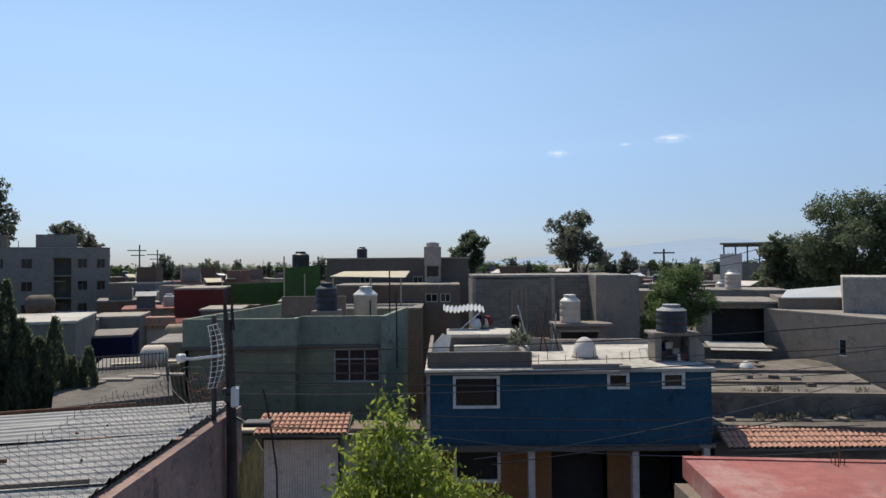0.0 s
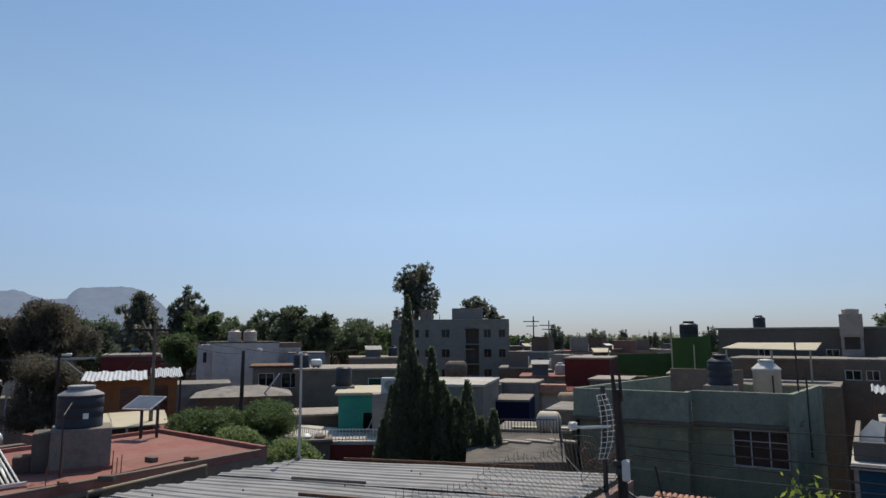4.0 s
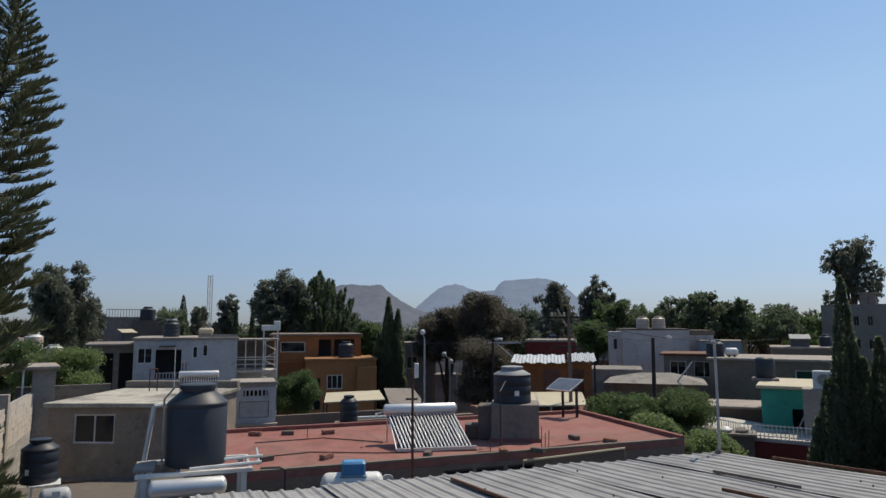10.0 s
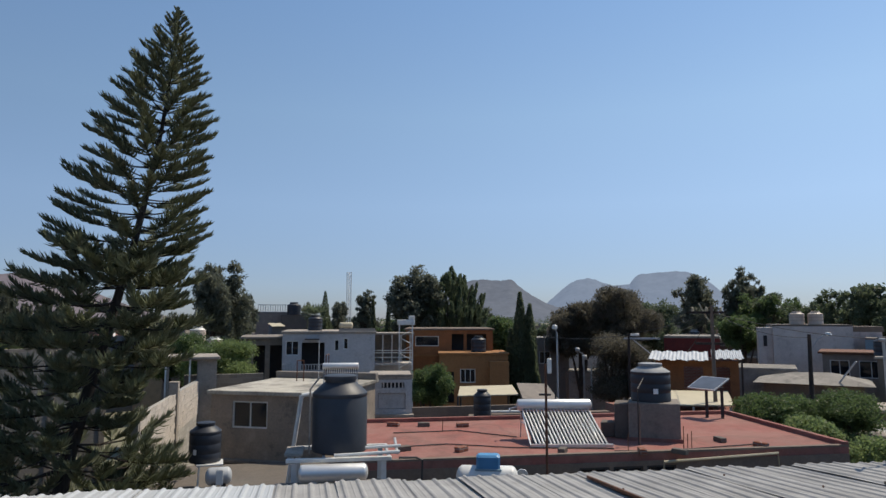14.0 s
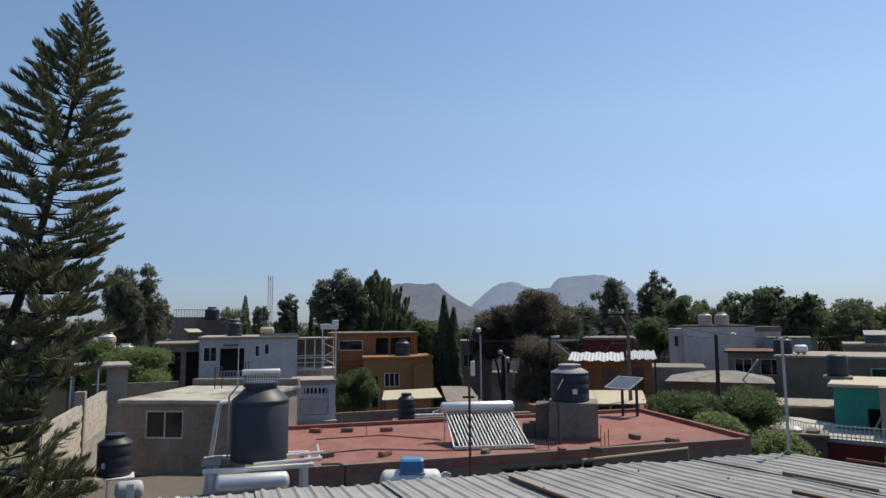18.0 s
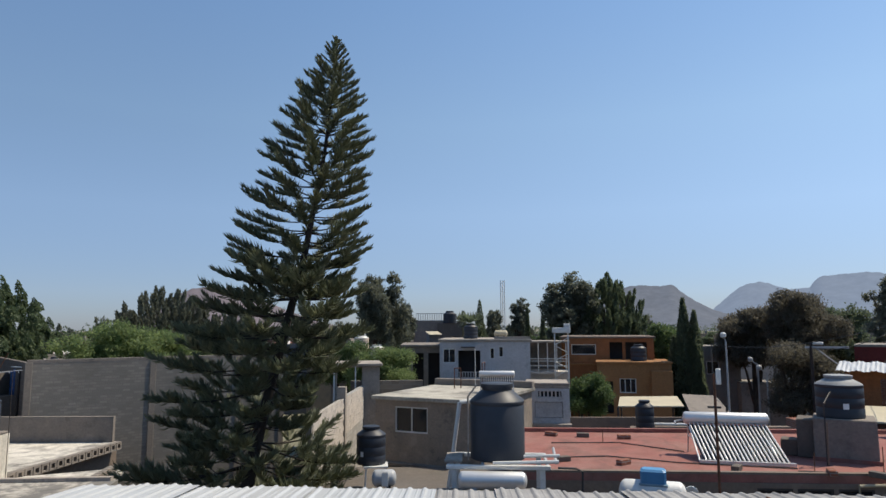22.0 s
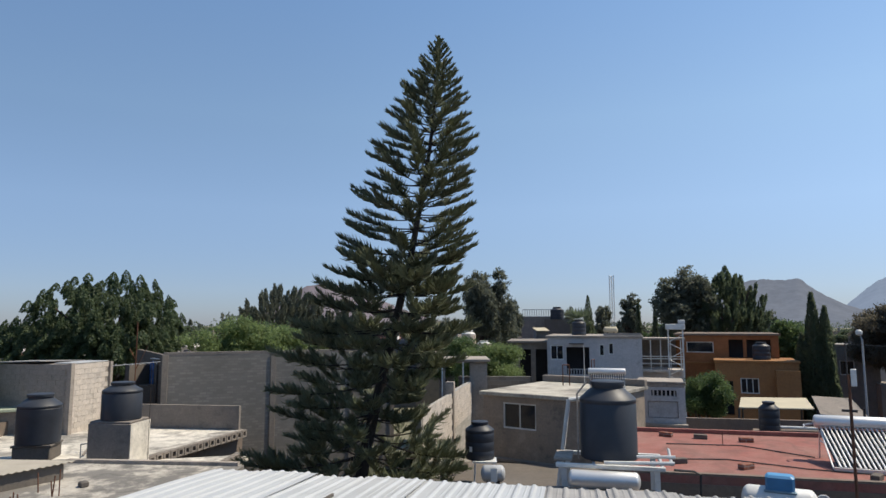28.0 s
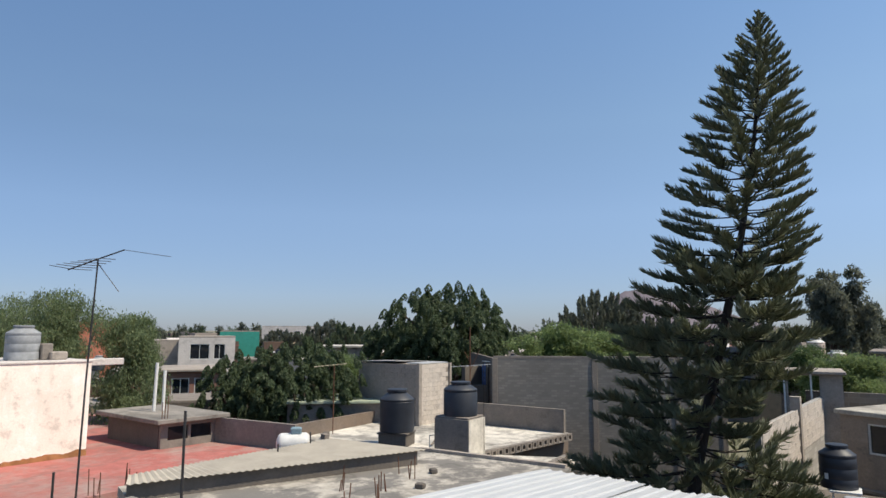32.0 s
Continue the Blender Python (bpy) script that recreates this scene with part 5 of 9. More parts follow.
picket_rail("picket_railing", "grey metal picket railing along the old roof", (-14.0, 24.2), (-10.9, 25.6), 5.62, 0.62, 26)
picket_rail("picket_railing", "grey metal picket railing along the old roof", (-10.8, 25.6), (-8.6, 20.6), 5.62, 0.8, 30)


def lying_tank(x, y, z, rot, r, ln, mat, label, legs=0.5, frame=IRON):
    e = thing("lying_tank", label, "tank", x, y, z, rot)
    prof = [(r * math.sin(a), -ln / 2 - r * 0.55 * math.cos(a)) for a in [i * math.pi / 12 for i in range(1, 7)]]
    prof += [(r * math.cos(a), ln / 2 + r * 0.55 * math.sin(a)) for a in [i * math.pi / 12 for i in range(0, 6)]]
    part("shell", M().lathe(prof, 24, axis="X"), mat, e, smooth=True)
    for sx in (-ln * 0.3, ln * 0.3):
        part("cradle", M().box(sx - 0.05, -r * 0.8, -r - legs, sx + 0.05, r * 0.8, -r * 0.72), frame, e)
    return e


x, y = spot(23.7, 29)
lying_tank(x, y, 5.95, 18, 0.45, 0.58, plaster("limed_tank", (0.58, 0.55, 0.48), amount=0.4), "whitish lime-stained steel tank lying on a dark stand", 0.95)
x, y = spot(22.0, 38)
lying_tank(x, y, 6.05, 40, 0.42, 0.8, plaster("stained_beige_tank", (0.36, 0.30, 0.22), amount=0.5), "brownish lying water tank on a roof", 0.4)
house("small_dark_house", "dark unplastered room behind the old roof", *spot(25.0, 31), 20, 3.4, 3, 5.2, BLOCK_D, holes=[(-0.9, 3.5, 0.6, 5.0)])
house("brown_house", "small brown plastered house beside the green house", *spot(21.8, 33), 12, 2.6, 4, 5.9, CONC_W)
solo("plank", M().box(-1.3, -0.1, 0, 1.3, 0.25, 0.08, 0.01), CREAM, "pale board lying across the dark room", "plank", at=(*spot(24.4, 31.2), 5.36), rot=20)
x, y = spot(32.9, 36)
wr_h = house("white_roof_house", "grey plastered house with a bright whitewashed roof", x, y, 20, 4.7, 6, 6.9, CONC, roof=WHITE_ROOF, over=0.08)
part("wall_lamp", M().box(0.9, -0.3, 4.95, 1.25, 0.0, 5.12, 0.03), WHITE_P, wr_h, "white wall lamp")
house("blue_tarp_house", "low room hung with dark blue tarpaulin", *spot(26.9, 40), 20, 2.2, 4, 5.7, BLUE_T, roof=CONC)
house("grey_low_house", "stained grey low house", *spot(26.6, 46), 15, 3.0, 4, 6.3, CONC, roof=CONC_L)
mt = house("white_maroon_house", "white house with maroon posts and a brown roof edge", *spot(23.6, 48), 15, 5.4, 5, 5.6, WHITE_W, roof=MAROON_W)
for k in range(4):
    part("post", M().box(-2.7 + 1.75 * k, -0.12, 0, -2.5 + 1.75 * k, 0.0, 5.6), MAROON_W, mt)
part("tiled_edge", M().box(-2.8, -0.6, 5.55, 1.2, 0.2, 6.2, 0.05), TILE, mt)
house("maroon_house", "dark maroon windowless house block", *spot(20.4, 53), 12, 3.5, 5, 7.75, MAROON_W, roof=CONC_L, over=0.06)
house("brick_house", "small brick house with a dark window", *spot(18.7, 47), 10, 2.6, 4, 6.5, CONC_W, wins=[(-0.2, 5.2, 0.9, 6.2, 0)], roof=CONC_L, over=0.1)
# green screened sports roof
net = thing("green_screen", "tall bright green netting screen on poles", "screen")
x0, y0 = spot(18.6, 60)
x1, y1 = spot(13.4, 60)
part("net", M().add([(x0, y0, 6.3), (x1, y1, 6.1), (x1, y1, 8.05), (x0, y0, 7.95), (x0, y0 + .1, 6.3), (x1, y1 + .1, 6.1), (x1, y1 + .1, 8.05), (x0, y0 + .1, 7.95)], [(0, 1, 2, 3), (7, 6, 5, 4), (3, 2, 6, 7)]), GREEN_NET, net)
x2, y2 = spot(13.6, 50)
x3, y3 = spot(10.6, 50)
part("net", M().add([(x2, y2, 6.7), (x3, y3, 6.7), (x3, y3, 9.55), (x2, y2, 9.35), (x2, y2 + .1, 6.7), (x3, y3 + .1, 6.7), (x3, y3 + .1, 9.55), (x2, y2 + .1, 9.35)], [(0, 1, 2, 3), (7, 6, 5, 4), (3, 2, 6, 7)]), GREEN_NET, net)
part("net", M().add([(x1, y1, 6.1), (x2, y2, 6.7), (x2, y2, 8.3), (x1, y1, 8.05)], [(0, 1, 2, 3)]), GREEN_NET, net)
for b, d, zt in ((13.6, 49.5, 10.2), (11.9, 49.7, 8.9), (18.6, 59.7, 8.6)):
    px, py = spot(b, d)
    part("pole", M().tube([(px, py, 0), (px, py, zt)], 0.05, 6), CREAM, net)
house("screen_house", "low house under the green screen", *spot(15.5, 61.5), 14, 9, 5, 6.2, CONC, roof=CONC_L)
house("screen_house", "brown house block under the green screen", *spot(11.8, 51), 10, 4.2, 4, 6.7, CONC_W, roof=CONC_L)

# ---- four-storey apartment block ----
def apt_block():
    x, y = spot(32.0, 92)
    w, h = 16.4, 11.75
    wins = []
    for f in range(4):
        zb = 1.2 + 2.72 * f
        for (u, ww) in ((-4.6, 0.55), (-3.2, 0.55), (-0.6, 1.15), (5.2, 1.05), (7.2, 0.95)):
            if f == 0 and u < -3:
                continue
            wins.append((u - ww / 2, zb, u + ww / 2, zb + 1.15, 1))
    e = house("apartment_block", "four-storey blue-grey apartment block with small windows", x, y, 29, w, 9, h, APT_W, wins, roof=CONC, category="apartments", holes=[(2.2, 0.2, 4.0, 10.6)], frame_mat=CONC)
    part("stair_recess", M().box(2.2, 1.0, 0, 4.0, 1.1, 10.7), CONC_D, e)
    for f in range(1, 4):
        part("landing", M().box(2.1, -0.45, 2.72 * f + 0.2, 4.05, 0.95, 2.72 * f + 0.36), APT_W, e)
        part("canopy", M().box(2.0, -0.55, 2.72 * f + 2.3, 3.4, 0.0, 2.72 * f + 2.38), CONC_L if f == 2 else RUST, e)
    part("roof_room", M().box(0.2, 2, h, 4.6, 6, h + 1.75), APT_W, e)
    part("roof_room", M().box(-4.4, 3, h, -2.8, 5, h + 1.5), CONC, e)
    for k in range(6):
        part("roof_rod", M().tube([(-6 + 0.9 * k, 1, h), (-6 + 0.9 * k, 1, h + 0.9)], 0.04, 5), RUST, e)
    part("pent_roof", M().box(-4.6, 2.8, h + 1.5, -2.6, 5.2, h + 1.62), CONC_L, e)


apt_block()
x, y = spot(31.5, 55)
lying_tank(x, y, 6.85, 35, 0.72, 1.1, RUSTY_TANK, "large brownish round-topped tank on a roof", 0.6)
house("tank_house", "low grey house carrying a round tank", x, y, 28, 5, 5, 5.5, CONC)
solo("blue_awning", M().add([(-1.2, -1, 0), (1.2, -1, 0), (1.2, 1, 0.35), (-1.2, 1, 0.40), (-1.2, -1, .06), (1.2, -1, .06), (1.2, 1, .41), (-1.2, 1, .46)], [(3, 2, 1, 0), (4, 5, 6, 7), (0, 1, 5, 4), (1, 2, 6, 5), (2, 3, 7, 6), (3, 0, 4, 7)]), BLUE_T, "dark blue tarpaulin roof sheet", "tarpaulin", at=(*spot(29.3, 46), 6.36), rot=25)
house("tarp_support_house", "grey house below the blue tarpaulin", *spot(29.3, 45.4), 25, 2.6, 3, 6.2, CONC)

# ---- turquoise house, terraces and neighbours ----
x, y = spot(38.1, 33)
tq = house("turquoise_house", "small bright turquoise house with a pale roof slab", x, y, 38, 3.9, 4.5, 6.75, TURQ_W, wins=[(0.2, 5.1, 0.95, 6.0, 1)], holes=[(-0.75, 4.0, -0.15, 5.9)], roof=CREAM, over=0.18, frame_mat=GREY_P)
part("dark_doorway", M().box(-0.75, 0.7, 4.0, -0.15, 0.75, 5.9), INNER_SHADE, tq)
part("pipe", M().tube([(-0.95, -0.08, 4.2), (-0.3, -0.08, 5.6)], 0.04, 6), GREY_P, tq)
part("annex", M().box(1.8, -0.8, 0, 3.2, 1.2, 5.4), TURQ_W, tq)
ac = thing("fan_unit", "white outdoor fan unit with a round grille", "fan unit", *spot(37.2, 32.0), 6.9, 38)
part("case", M().box(-0.4, -0.15, 0, 0.4, 0.2, 0.75, 0.03), WHITE_P, ac)
part("grille", M().lathe([(0.25, 0.0), (0.25, 0.03), (0.05, 0.05)], 18, (0.0, -0.15, 0.38), "Y"), GREY_P, ac)
solo("fan_shelf", M().box(-0.8, -0.4, 0, 0.8, 0.5, 6.9), CONC_L, "pale stub wall carrying a fan unit", "wall", at=(*spot(37.2, 32.0), 0), rot=38)
ter = thing("maroon_terrace", "maroon-walled house with a whitewashed railed terrace", "house")
TP = [(-27.0, 23.0), (-20.85, 22.1), (-18.3, 23.7), (-19.6, 26.0), (-27.0, 26.0)]
part("wall", M().prism(TP, 0, 4.86), MAROON_W, ter)
part("roof", M().prism([(p[0] * 1.004, p[1]) for p in TP], 4.86, 5.0), WHITE_ROOF, ter)
picket_rail("picket_railing", "white metal picket railing on the terrace", (-25.9, 22.95), (-20.9, 22.25), 5.0, 0.55, 34, WHITE_P)
picket_rail("picket_railing", "white metal picket railing on the terrace", (-20.8, 22.25), (-18.5, 23.7), 5.0, 0.55, 18, WHITE_P)
x, y = spot(44.2, 30)
st = thing("roof_shelter", "small dark roof shelter with pale bundles on top", "shelter", x, y, -0.8, 45)
part("wall", M().wall(-1.1, 1.1, 4.8, 5.85, 0, 1.2, [(-0.9, 5.0, -0.1, 5.7)]), CONC_D, st)
part("roof", M().box(-1.2, -0.1, 5.85, 1.2, 1.3, 5.95), CONC, st)
part("plinth", M().box(-1.2, -0.1, 0.8, 1.2, 1.3, 4.8), MAROON_W, st)
for k in range(3):
    part("sack", M().lathe([(0.02, 0), (0.24, 0.03), (0.26, 0.10), (0.15, 0.2), (0.02, 0.22)], 9, (-0.55 + 0.6 * k, 0.4, 5.95)), CONC_L if k != 1 else WHITE_P, st, smooth=True)
x, y = spot(41.1, 36)
cp = thing("column_tank", "square black water tank on a tall concrete column", "water tank", x, y, 0, 40)
part("column", M().box(-0.16, -0.16, 0, 0.16, 0.16, 6.95, 0.02), CONC, cp)
part("platform", M().box(-0.6, -0.6, 6.88, 0.6, 0.6, 7.0, 0.02), CONC, cp)
part("tank_body", M().lathe([(0.43, 7.0), (0.45, 7.05), (0.45, 7.85), (0.38, 7.95), (0.2, 8.0)], 14), TANK_K, cp, smooth=True)
br = house("window_house", "brown-grey house with a pale framed window", *spot(40.2, 44), 38, 7.6, 6, 7.4, CONC_W, wins=[(0.9, 5.9, 1.8, 6.9, 0)], roof=CONC_L, over=0.12)
x, y = spot(49.1, 56)
hw = house("grey_white_house", "tall blank greyish-white house", x, y, 56, 5.2, 7, 9.1, WHITE_W, roof=CONC_D, side=WHITE_W)
part("wing", M().box(2.6, 1.0, 0, 4.6, 6, 8.7), plaster("rosy_grey_wall", (0.50, 0.46, 0.46), amount=0.3), hw)
part("wing_top", M().box(2.6, 1.0, 8.7, 4.7, 6, 9.1), CONC_W, hw)
part("slim_tower", M().box(-3.6, 0.4, 0, -2.6, 2.5, 9.0), WHITE_W, hw)
part("slit_window", M().box(-3.25, 0.33, 7.6, -3.0, 0.398, 8.4), INNER_SHADE, hw)
for k in (-0.62, 0.62):
    tinaco(x + k * math.cos(radians(56)) - 1.0, y + k * math.sin(radians(56)) + 0.4, 9.24, 1.05, 1.0, TANK_B, TANK_B, "beige water tank, one of a pair on a tall house", "pair of beige tanks")
ph = house("porch_house", "low grey house with a glazed porch", *spot(45.9, 50), 46, 4.6, 4, 7.4, CONC, wins=[(-1.9, 5.9, -0.8, 7.0, 1), (-0.3, 5.9, 1.7, 7.0, 2)], roof=RUST, over=0.25)
x, y = spot(49.3, 40)
hp = thing("cement_hip_roof", "low house under a weathered grey hipped roof", "house", x, y, 0, 48)
part("wall", M().box(-2.3, 0, 0, 2.3, 3.5, 6.3), CONC_W, hp)
part("roof", M().add([(-2.8, -0.5, 6.25), (2.8, -0.5, 6.25), (2.8, 4, 6.25), (-2.8, 4, 6.25), (-0.9, 1.6, 6.72), (0.9, 1.6, 6.76)], [(0, 1, 5, 4), (1, 2, 5), (2, 3, 4, 5), (3, 0, 4), (3, 2, 1, 0)]), CONC_ROOF, hp)
solo("leaning_pole", M().tube([(0, 0, 0), (0.9, 0.3, 1.2)], 0.045, 6), GREY_P, "pale pole leaning on the hipped roof", "pole", at=(*spot(47.6, 40), 6.3))
solo("flat_shed", M().box(-3.4, 0, 0, 3.4, 3, 5.4), CONC_W, "low long shed with a pale roof edge", "shed", at=(*spot(46.5, 36.5), 0), rot=46)
solo("flat_shed_roof", M().box(-3.6, -0.2, 5.4, 3.6, 3.2, 5.52, 0.02), CONC_L, "pale flat roof slab of the long shed", "roof", at=(*spot(46.5, 36.5), 0), rot=46)
gp = thing("gable_hall", "far hall with a cream gabled roof", "hall", *spot(45.6, 85), 0, 45)
part("wall", M().box(-5, 0, 0, 5, 8, 8.6), CREAM, gp)
part("roof", M().add([(-5.5, -0.4, 8.6), (5.5, -0.4, 8.6), (5.5, 8.4, 8.6), (-5.5, 8.4, 8.6), (-3.4, 3.5, 10.4), (3.0, 3.5, 10.2)], [(0, 1, 5, 4), (1, 2, 5), (2, 3, 4, 5), (3, 0, 4), (3, 2, 1, 0)]), CREAM, gp)
house("sky_blue_house", "small sky-blue house with a tank", *spot(44.2, 55), 44, 3, 4, 8.2, BLUE_L, roof=CONC)
tinaco(*spot(44.6, 46), 7.5, 1.1, 1.1, TANK_K, TANK_K, "black water tank on a brown-grey roof")
x, y = spot(43.4, 45.5)
lying_tank(x, y, 7.85, 45, 0.26, 0.5, WHITE_P, "small white lying gas tank on a roof", 0.2)

# ---- street poles with lamps ----
bp = thing("lamp_pole", "dark wooden street pole with a lamp arm", "street lamp", *spot(49.4, 34), 0, 45)
part("shaft", M().tube([(0, 0, 0), (0.02, 0, 6), (0.05, 0, 8.94)], 0.13, 9, 0.08), WOOD_POLE, bp, smooth=True)
part("arm", M().tube([(0.05, 0, 8.2), (0.4, 0, 8.75), (0.7, 0, 8.95)], 0.025, 6), GREY_P, bp)
part("lamp_head", M().lathe([(0.02, -0.02), (0.14, 0.02), (0.11, 0.12), (0.02, 0.14)], 12, (0.8, 0, 8.9)), WHITE_P, bp, smooth=True)
up = thing("utility_pole", "grey concrete utility pole with crossarms and insulators", "utility pole", *spot(56.1, 30), 0, 56)
part("shaft", M().tube([(0, 0, 0), (0, 0, 10.2)], 0.11, 10, 0.07), CONC_W, up, smooth=True)
for zz, ln in ((9.9, 0.9), (8.6, 0.7)):
    part("crossarm", M().box(-ln, -0.05, zz - 0.05, ln * 0.6, 0.05, zz + 0.05), WOOD_POLE, up)
for k in range(3):
    part("insulator", M().lathe([(0.05, 0), (0.07, 0.05), (0.04, 0.1), (0.06, 0.14), (0.02, 0.18)], 8, (-0.75 + 0.55 * k, 0, 9.95)), CREAM, up)
part("drop_bar", M().tube([(-0.5, 0, 10.3), (-0.2, 0, 9.7), (0.1, 0, 9.3)], 0.03, 5), CREAM, up)
for b, d, zt, arm in ((68.5, 42, 9.05, 0), (66.3, 48, 7.4, 1), (65.7, 46, 7.0, 1)):
    lp = thing("street_lamp", "slim pale street lamp on a side street", "street lamp", *spot(b, d), 0, b, "street lamps")
    part("pole", M().tube([(0, 0, 0), (0, 0, zt - 0.3)], 0.07, 8, 0.05), GREY_P, lp, smooth=True)
    part("arm", M().tube([(0, 0, zt - 0.3), (-0.1 - 0.25 * arm, 0, zt)], 0.035, 6), GREY_P, lp)
    part("lamp_head", M().lathe([(0.05, 0), (0.16, 0.08), (0.16, 0.25), (0.08, 0.34)], 12, (-0.12 - 0.3 * arm, 0, zt - 0.1)), WHITE_P if not arm else GREY_P, lp, smooth=True)
pw = thing("power_pole", "dark power pole with crossed arms among trees", "utility pole", *spot(62.6, 44), 0, 62)
part("shaft", M().tube([(0, 0, 0), (0, 0, 8.7)], 0.13, 9, 0.08), WOOD_POLE, pw, smooth=True)
part("crossarm", M().box(-0.3, -0.05, 8.35, 1.9, 0.05, 8.47), GREY_P, pw)
part("brace", M().tube([(0.2, 0, 8.4), (1.6, 0, 7.2)], 0.04, 5), GREY_P, pw)
part("lamp_head", M().box(0.1, -0.15, 8.55, 0.65, 0.15, 8.72, 0.04), WHITE_P, pw)
house("side_street_wall", "greyish-white plastered wall along the side street", *spot(67.2, 62), 70, 9, 4, 7.6, WHITE_B, holes=[(0.6, 3.6, 1.2, 5.2)], roof=CONC)
house("side_street_wall", "low pale wall stub on the side street", *spot(66.0, 54), 78, 3, 3, 5.4, CONC_L)
house("grey_lane_house", "grey-blue rendered house at the lane's end", *spot(69.6, 55), 72, 4, 4, 8.0, APT_W, wins=[(-0.4, 6.0, 0.5, 7.0, 1)])

# ---- shed with shiny sheet, cream canopy, solar panel ----
x, y = spot(57.4, 35)
sh2 = thing("orange_shed", "orange-brown shed under shiny crumpled corrugated sheets", "shed", x, y, 0, 57)
part("wall", M().wall(-1.9, 1.9, 0, 7.6, 0, 0.2, [(-0.6, 6.2, 0.3, 7.3), (0.7, 5.6, 1.5, 7.3)]), ORANGE_W, sh2)
part("side_wall", M().box(1.7, 0.2, 0, 1.9, 3, 7.6), ORANGE_W, sh2)
part("back_wall", M().box(-1.9, 2.8, 0, 1.7, 3, 7.6), BRICK_W, sh2)
for a, b, zz in ((-2.2, 0.55, 0.0), (0.7, 2.1, 0.10)):
    vs, nn = [], 60
    for i in range(nn + 1):
        u = a + (b - a) * i / nn
        for k in range(4):
            vs.append((u, -0.9 + 0.85 * k, 7.66 + zz + 0.12 * k / 1.2 + 0.018 * math.sin(i * 1.57) + 0.03 * math.sin(i * 0.45 + k * 2)))
    part("roof_sheet", M().add(vs, [(4 * i + k, 4 * i + 4 + k, 4 * i + 5 + k, 4 * i + k + 1) for i in range(nn) for k in range(3)]), TIN_W, sh2).modifiers.new("thick", "SOLIDIFY").thickness = 0.006
for px in (-2.0, 2.0):
    part("post", M().tube([(px, -0.8, 0), (px, -0.8, 7.6)], 0.05, 6), WOOD_POLE, sh2)
house("brick_house", "red-brown brick house behind the shiny shed", *spot(57.7, 46), 57, 3.4, 5, 8.4, MAROON_W)
house("grey_yard_house", "low grey block house beside the orange shed", *spot(53.2, 44), 52, 4.6, 4, 6.6, CONC)
cc = thing("cream_canopy", "cream canvas canopy sloping over a yard", "canopy")
part("canvas", M().add([(-24.7, 14.1, 6.14), (-23.9, 16.9, 6.14), (-27.6, 19.2, 6.26), (-28.6, 16.4, 6.26), (-24.7, 14.1, 6.19), (-23.9, 16.9, 6.19), (-27.6, 19.2, 6.31), (-28.6, 16.4, 6.31)], [(3, 2, 1, 0), (4, 5, 6, 7), (0, 1, 5, 4), (1, 2, 6, 5), (2, 3, 7, 6), (3, 0, 4, 7)]), CREAM, cc)
for p in ((-24.7, 14.2), (-24.0, 16.8), (-27.5, 19.0), (-28.4, 16.5), (-24.4, 15.4)):
    part("post", M().tube([(*p, 0), (*p, 6.1)], 0.05, 6), GREY_P, cc)
solo("yard_room", M().box(-29.5, 14.0, 0, -26.0, 19.5, 5.7), BRICK_W, "brick room under the cream canopy", "house")
for k in range(5):
    solo("hanging_cloth", M().box(-0.16, -0.015, 0, 0.16, 0.015, 0.75, 0.01), (BLUE_T, BLUE_L, WHITE_P, BLUE_T, GREY_P)[k], "washing hung under the canopy", "cloth", "washing line", at=(-24.1 - 0.05 * k, 16.6 + 0.27 * k, 5.1), rot=100)
pv = thing("solar_array", "framed solar panel tilted on two steel posts", "solar panel", *spot(56.8, 25.2), 0, 56)
def tilt_panel(m, w, d, z, th):
    """A flat rectangle leaning towards local -y."""
    c, sn = math.cos(radians(24)), math.sin(radians(24))
    lo = [(-w, -d * c, z - d * sn), (w, -d * c, z - d * sn), (w, d * c, z + d * sn), (-w, d * c, z + d * sn)]
    return m.add(lo + [(x, y - sn * th, q + c * th) for x, y, q in lo], [(3, 2, 1, 0), (4, 5, 6, 7), (0, 1, 5, 4), (1, 2, 6, 5), (2, 3, 7, 6), (3, 0, 4, 7)])
pf = part("panel_frame", tilt_panel(M(), 0.56, 0.44, 7.36, 0.04), STEEL, pv)
pc = part("cell_sheet", tilt_panel(M(), 0.52, 0.40, 7.365, 0.045), PANEL, pv)
for o_ in (pf, pc):
    o_.matrix_local = pose(0.1, 0, 0, 0, 0, -38)
for px in (0.02, 0.52):
    part("post", M().box(px - 0.05, -0.05, 5.5, px + 0.05, 0.05, 7.25), IRON, pv)
solo("panel_plinth", M().box(-1.0, -0.5, 0, 1.2, 0.5, 5.5), CONC_W, "brown concrete plinth below the solar panel", "plinth", at=(*spot(55.9, 25.2), 0), rot=56)

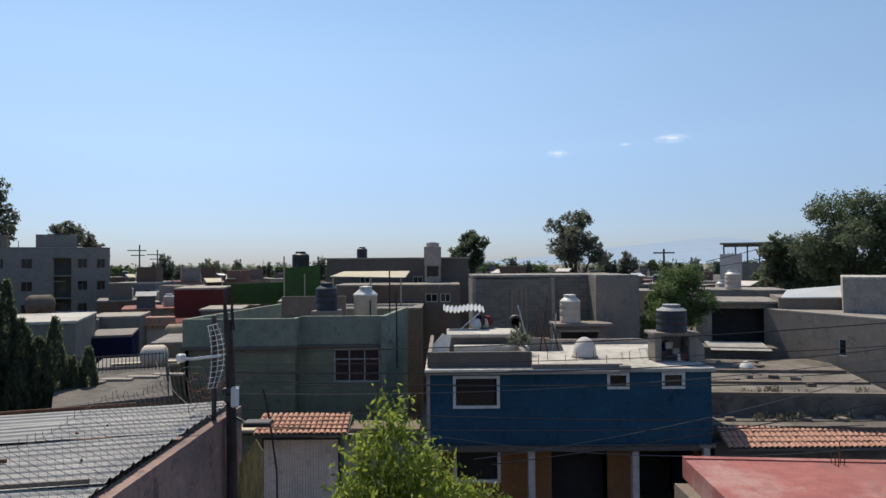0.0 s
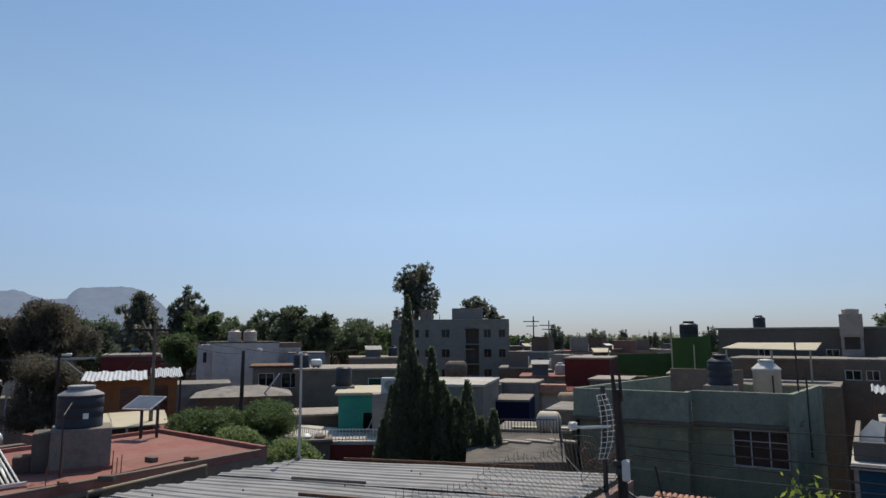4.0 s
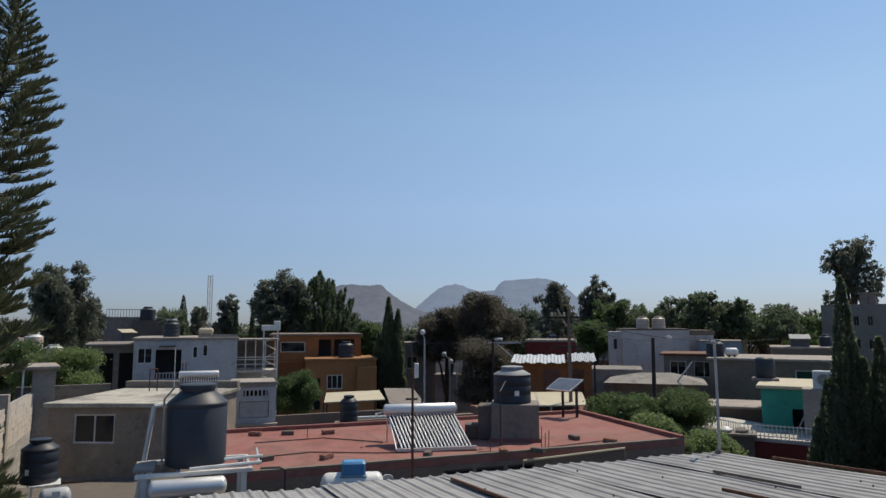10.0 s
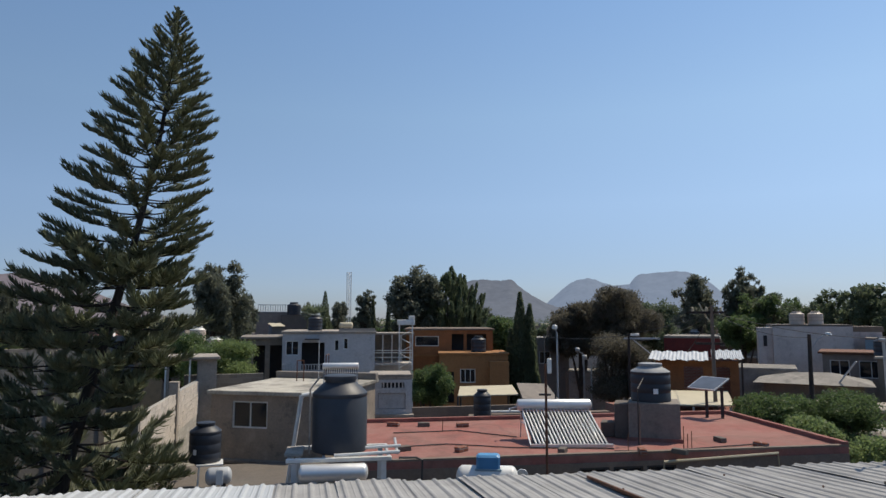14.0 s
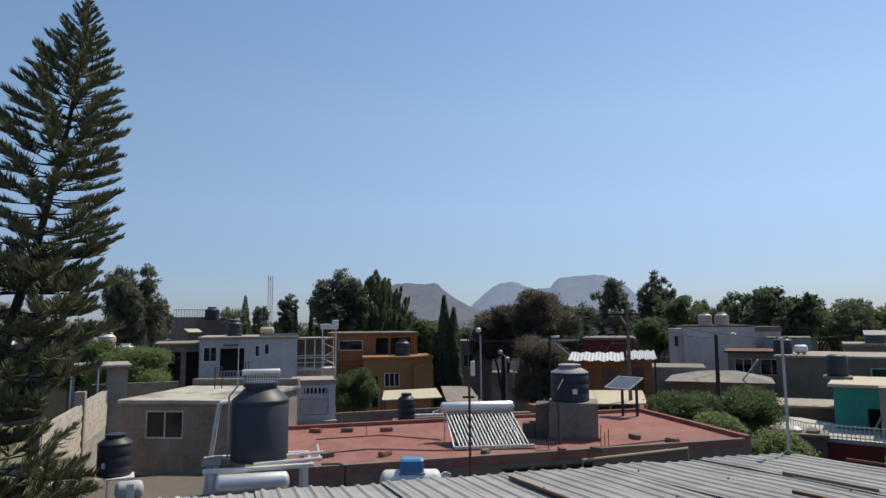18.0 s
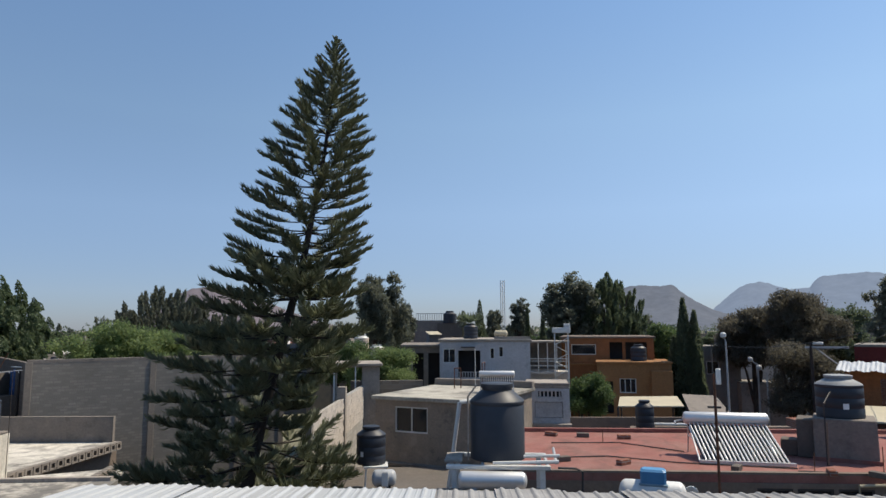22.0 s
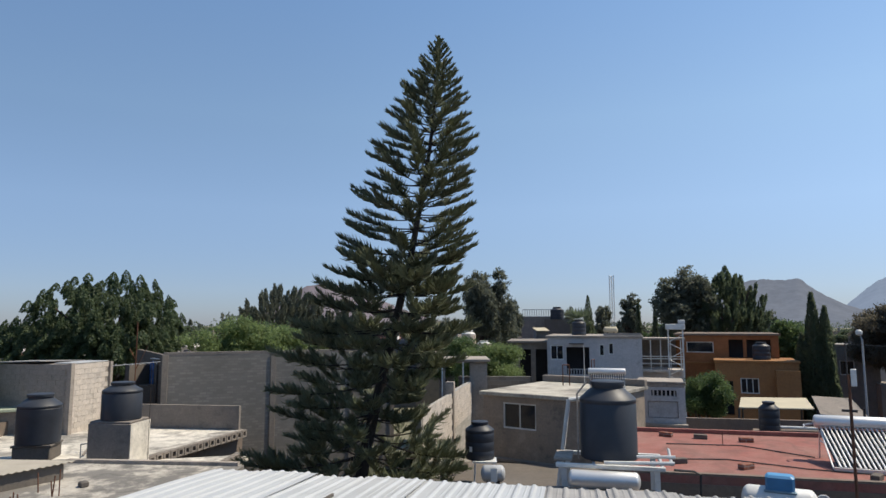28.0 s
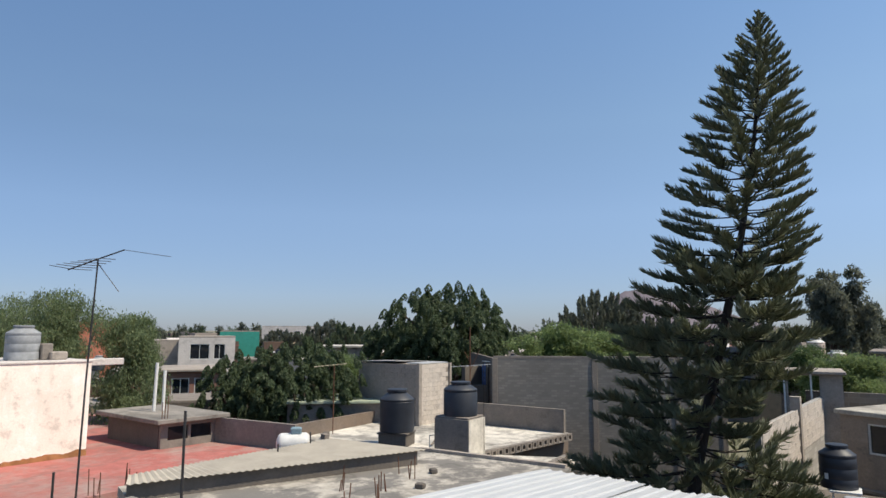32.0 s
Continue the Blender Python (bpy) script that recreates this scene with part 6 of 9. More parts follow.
# ---- red roof house ----
rh = thing("red_flat_house", "two-storey house with a brick-red coated flat roof", "house")
RP = [(-15.55, 14.4), (-21.85, 15.1), (-22.40, 1.5), (-16.15, 1.4)]
part("roof", M().prism(RP, 6.02, 6.2), RED_ROOF, rh, "brick-red coated roof")
fx = lambda y: -16.15 + (y - 1.4) * (0.6 / 13.0)
for a, b, mat, hh in ((RP[0], RP[1], RED_ROOF, 0.13), (RP[1], RP[2], RED_ROOF, 0.12), (RP[3], RP[0], CONC_W, 0.05)):
    dx, dy = b[0] - a[0], b[1] - a[1]
    L = math.hypot(dx, dy)
    nx, ny = -dy / L * 0.16, dx / L * 0.16
    part("roof_edge", M().prism([a, b, (b[0] + nx, b[1] + ny), (a[0] + nx, a[1] + ny)], 6.2, 6.2 + hh), mat, rh)
ang = math.degrees(math.atan2(13.0, 0.6))
fw = part("front_wall", M().wall(0, 13.0, 0, 6.02, 0, 0.2, [(5.4 + 0.9 * k, 4.9, 6.2 + 0.9 * k, 5.9) for k in range(3)]), CONC_W, rh, "brown plastered front wall")
fw.matrix_local = pose(-16.13, 1.4, 0, 0, 0, ang)
for k in range(3):
    u = 5.4 + 0.9 * k
    wob = part("window", M().wall(u, u + 0.8, 4.9, 5.9, 0.02, 0.08, [(u + 0.05, 4.95, u + 0.75, 5.85)]), IRON, rh)
    wob.matrix_local = pose(-16.13, 1.4, 0, 0, 0, ang)
    part("pane", M().box(u + 0.05, 0.045, 4.95, u + 0.75, 0.05, 5.85), GLASS, wob)
    part("room_lining", M().box(u, 0.4, 4.9, u + 0.8, 0.42, 5.9), INNER_SHADE, wob)
part("side_wall", M().prism([(-15.8, 14.1), (-15.8, 14.3), (-21.75, 15.0), (-21.75, 14.8)], 0, 6.02), CONC_W, rh)
part("side_wall", M().prism([(-16.4, 1.5), (-16.4, 1.7), (-22.2, 1.8), (-22.2, 1.6)], 0, 6.02), CONC_W, rh)
part("back_wall", M().prism([(-22.2, 1.8), (-22.0, 1.8), (-21.5, 14.7), (-21.7, 14.7)], 0, 6.02), CONC_W, rh)
part("pipe", M().tube([(fx(9.0) + 0.12, 9.0, 5.5), (fx(9.0) + 0.12, 9.0, 6.0), (fx(12.2) + 0.12, 12.2, 6.12), (fx(12.25) + 0.12, 12.25, 5.4)], 0.035, 6), CREAM, rh, "cream pipe along the wall")
for k, (b, d) in enumerate(((82.5, 21.6), (79.9, 21.5), (76.6, 21.4), (81.6, 17.6), (76.7, 17.5), (68.2, 17.6), (61.8, 18.0), (55.9, 20.4), (53.0, 20.0), (58.9, 18.2))):
    x, y = spot(b, d)
    solo("roof_brick", M().box(-0.19, -0.09, 0, 0.19, 0.09, 0.13, 0.012), (BRICK_W, CONC_D)[k % 2], "loose brick holding a cable on the red roof", "brick", "bricks on the red roof", at=(x, y, 6.2), rot=60 + 17 * k)
for k, (b, d) in enumerate(((78.3, 20.6), (62.9, 18.0), (58.6, 19.0), (58.3, 19.1), (58.0, 18.9))):
    x, y = spot(b, d)
    solo("rebar", M().tube([(0, 0, 0), (0.02, 0, 0.4 + 0.1 * (k % 3))], 0.012, 5), RUST, "rusty rod stub on the red roof", "rebar", "rods on the red roof", at=(x, y, 6.18))
for pts in ([spot(82.0, 18.0), spot(78, 18.4), spot(72.5, 18.0), spot(64, 18.3)], [spot(82.5, 20.2), spot(77, 20.6), spot(72, 19.6)], [spot(64.0, 18.0), spot(60, 18.4), spot(53, 20.4)]):
    bars_plan("roof_hose", [(*p, 6.225) for p in pts], 0.016, CABLE, "thin black hose lying on the red roof", "hose", "hoses on the red roof")
# solar water heater
sw = thing("solar_water_heater", "solar water heater with glass tubes and a steel tank", "water heater", -17.78, 7.10, 6.2, 79)
W = 1.0
for i in range(20):
    u = -W + 2 * W * (i + 0.5) / 20
    part("glass_tube", M().tube([(u + 0.10, -0.86, 0.10), (u - 0.10, 0.50, 0.84)], 0.021, 8), STEEL, sw, smooth=True)
part("reflector", M().add([(-W + .1, -0.86, 0.05), (W + .1, -0.86, 0.05), (W - .1, 0.50, 0.78), (-W - .1, 0.50, 0.78)], [(0, 1, 2, 3)]), TUBE_G, sw)
part("tank", M().lathe([(0.03, -W - 0.2), (0.14, -W - 0.17), (0.165, -W - 0.12), (0.165, W - 0.1), (0.14, W - 0.05), (0.03, W)], 24, (0, 0.58, 0.94), "X"), STEEL, sw, smooth=True)
part("foot_rail", M().box(-W, -0.93, 0.02, W + 0.2, -0.85, 0.10), STEEL, sw)
for u in (-W - 0.05, W - 0.2):
    part("leg", M().tube([(u, 0.62, 0.85), (u - 0.02, 0.74, 0.0)], 0.022, 6), STEEL, sw)
    part("leg", M().tube([(u, 0.42, 0.74), (u + 0.05, -0.86, 0.06)], 0.02, 6), STEEL, sw)
    part("brace", M().tube([(u, 0.66, 0.45), (u, 0.0, 0.50)], 0.014, 5), STEEL, sw)
part("feed_pipe", M().tube([(-W - 0.2, 0.56, 0.88), (-W - 0.42, 0.5, 0.84), (-W - 0.42, 0.25, 0.82)], 0.025, 6), GREY_P, sw)
# tank on block
rb = thing("tank_plinth", "grey rendered block plinth under the roof tank", "plinth", -17.75, 9.75, 6.2, 61)
part("plinth", M().box(-0.55, -0.5, 0, 0.85, 0.75, 1.06, 0.02), CONC, rb)
part("plinth_side", M().box(-0.95, -0.2, 0, -0.55, 0.7, 0.98, 0.02), CONC_D, rb)
part("low_block", M().box(-1.35, -0.1, 0, -0.95, 0.4, 0.42, 0.02), CONC_D, rb)
part("skirt", M().box(-0.6, -0.55, 0, 0.9, -0.5, 0.10), RED_ROOF, rb)
tinaco(-17.85, 9.9, 7.26, 1.12, 1.08, TANK_K, TANK_T, "black water tank with a dusty top on a block plinth", tag=75)
bars_plan("plinth_pipe", [(-16.95, 9.0, 6.2), (-16.95, 9.0, 7.7), (-17.25, 9.35, 7.95)], 0.02, IRON, "thin iron pipe beside the roof tank", "pipe")
bars_plan("plinth_pipe", [(-16.9, 9.0, 6.2), (-16.85, 9.0, 7.25)], 0.022, CONC_W, "thin iron pipe beside the roof tank", "pipe")
mast = thing("iron_mast", "rust-red iron mast with a small white box on top", "mast", *spot(69.5, 13.6), 0, 69)
part("shaft", M().tube([(0, 0, 5.0), (0, 0, 8.72)], 0.026, 7), RUST, mast)
part("top_rod", M().tube([(-0.02, 0, 8.7), (-0.02, 0, 9.3)], 0.012, 5), IRON, mast)
part("box", M().box(0.03, -0.04, 8.52, 0.12, 0.04, 8.82, 0.012), WHITE_P, mast)
part("bracket", M().box(-0.14, -0.02, 8.08, 0.10, 0.02, 8.12), IRON, mast)
part("foot", M().box(-0.1, -0.1, 0, 0.1, 0.1, 5.0), CONC, mast)

# ---- yard between: gas tank, big tinaco on a steel stand ----
pr = thing("yard_roof", "low flat roof of the yard room between the houses", "roof")
part("slab", M().prism([(-22.3, -3.6), (-16.0, -4.6), (-15.4, 2.0), (-22.3, 1.9)], 4.9, 5.05), CONC_D, pr)
part("wall", M().prism([(-22.2, -3.5), (-16.1, -4.5), (-15.5, 1.9), (-22.2, 1.8)], 0, 4.9), CONC_D, pr)
part("low_wall", M().prism([(-16.0, -4.6), (-15.85, -4.6), (-15.2, 2.0), (-15.4, 2.0)], 5.05, 5.75), CONC_D, pr)
solo("gas_shelf", M().box(-14.3, 2.4, 0, -12.9, 5.2, 5.98), CONC, "concrete shelf carrying the gas tank", "shelf")
ga = lying_tank(-13.55, 3.75, 6.32, 74, 0.27, 1.0, WHITE_P, "white lying gas tank with a blue valve cover", 0.07, WHITE_P)
part("valve_cover", M().box(-0.22, -0.17, 0.2, 0.27, 0.17, 0.5, 0.04), BLUE_C, ga, "dusty blue valve cover")
part("cover_rim", M().box(-0.25, -0.2, 0.19, 0.3, 0.2, 0.24, 0.02), BLUE_L, ga)
part("ring", M().lathe([(0.09, -0.02), (0.13, -0.02), (0.13, 0.02), (0.09, 0.02), (0.09, -0.02)], 14, (0.72, 0, 0.08), "Y"), WHITE_P, ga)
ts = thing("steel_tank_stand", "white steel table carrying the big water tank", "stand", -13.7, 0.72, 0, 87)
for lx in (-0.85, 0.85):
    for ly in (-0.6, 0.6):
        part("leg", M().box(lx - 0.05, ly - 0.05, 0.0, lx + 0.05, ly + 0.05, 6.90), WHITE_P, ts)
for ly in (-0.66, 0.62):
    part("top_rail", M().box(-1.0, ly - 0.04, 6.90, 1.0, ly + 0.04, 6.98, 0.01), WHITE_P, ts)
for lx in (-0.96, -0.3, 0.3, 0.96):
    part("cross_rail", M().box(lx - 0.03, -0.62, 6.91, lx + 0.03, 0.58, 6.97, 0.01), GREY_P, ts)
part("rail", M().tube([(-0.1, -0.75, 7.03), (1.15, -0.75, 7.07)], 0.035, 7), WHITE_P, ts)
part("rail", M().tube([(0.5, -0.4, 7.10), (1.2, -0.4, 7.12)], 0.03, 7), WHITE_P, ts)
part("rail", M().tube([(1.1, -0.75, 7.05), (1.15, 0.5, 7.10)], 0.03, 7), GREY_P, ts)
part("hose", M().tube([(1.15, -0.6, 6.93), (1.5, -0.5, 6.9), (1.62, -0.5, 6.85), (1.6, -0.5, 6.2)], 0.022, 6), CABLE, ts)
part("plank", M().box(-1.05, -0.5, 6.98, -0.7, 0.3, 7.04, 0.01), CONC_L, ts)
bt = tinaco(-13.75, 0.72, 6.98, 1.10, 1.50, TANK_G, TANK_G, "tall grey-black water tank on a steel stand", ribs=False, seg=36)
part("seam_band", M().lathe([(0.546, 1.10), (0.550, 1.11), (0.550, 1.14), (0.546, 1.15)], 36), TANK_G, bt)
part("overflow_pipe", M().tube([(0.25, -0.60, 0.0), (0.25, -0.60, 1.25), (0.22, -0.4, 1.5)], 0.018, 6), CONC_L, bt)
ly = lying_tank(-12.75, 0.56, 6.76, 87, 0.165, 1.12, STEEL, "shiny steel lying solar tank below the stand", 0.05, GREY_P)
solo("tank_bench", M().box(-13.1, -0.5, 0, -12.45, 1.5, 6.54), CONC, "concrete bench under the steel tank", "bench")
pp = thing("white_downpipe", "white plastic pipe bent over to the water tank", "pipe")
a1, a2, a3 = spot(91.2, 14.3), spot(90.2, 14.3), spot(88.4, 14.4)
part("pipe", M().tube([(*a1, 5.0), (a1[0], a1[1], 6.2), (*a2, 8.02)], 0.045, 8), WHITE_P, pp, smooth=True)
part("elbow", M().tube([(*a2, 8.02), (*a3, 8.08)], 0.045, 8), WHITE_P, pp, smooth=True)

# ---- grey house with the sliding window ----
gy = house("grey_window_house", "grey rendered house with a dark sliding window", -23.35, -1.25, 65, 4.15, 5.2, 7.05, plaster("coarse_grey_render", (0.29, 0.255, 0.215), amount=0.5), wins=[(-1.26, 5.94, 0.06, 6.84, 1)], roof=roof_mat("limewashed_roof", (0.46, 0.43, 0.37), (0.20, 0.185, 0.165), lo=0.46, hi=0.60, scale=0.6), over=0.12)
part("dark_band", M().box(-2.1, -0.25, 0, 2.1, -0.02, 4.85), CONC_D, gy)
part("shelf", M().box(-2.1, -0.3, 4.85, 2.1, 0.0, 4.93), CONC, gy)
part("lower_window", M().wall(-1.0, 0.6, 4.3, 4.75, -0.30, -0.26, [(-0.95, 4.35, 0.55, 4.7)]), WHITE_P, gy)
part("roof_edge", M().box(-2.2, 4.9, 7.19, 2.2, 5.2, 7.45, 0.02), CONC, gy)
sm = tinaco(*spot(97.7, 19.6), 5.75, 0.84, 1.05, TANK_K, TANK_K, "small black water tank with pale labels", tag=60)
stl = thing("stool_stand", "white metal stool under the small tank", "stand", *spot(97.3, 19.4), 5.05, 97)
for lx, ly in ((-0.3, -0.3), (0.3, -0.3), (-0.3, 0.3), (0.3, 0.3)):
    part("leg", M().tube([(lx, ly, 0), (lx * 0.9, ly * 0.9, 0.68)], 0.025, 6), WHITE_P, stl)
part("seat", M().box(-0.34, -0.34, 0.66, 0.34, 0.34, 0.70), WHITE_P, stl)
bo = lying_tank(*spot(96.6, 16.6), 5.98, 97, 0.20, 0.38, GREY_P, "grey lying boiler drum with a white label", 0.06)
part("label_patch", M().box(-0.06, -0.215, -0.16, 0.10, -0.19, 0.17, 0.01), WHITE_P, bo)
rt = thing("roof_rail", "rusty bent pipe rails standing on the grey house roof", "railing", *spot(89.3, 27.2), 7.19, 89)
for lx in (-0.62, -0.36, 0.5):
    part("rail_post", M().tube([(lx, -0.3, 0), (lx, -0.3, 0.80 + 0.2 * (lx > 0))], 0.024, 6), RUST, rt)
part("rail", M().tube([(-0.62, -0.3, 0.80), (-0.36, -0.3, 0.80)], 0.022, 6), RUST, rt)
part("rail", M().tube([(0.5, -0.3, 1.0), (0.62, 0.4, 1.0), (0.62, 0.4, 0)], 0.022, 6), RUST, rt)
part("tall_rod", M().tube([(0.22, -0.3, 0), (0.22, -0.3, 1.55)], 0.016, 6), WHITE_P, rt)
sh3 = thing("small_solar_heater", "small solar heater with a silver tank on a flat roof", "water heater", *spot(87.0, 25.2), 7.19, 87)
part("tank", M().lathe([(0.05, -0.68), (0.12, -0.66), (0.13, -0.62), (0.13, 0.62), (0.12, 0.66), (0.05, 0.68)], 18, (0, 0.2, 0.66), "X"), STEEL, sh3, smooth=True)
for i in range(16):
    u = -0.6 + 1.2 * i / 15
    part("glass_tube", M().tube([(u, -0.5, 0.22), (u, 0.15, 0.6)], 0.022, 6), TUBE_G, sh3, smooth=True)
for u in (-0.6, 0.6):
    part("leg", M().tube([(u, 0.2, 0.55), (u, 0.3, 0)], 0.02, 5), STEEL, sh3)
    part("leg", M().tube([(u, -0.5, 0.25), (u, -0.5, 0)], 0.02, 5), STEEL, sh3)

# ---- white house, orange house, stair tower ----
x, y = spot(88.0, 42)
wh = house("white_house", "bluish-white two-storey house with a shaded balcony opening", x, y, 88, 5.7, 7, 8.75, WHITE_B, wins=[(-2.65, 7.4, -1.85, 8.3, 1, CURTAIN), (0.32, 7.65, 0.62, 8.35, 0), (0.88, 7.75, 1.18, 8.45, 0)], holes=[(-1.68, 6.5, -0.28, 8.18)], roof=CONC_L, over=0.1)
part("dark_balcony", M().box(-1.9, 1.0, 6.2, 0.0, 1.1, 8.4), INNER_SHADE, wh)
part("balcony_slab", M().box(-2.8, -0.7, 6.15, 0.6, 0, 6.28), WHITE_W, wh)
part("balcony_rail", M().wall(-2.8, 0.6, 6.28, 6.9, -0.7, -0.66, [(-2.72 + 0.17 * k, 6.32, -2.6 + 0.17 * k, 6.86) for k in range(19)]), GREY_P, wh)
part("lamp_shade", M().box(-1.5, -0.3, 8.36, -0.6, 0.0, 8.42), IRON, wh)
part("roof_kerb", M().box(0.6, 0, 8.89, 2.85, 0.15, 9.05), CONC_L, wh)
tinaco(*spot(89.2, 44), 8.89, 0.92, 1.0, TANK_K, TANK_K, "black water tank on the white house roof")
x, y = spot(86.6, 46)
lying_tank(x, y, 9.2, 88, 0.22, 0.7, CREAM, "small cream lying tank on the white house roof", 0.1)
house("shaded_house", "dark open-fronted house beside the white one", *spot(93.0, 43), 93, 2.8, 6, 8.4, CONC, holes=[(-0.9, 5.6, -0.2, 8.0), (0.1, 5.6, 1.1, 8.0)], roof=CONC, over=0.3)
# added sheet, its near-black paints the shade behind the open front
solo("dark_room", M().box(-1.2, 1.0, 5.4, 1.2, 1.1, 8.2), INNER_SHADE, "near-black sheet for the shade behind an open front", "room", at=(*spot(93.0, 43), 0), rot=93)
wg = thing("white_gallery", "white stair gallery with railings between the houses", "gallery", *spot(82.7, 44), 0, 83)
part("lower_wall", M().wall(-1.2, 1.4, 0, 6.6, 0.6, 0.8, [(-0.4, 4.6, 0.9, 6.1)]), WHITE_W, wg)
part("floor_slab", M().box(-1.2, 0, 6.6, 1.4, 3, 6.75), WHITE_W, wg)
part("back_wall", M().box(-1.2, 2.8, 0, 1.4, 3, 8.7), CONC, wg)
part("roof", M().box(-1.2, -0.05, 8.6, 1.5, 3.1, 8.72), CONC_L, wg)
for k in range(5):
    part("mullion", M().box(-1.2 + 0.6 * k, 0.0, 6.75, -1.14 + 0.6 * k, 0.06, 8.6), WHITE_P, wg)
for zz in (7.1, 7.4, 7.55):
    part("rail", M().box(-1.2, -0.02, zz, 1.4, 0.03, zz + 0.05), WHITE_P, wg)
tw = thing("steel_stair_tower", "white steel lattice tower with a tank box", "tower", *spot(81.5, 43), 0, 82)
for lx in (-0.4, 0.45):
    for ly in (0, 0.8):
        part("leg", M().box(lx - 0.04, ly - 0.04, 0, lx + 0.04, ly + 0.04, 9.25), WHITE_P, tw)
for k in range(8):
    z0 = 5.0 + 0.5 * k
    part("brace", M().tube([(-0.4, 0, z0), (0.45, 0, z0 + 0.45)] if k % 2 else [(0.45, 0, z0), (-0.4, 0, z0 + 0.45)], 0.022, 5), WHITE_P, tw)
part("tank_box", M().box(-0.55, -0.1, 9.25, 0.6, 0.9, 9.6, 0.03), WHITE_P, tw)
part("tank_box", M().box(0.2, -0.05, 9.6, 0.6, 0.5, 9.85, 0.03), WHITE_P, tw)
x, y = spot(77.7, 46.5)
oh = house("orange_house", "orange two-storey house with dark windows and a sloping roof edge", x, y, 79, 6.1, 7, 8.85, ORANGE_W, wins=[(-2.4, 7.75, -0.75, 8.45, 0)], holes=[(0.15, 7.3, 1.0, 8.6), (1.2, 7.3, 2.6, 8.6)], roof=CONC_W, over=0.12)
part("dark_doorway", M().box(0.1, 0.8, 7.2, 2.7, 0.9, 8.7), INNER_SHADE, oh)
part("mid_ledge", M().box(-3.1, -0.12, 7.05, 3.1, 0.0, 7.15), OCHRE_W, oh)
tinaco(*spot(75.2, 44.8), 7.45, 1.0, 1.05, TANK_K, TANK_K, "dark water tank on the orange house terrace")
x, y = spot(75.6, 43.6)
o2 = house("ochre_wing", "ochre lower wing of the orange house with a paned window", x, y, 79, 4.5, 4, 7.3, OCHRE_W, wins=[(-0.9, 5.5, 0.1, 6.4, 2)], holes=[(-2.0, 4.2, -1.3, 6.2)], roof=OCHRE_W, over=0.08)
part("dark_doorway", M().box(-2.05, 0.6, 4.2, -1.25, 0.7, 6.3), INNER_SHADE, o2)
part("pier", M().box(1.0, -0.5, 0, 2.25, 0, 6.9), OCHRE_W, o2)
x, y = spot(82.8, 28)
ws = house("bluish_utility_house", "small bluish-white utility house with a fretted top", x, y, 83, 1.85, 3, 7.1, WHITE_B, holes=[(-0.35, 6.75, 0.6, 6.98), (-0.5, 5.9, 0.65, 6.55)], roof=CONC_L)
part("shadow_gap", M().box(-0.5, 0.25, 5.8, 0.7, 0.3, 7.0), INNER_SHADE, ws)
part("panel", M().box(-0.48, 0.06, 5.92, 0.63, 0.12, 6.53), WHITE_B, ws)
for k in range(6):
    part("baluster", M().box(-0.30 + 0.16 * k, 0.05, 6.75, -0.24 + 0.16 * k, 0.12, 6.98), WHITE_W, ws)
part("lower_step", M().box(-0.95, -0.3, 0, 0.95, 0.0, 5.6), CONC, ws)
part("ledge", M().box(-0.98, -0.35, 5.6, 0.98, 0.0, 5.7), CONC_L, ws)
part("crest", M().box(-0.96, -0.04, 7.24, 0.96, 0.12, 7.32, 0.01), CONC_L, ws)
bw_ = solo("brown_yard_wall", M().box(-31.2, 2.6, 0, -31.0, 12.0, 5.5), CONC_W, "brown plastered yard wall behind the red roof", "wall")
solo("brown_yard_wall", M().box(-28.6, 3.8, 0, -28.4, 7.2, 5.2), MAROON_W, "dark brown yard wall behind the red roof", "wall")
ca = thing("cream_sheet_canopy", "cream sheet canopy behind the red roof", "canopy")
part("sheet", M().add([(-32.0, 7.4, 5.84), (-32.0, 10.5, 5.84), (-35.2, 11.2, 5.98), (-35.0, 8.2, 5.98), (-32.0, 7.4, 5.89), (-32.0, 10.5, 5.89), (-35.2, 11.2, 6.03), (-35.0, 8.2, 6.03)], [(3, 2, 1, 0), (4, 5, 6, 7), (0, 1, 5, 4), (1, 2, 6, 5), (2, 3, 7, 6), (3, 0, 4, 7)][::1]), CREAM, ca)
part("sheet", M().add([(-32.2, 10.8, 5.6), (-32.2, 12.8, 5.4), (-35.2, 13.2, 6.0), (-35.0, 11.4, 6.1), (-32.2, 10.8, 5.65), (-32.2, 12.8, 5.45), (-35.2, 13.2, 6.05), (-35.0, 11.4, 6.15)], [(3, 2, 1, 0), (4, 5, 6, 7), (0, 1, 5, 4), (1, 2, 6, 5), (2, 3, 7, 6), (3, 0, 4, 7)]), CONC, ca)
for p in ((-31.6, 7.3), (-31.6, 10.5), (-35.3, 11.0), (-35.2, 8.3), (-32.3, 12.6), (-35.0, 13.0)):
    part("post", M().tube([(*p, 0), (*p, 5.9)], 0.05, 6), IRON, ca)
tinaco(*spot(74.9, 29), 5.45, 0.75, 1.15, TANK_K, TANK_K, "black water tank behind the red roof")
solo("tank_pier", M().box(-0.6, -0.6, 0, 0.6, 0.6, 5.45), CONC_W, "brown pier under a water tank", "pier", at=(*spot(74.9, 29), 0), rot=75)
solo("white_pipe", M().tube([(-28.2, 7.9, 5.6), (-28.0, 9.4, 5.6)], 0.06, 8), WHITE_P, "white plastic pipe lying on a wall", "pipe", smooth=True)
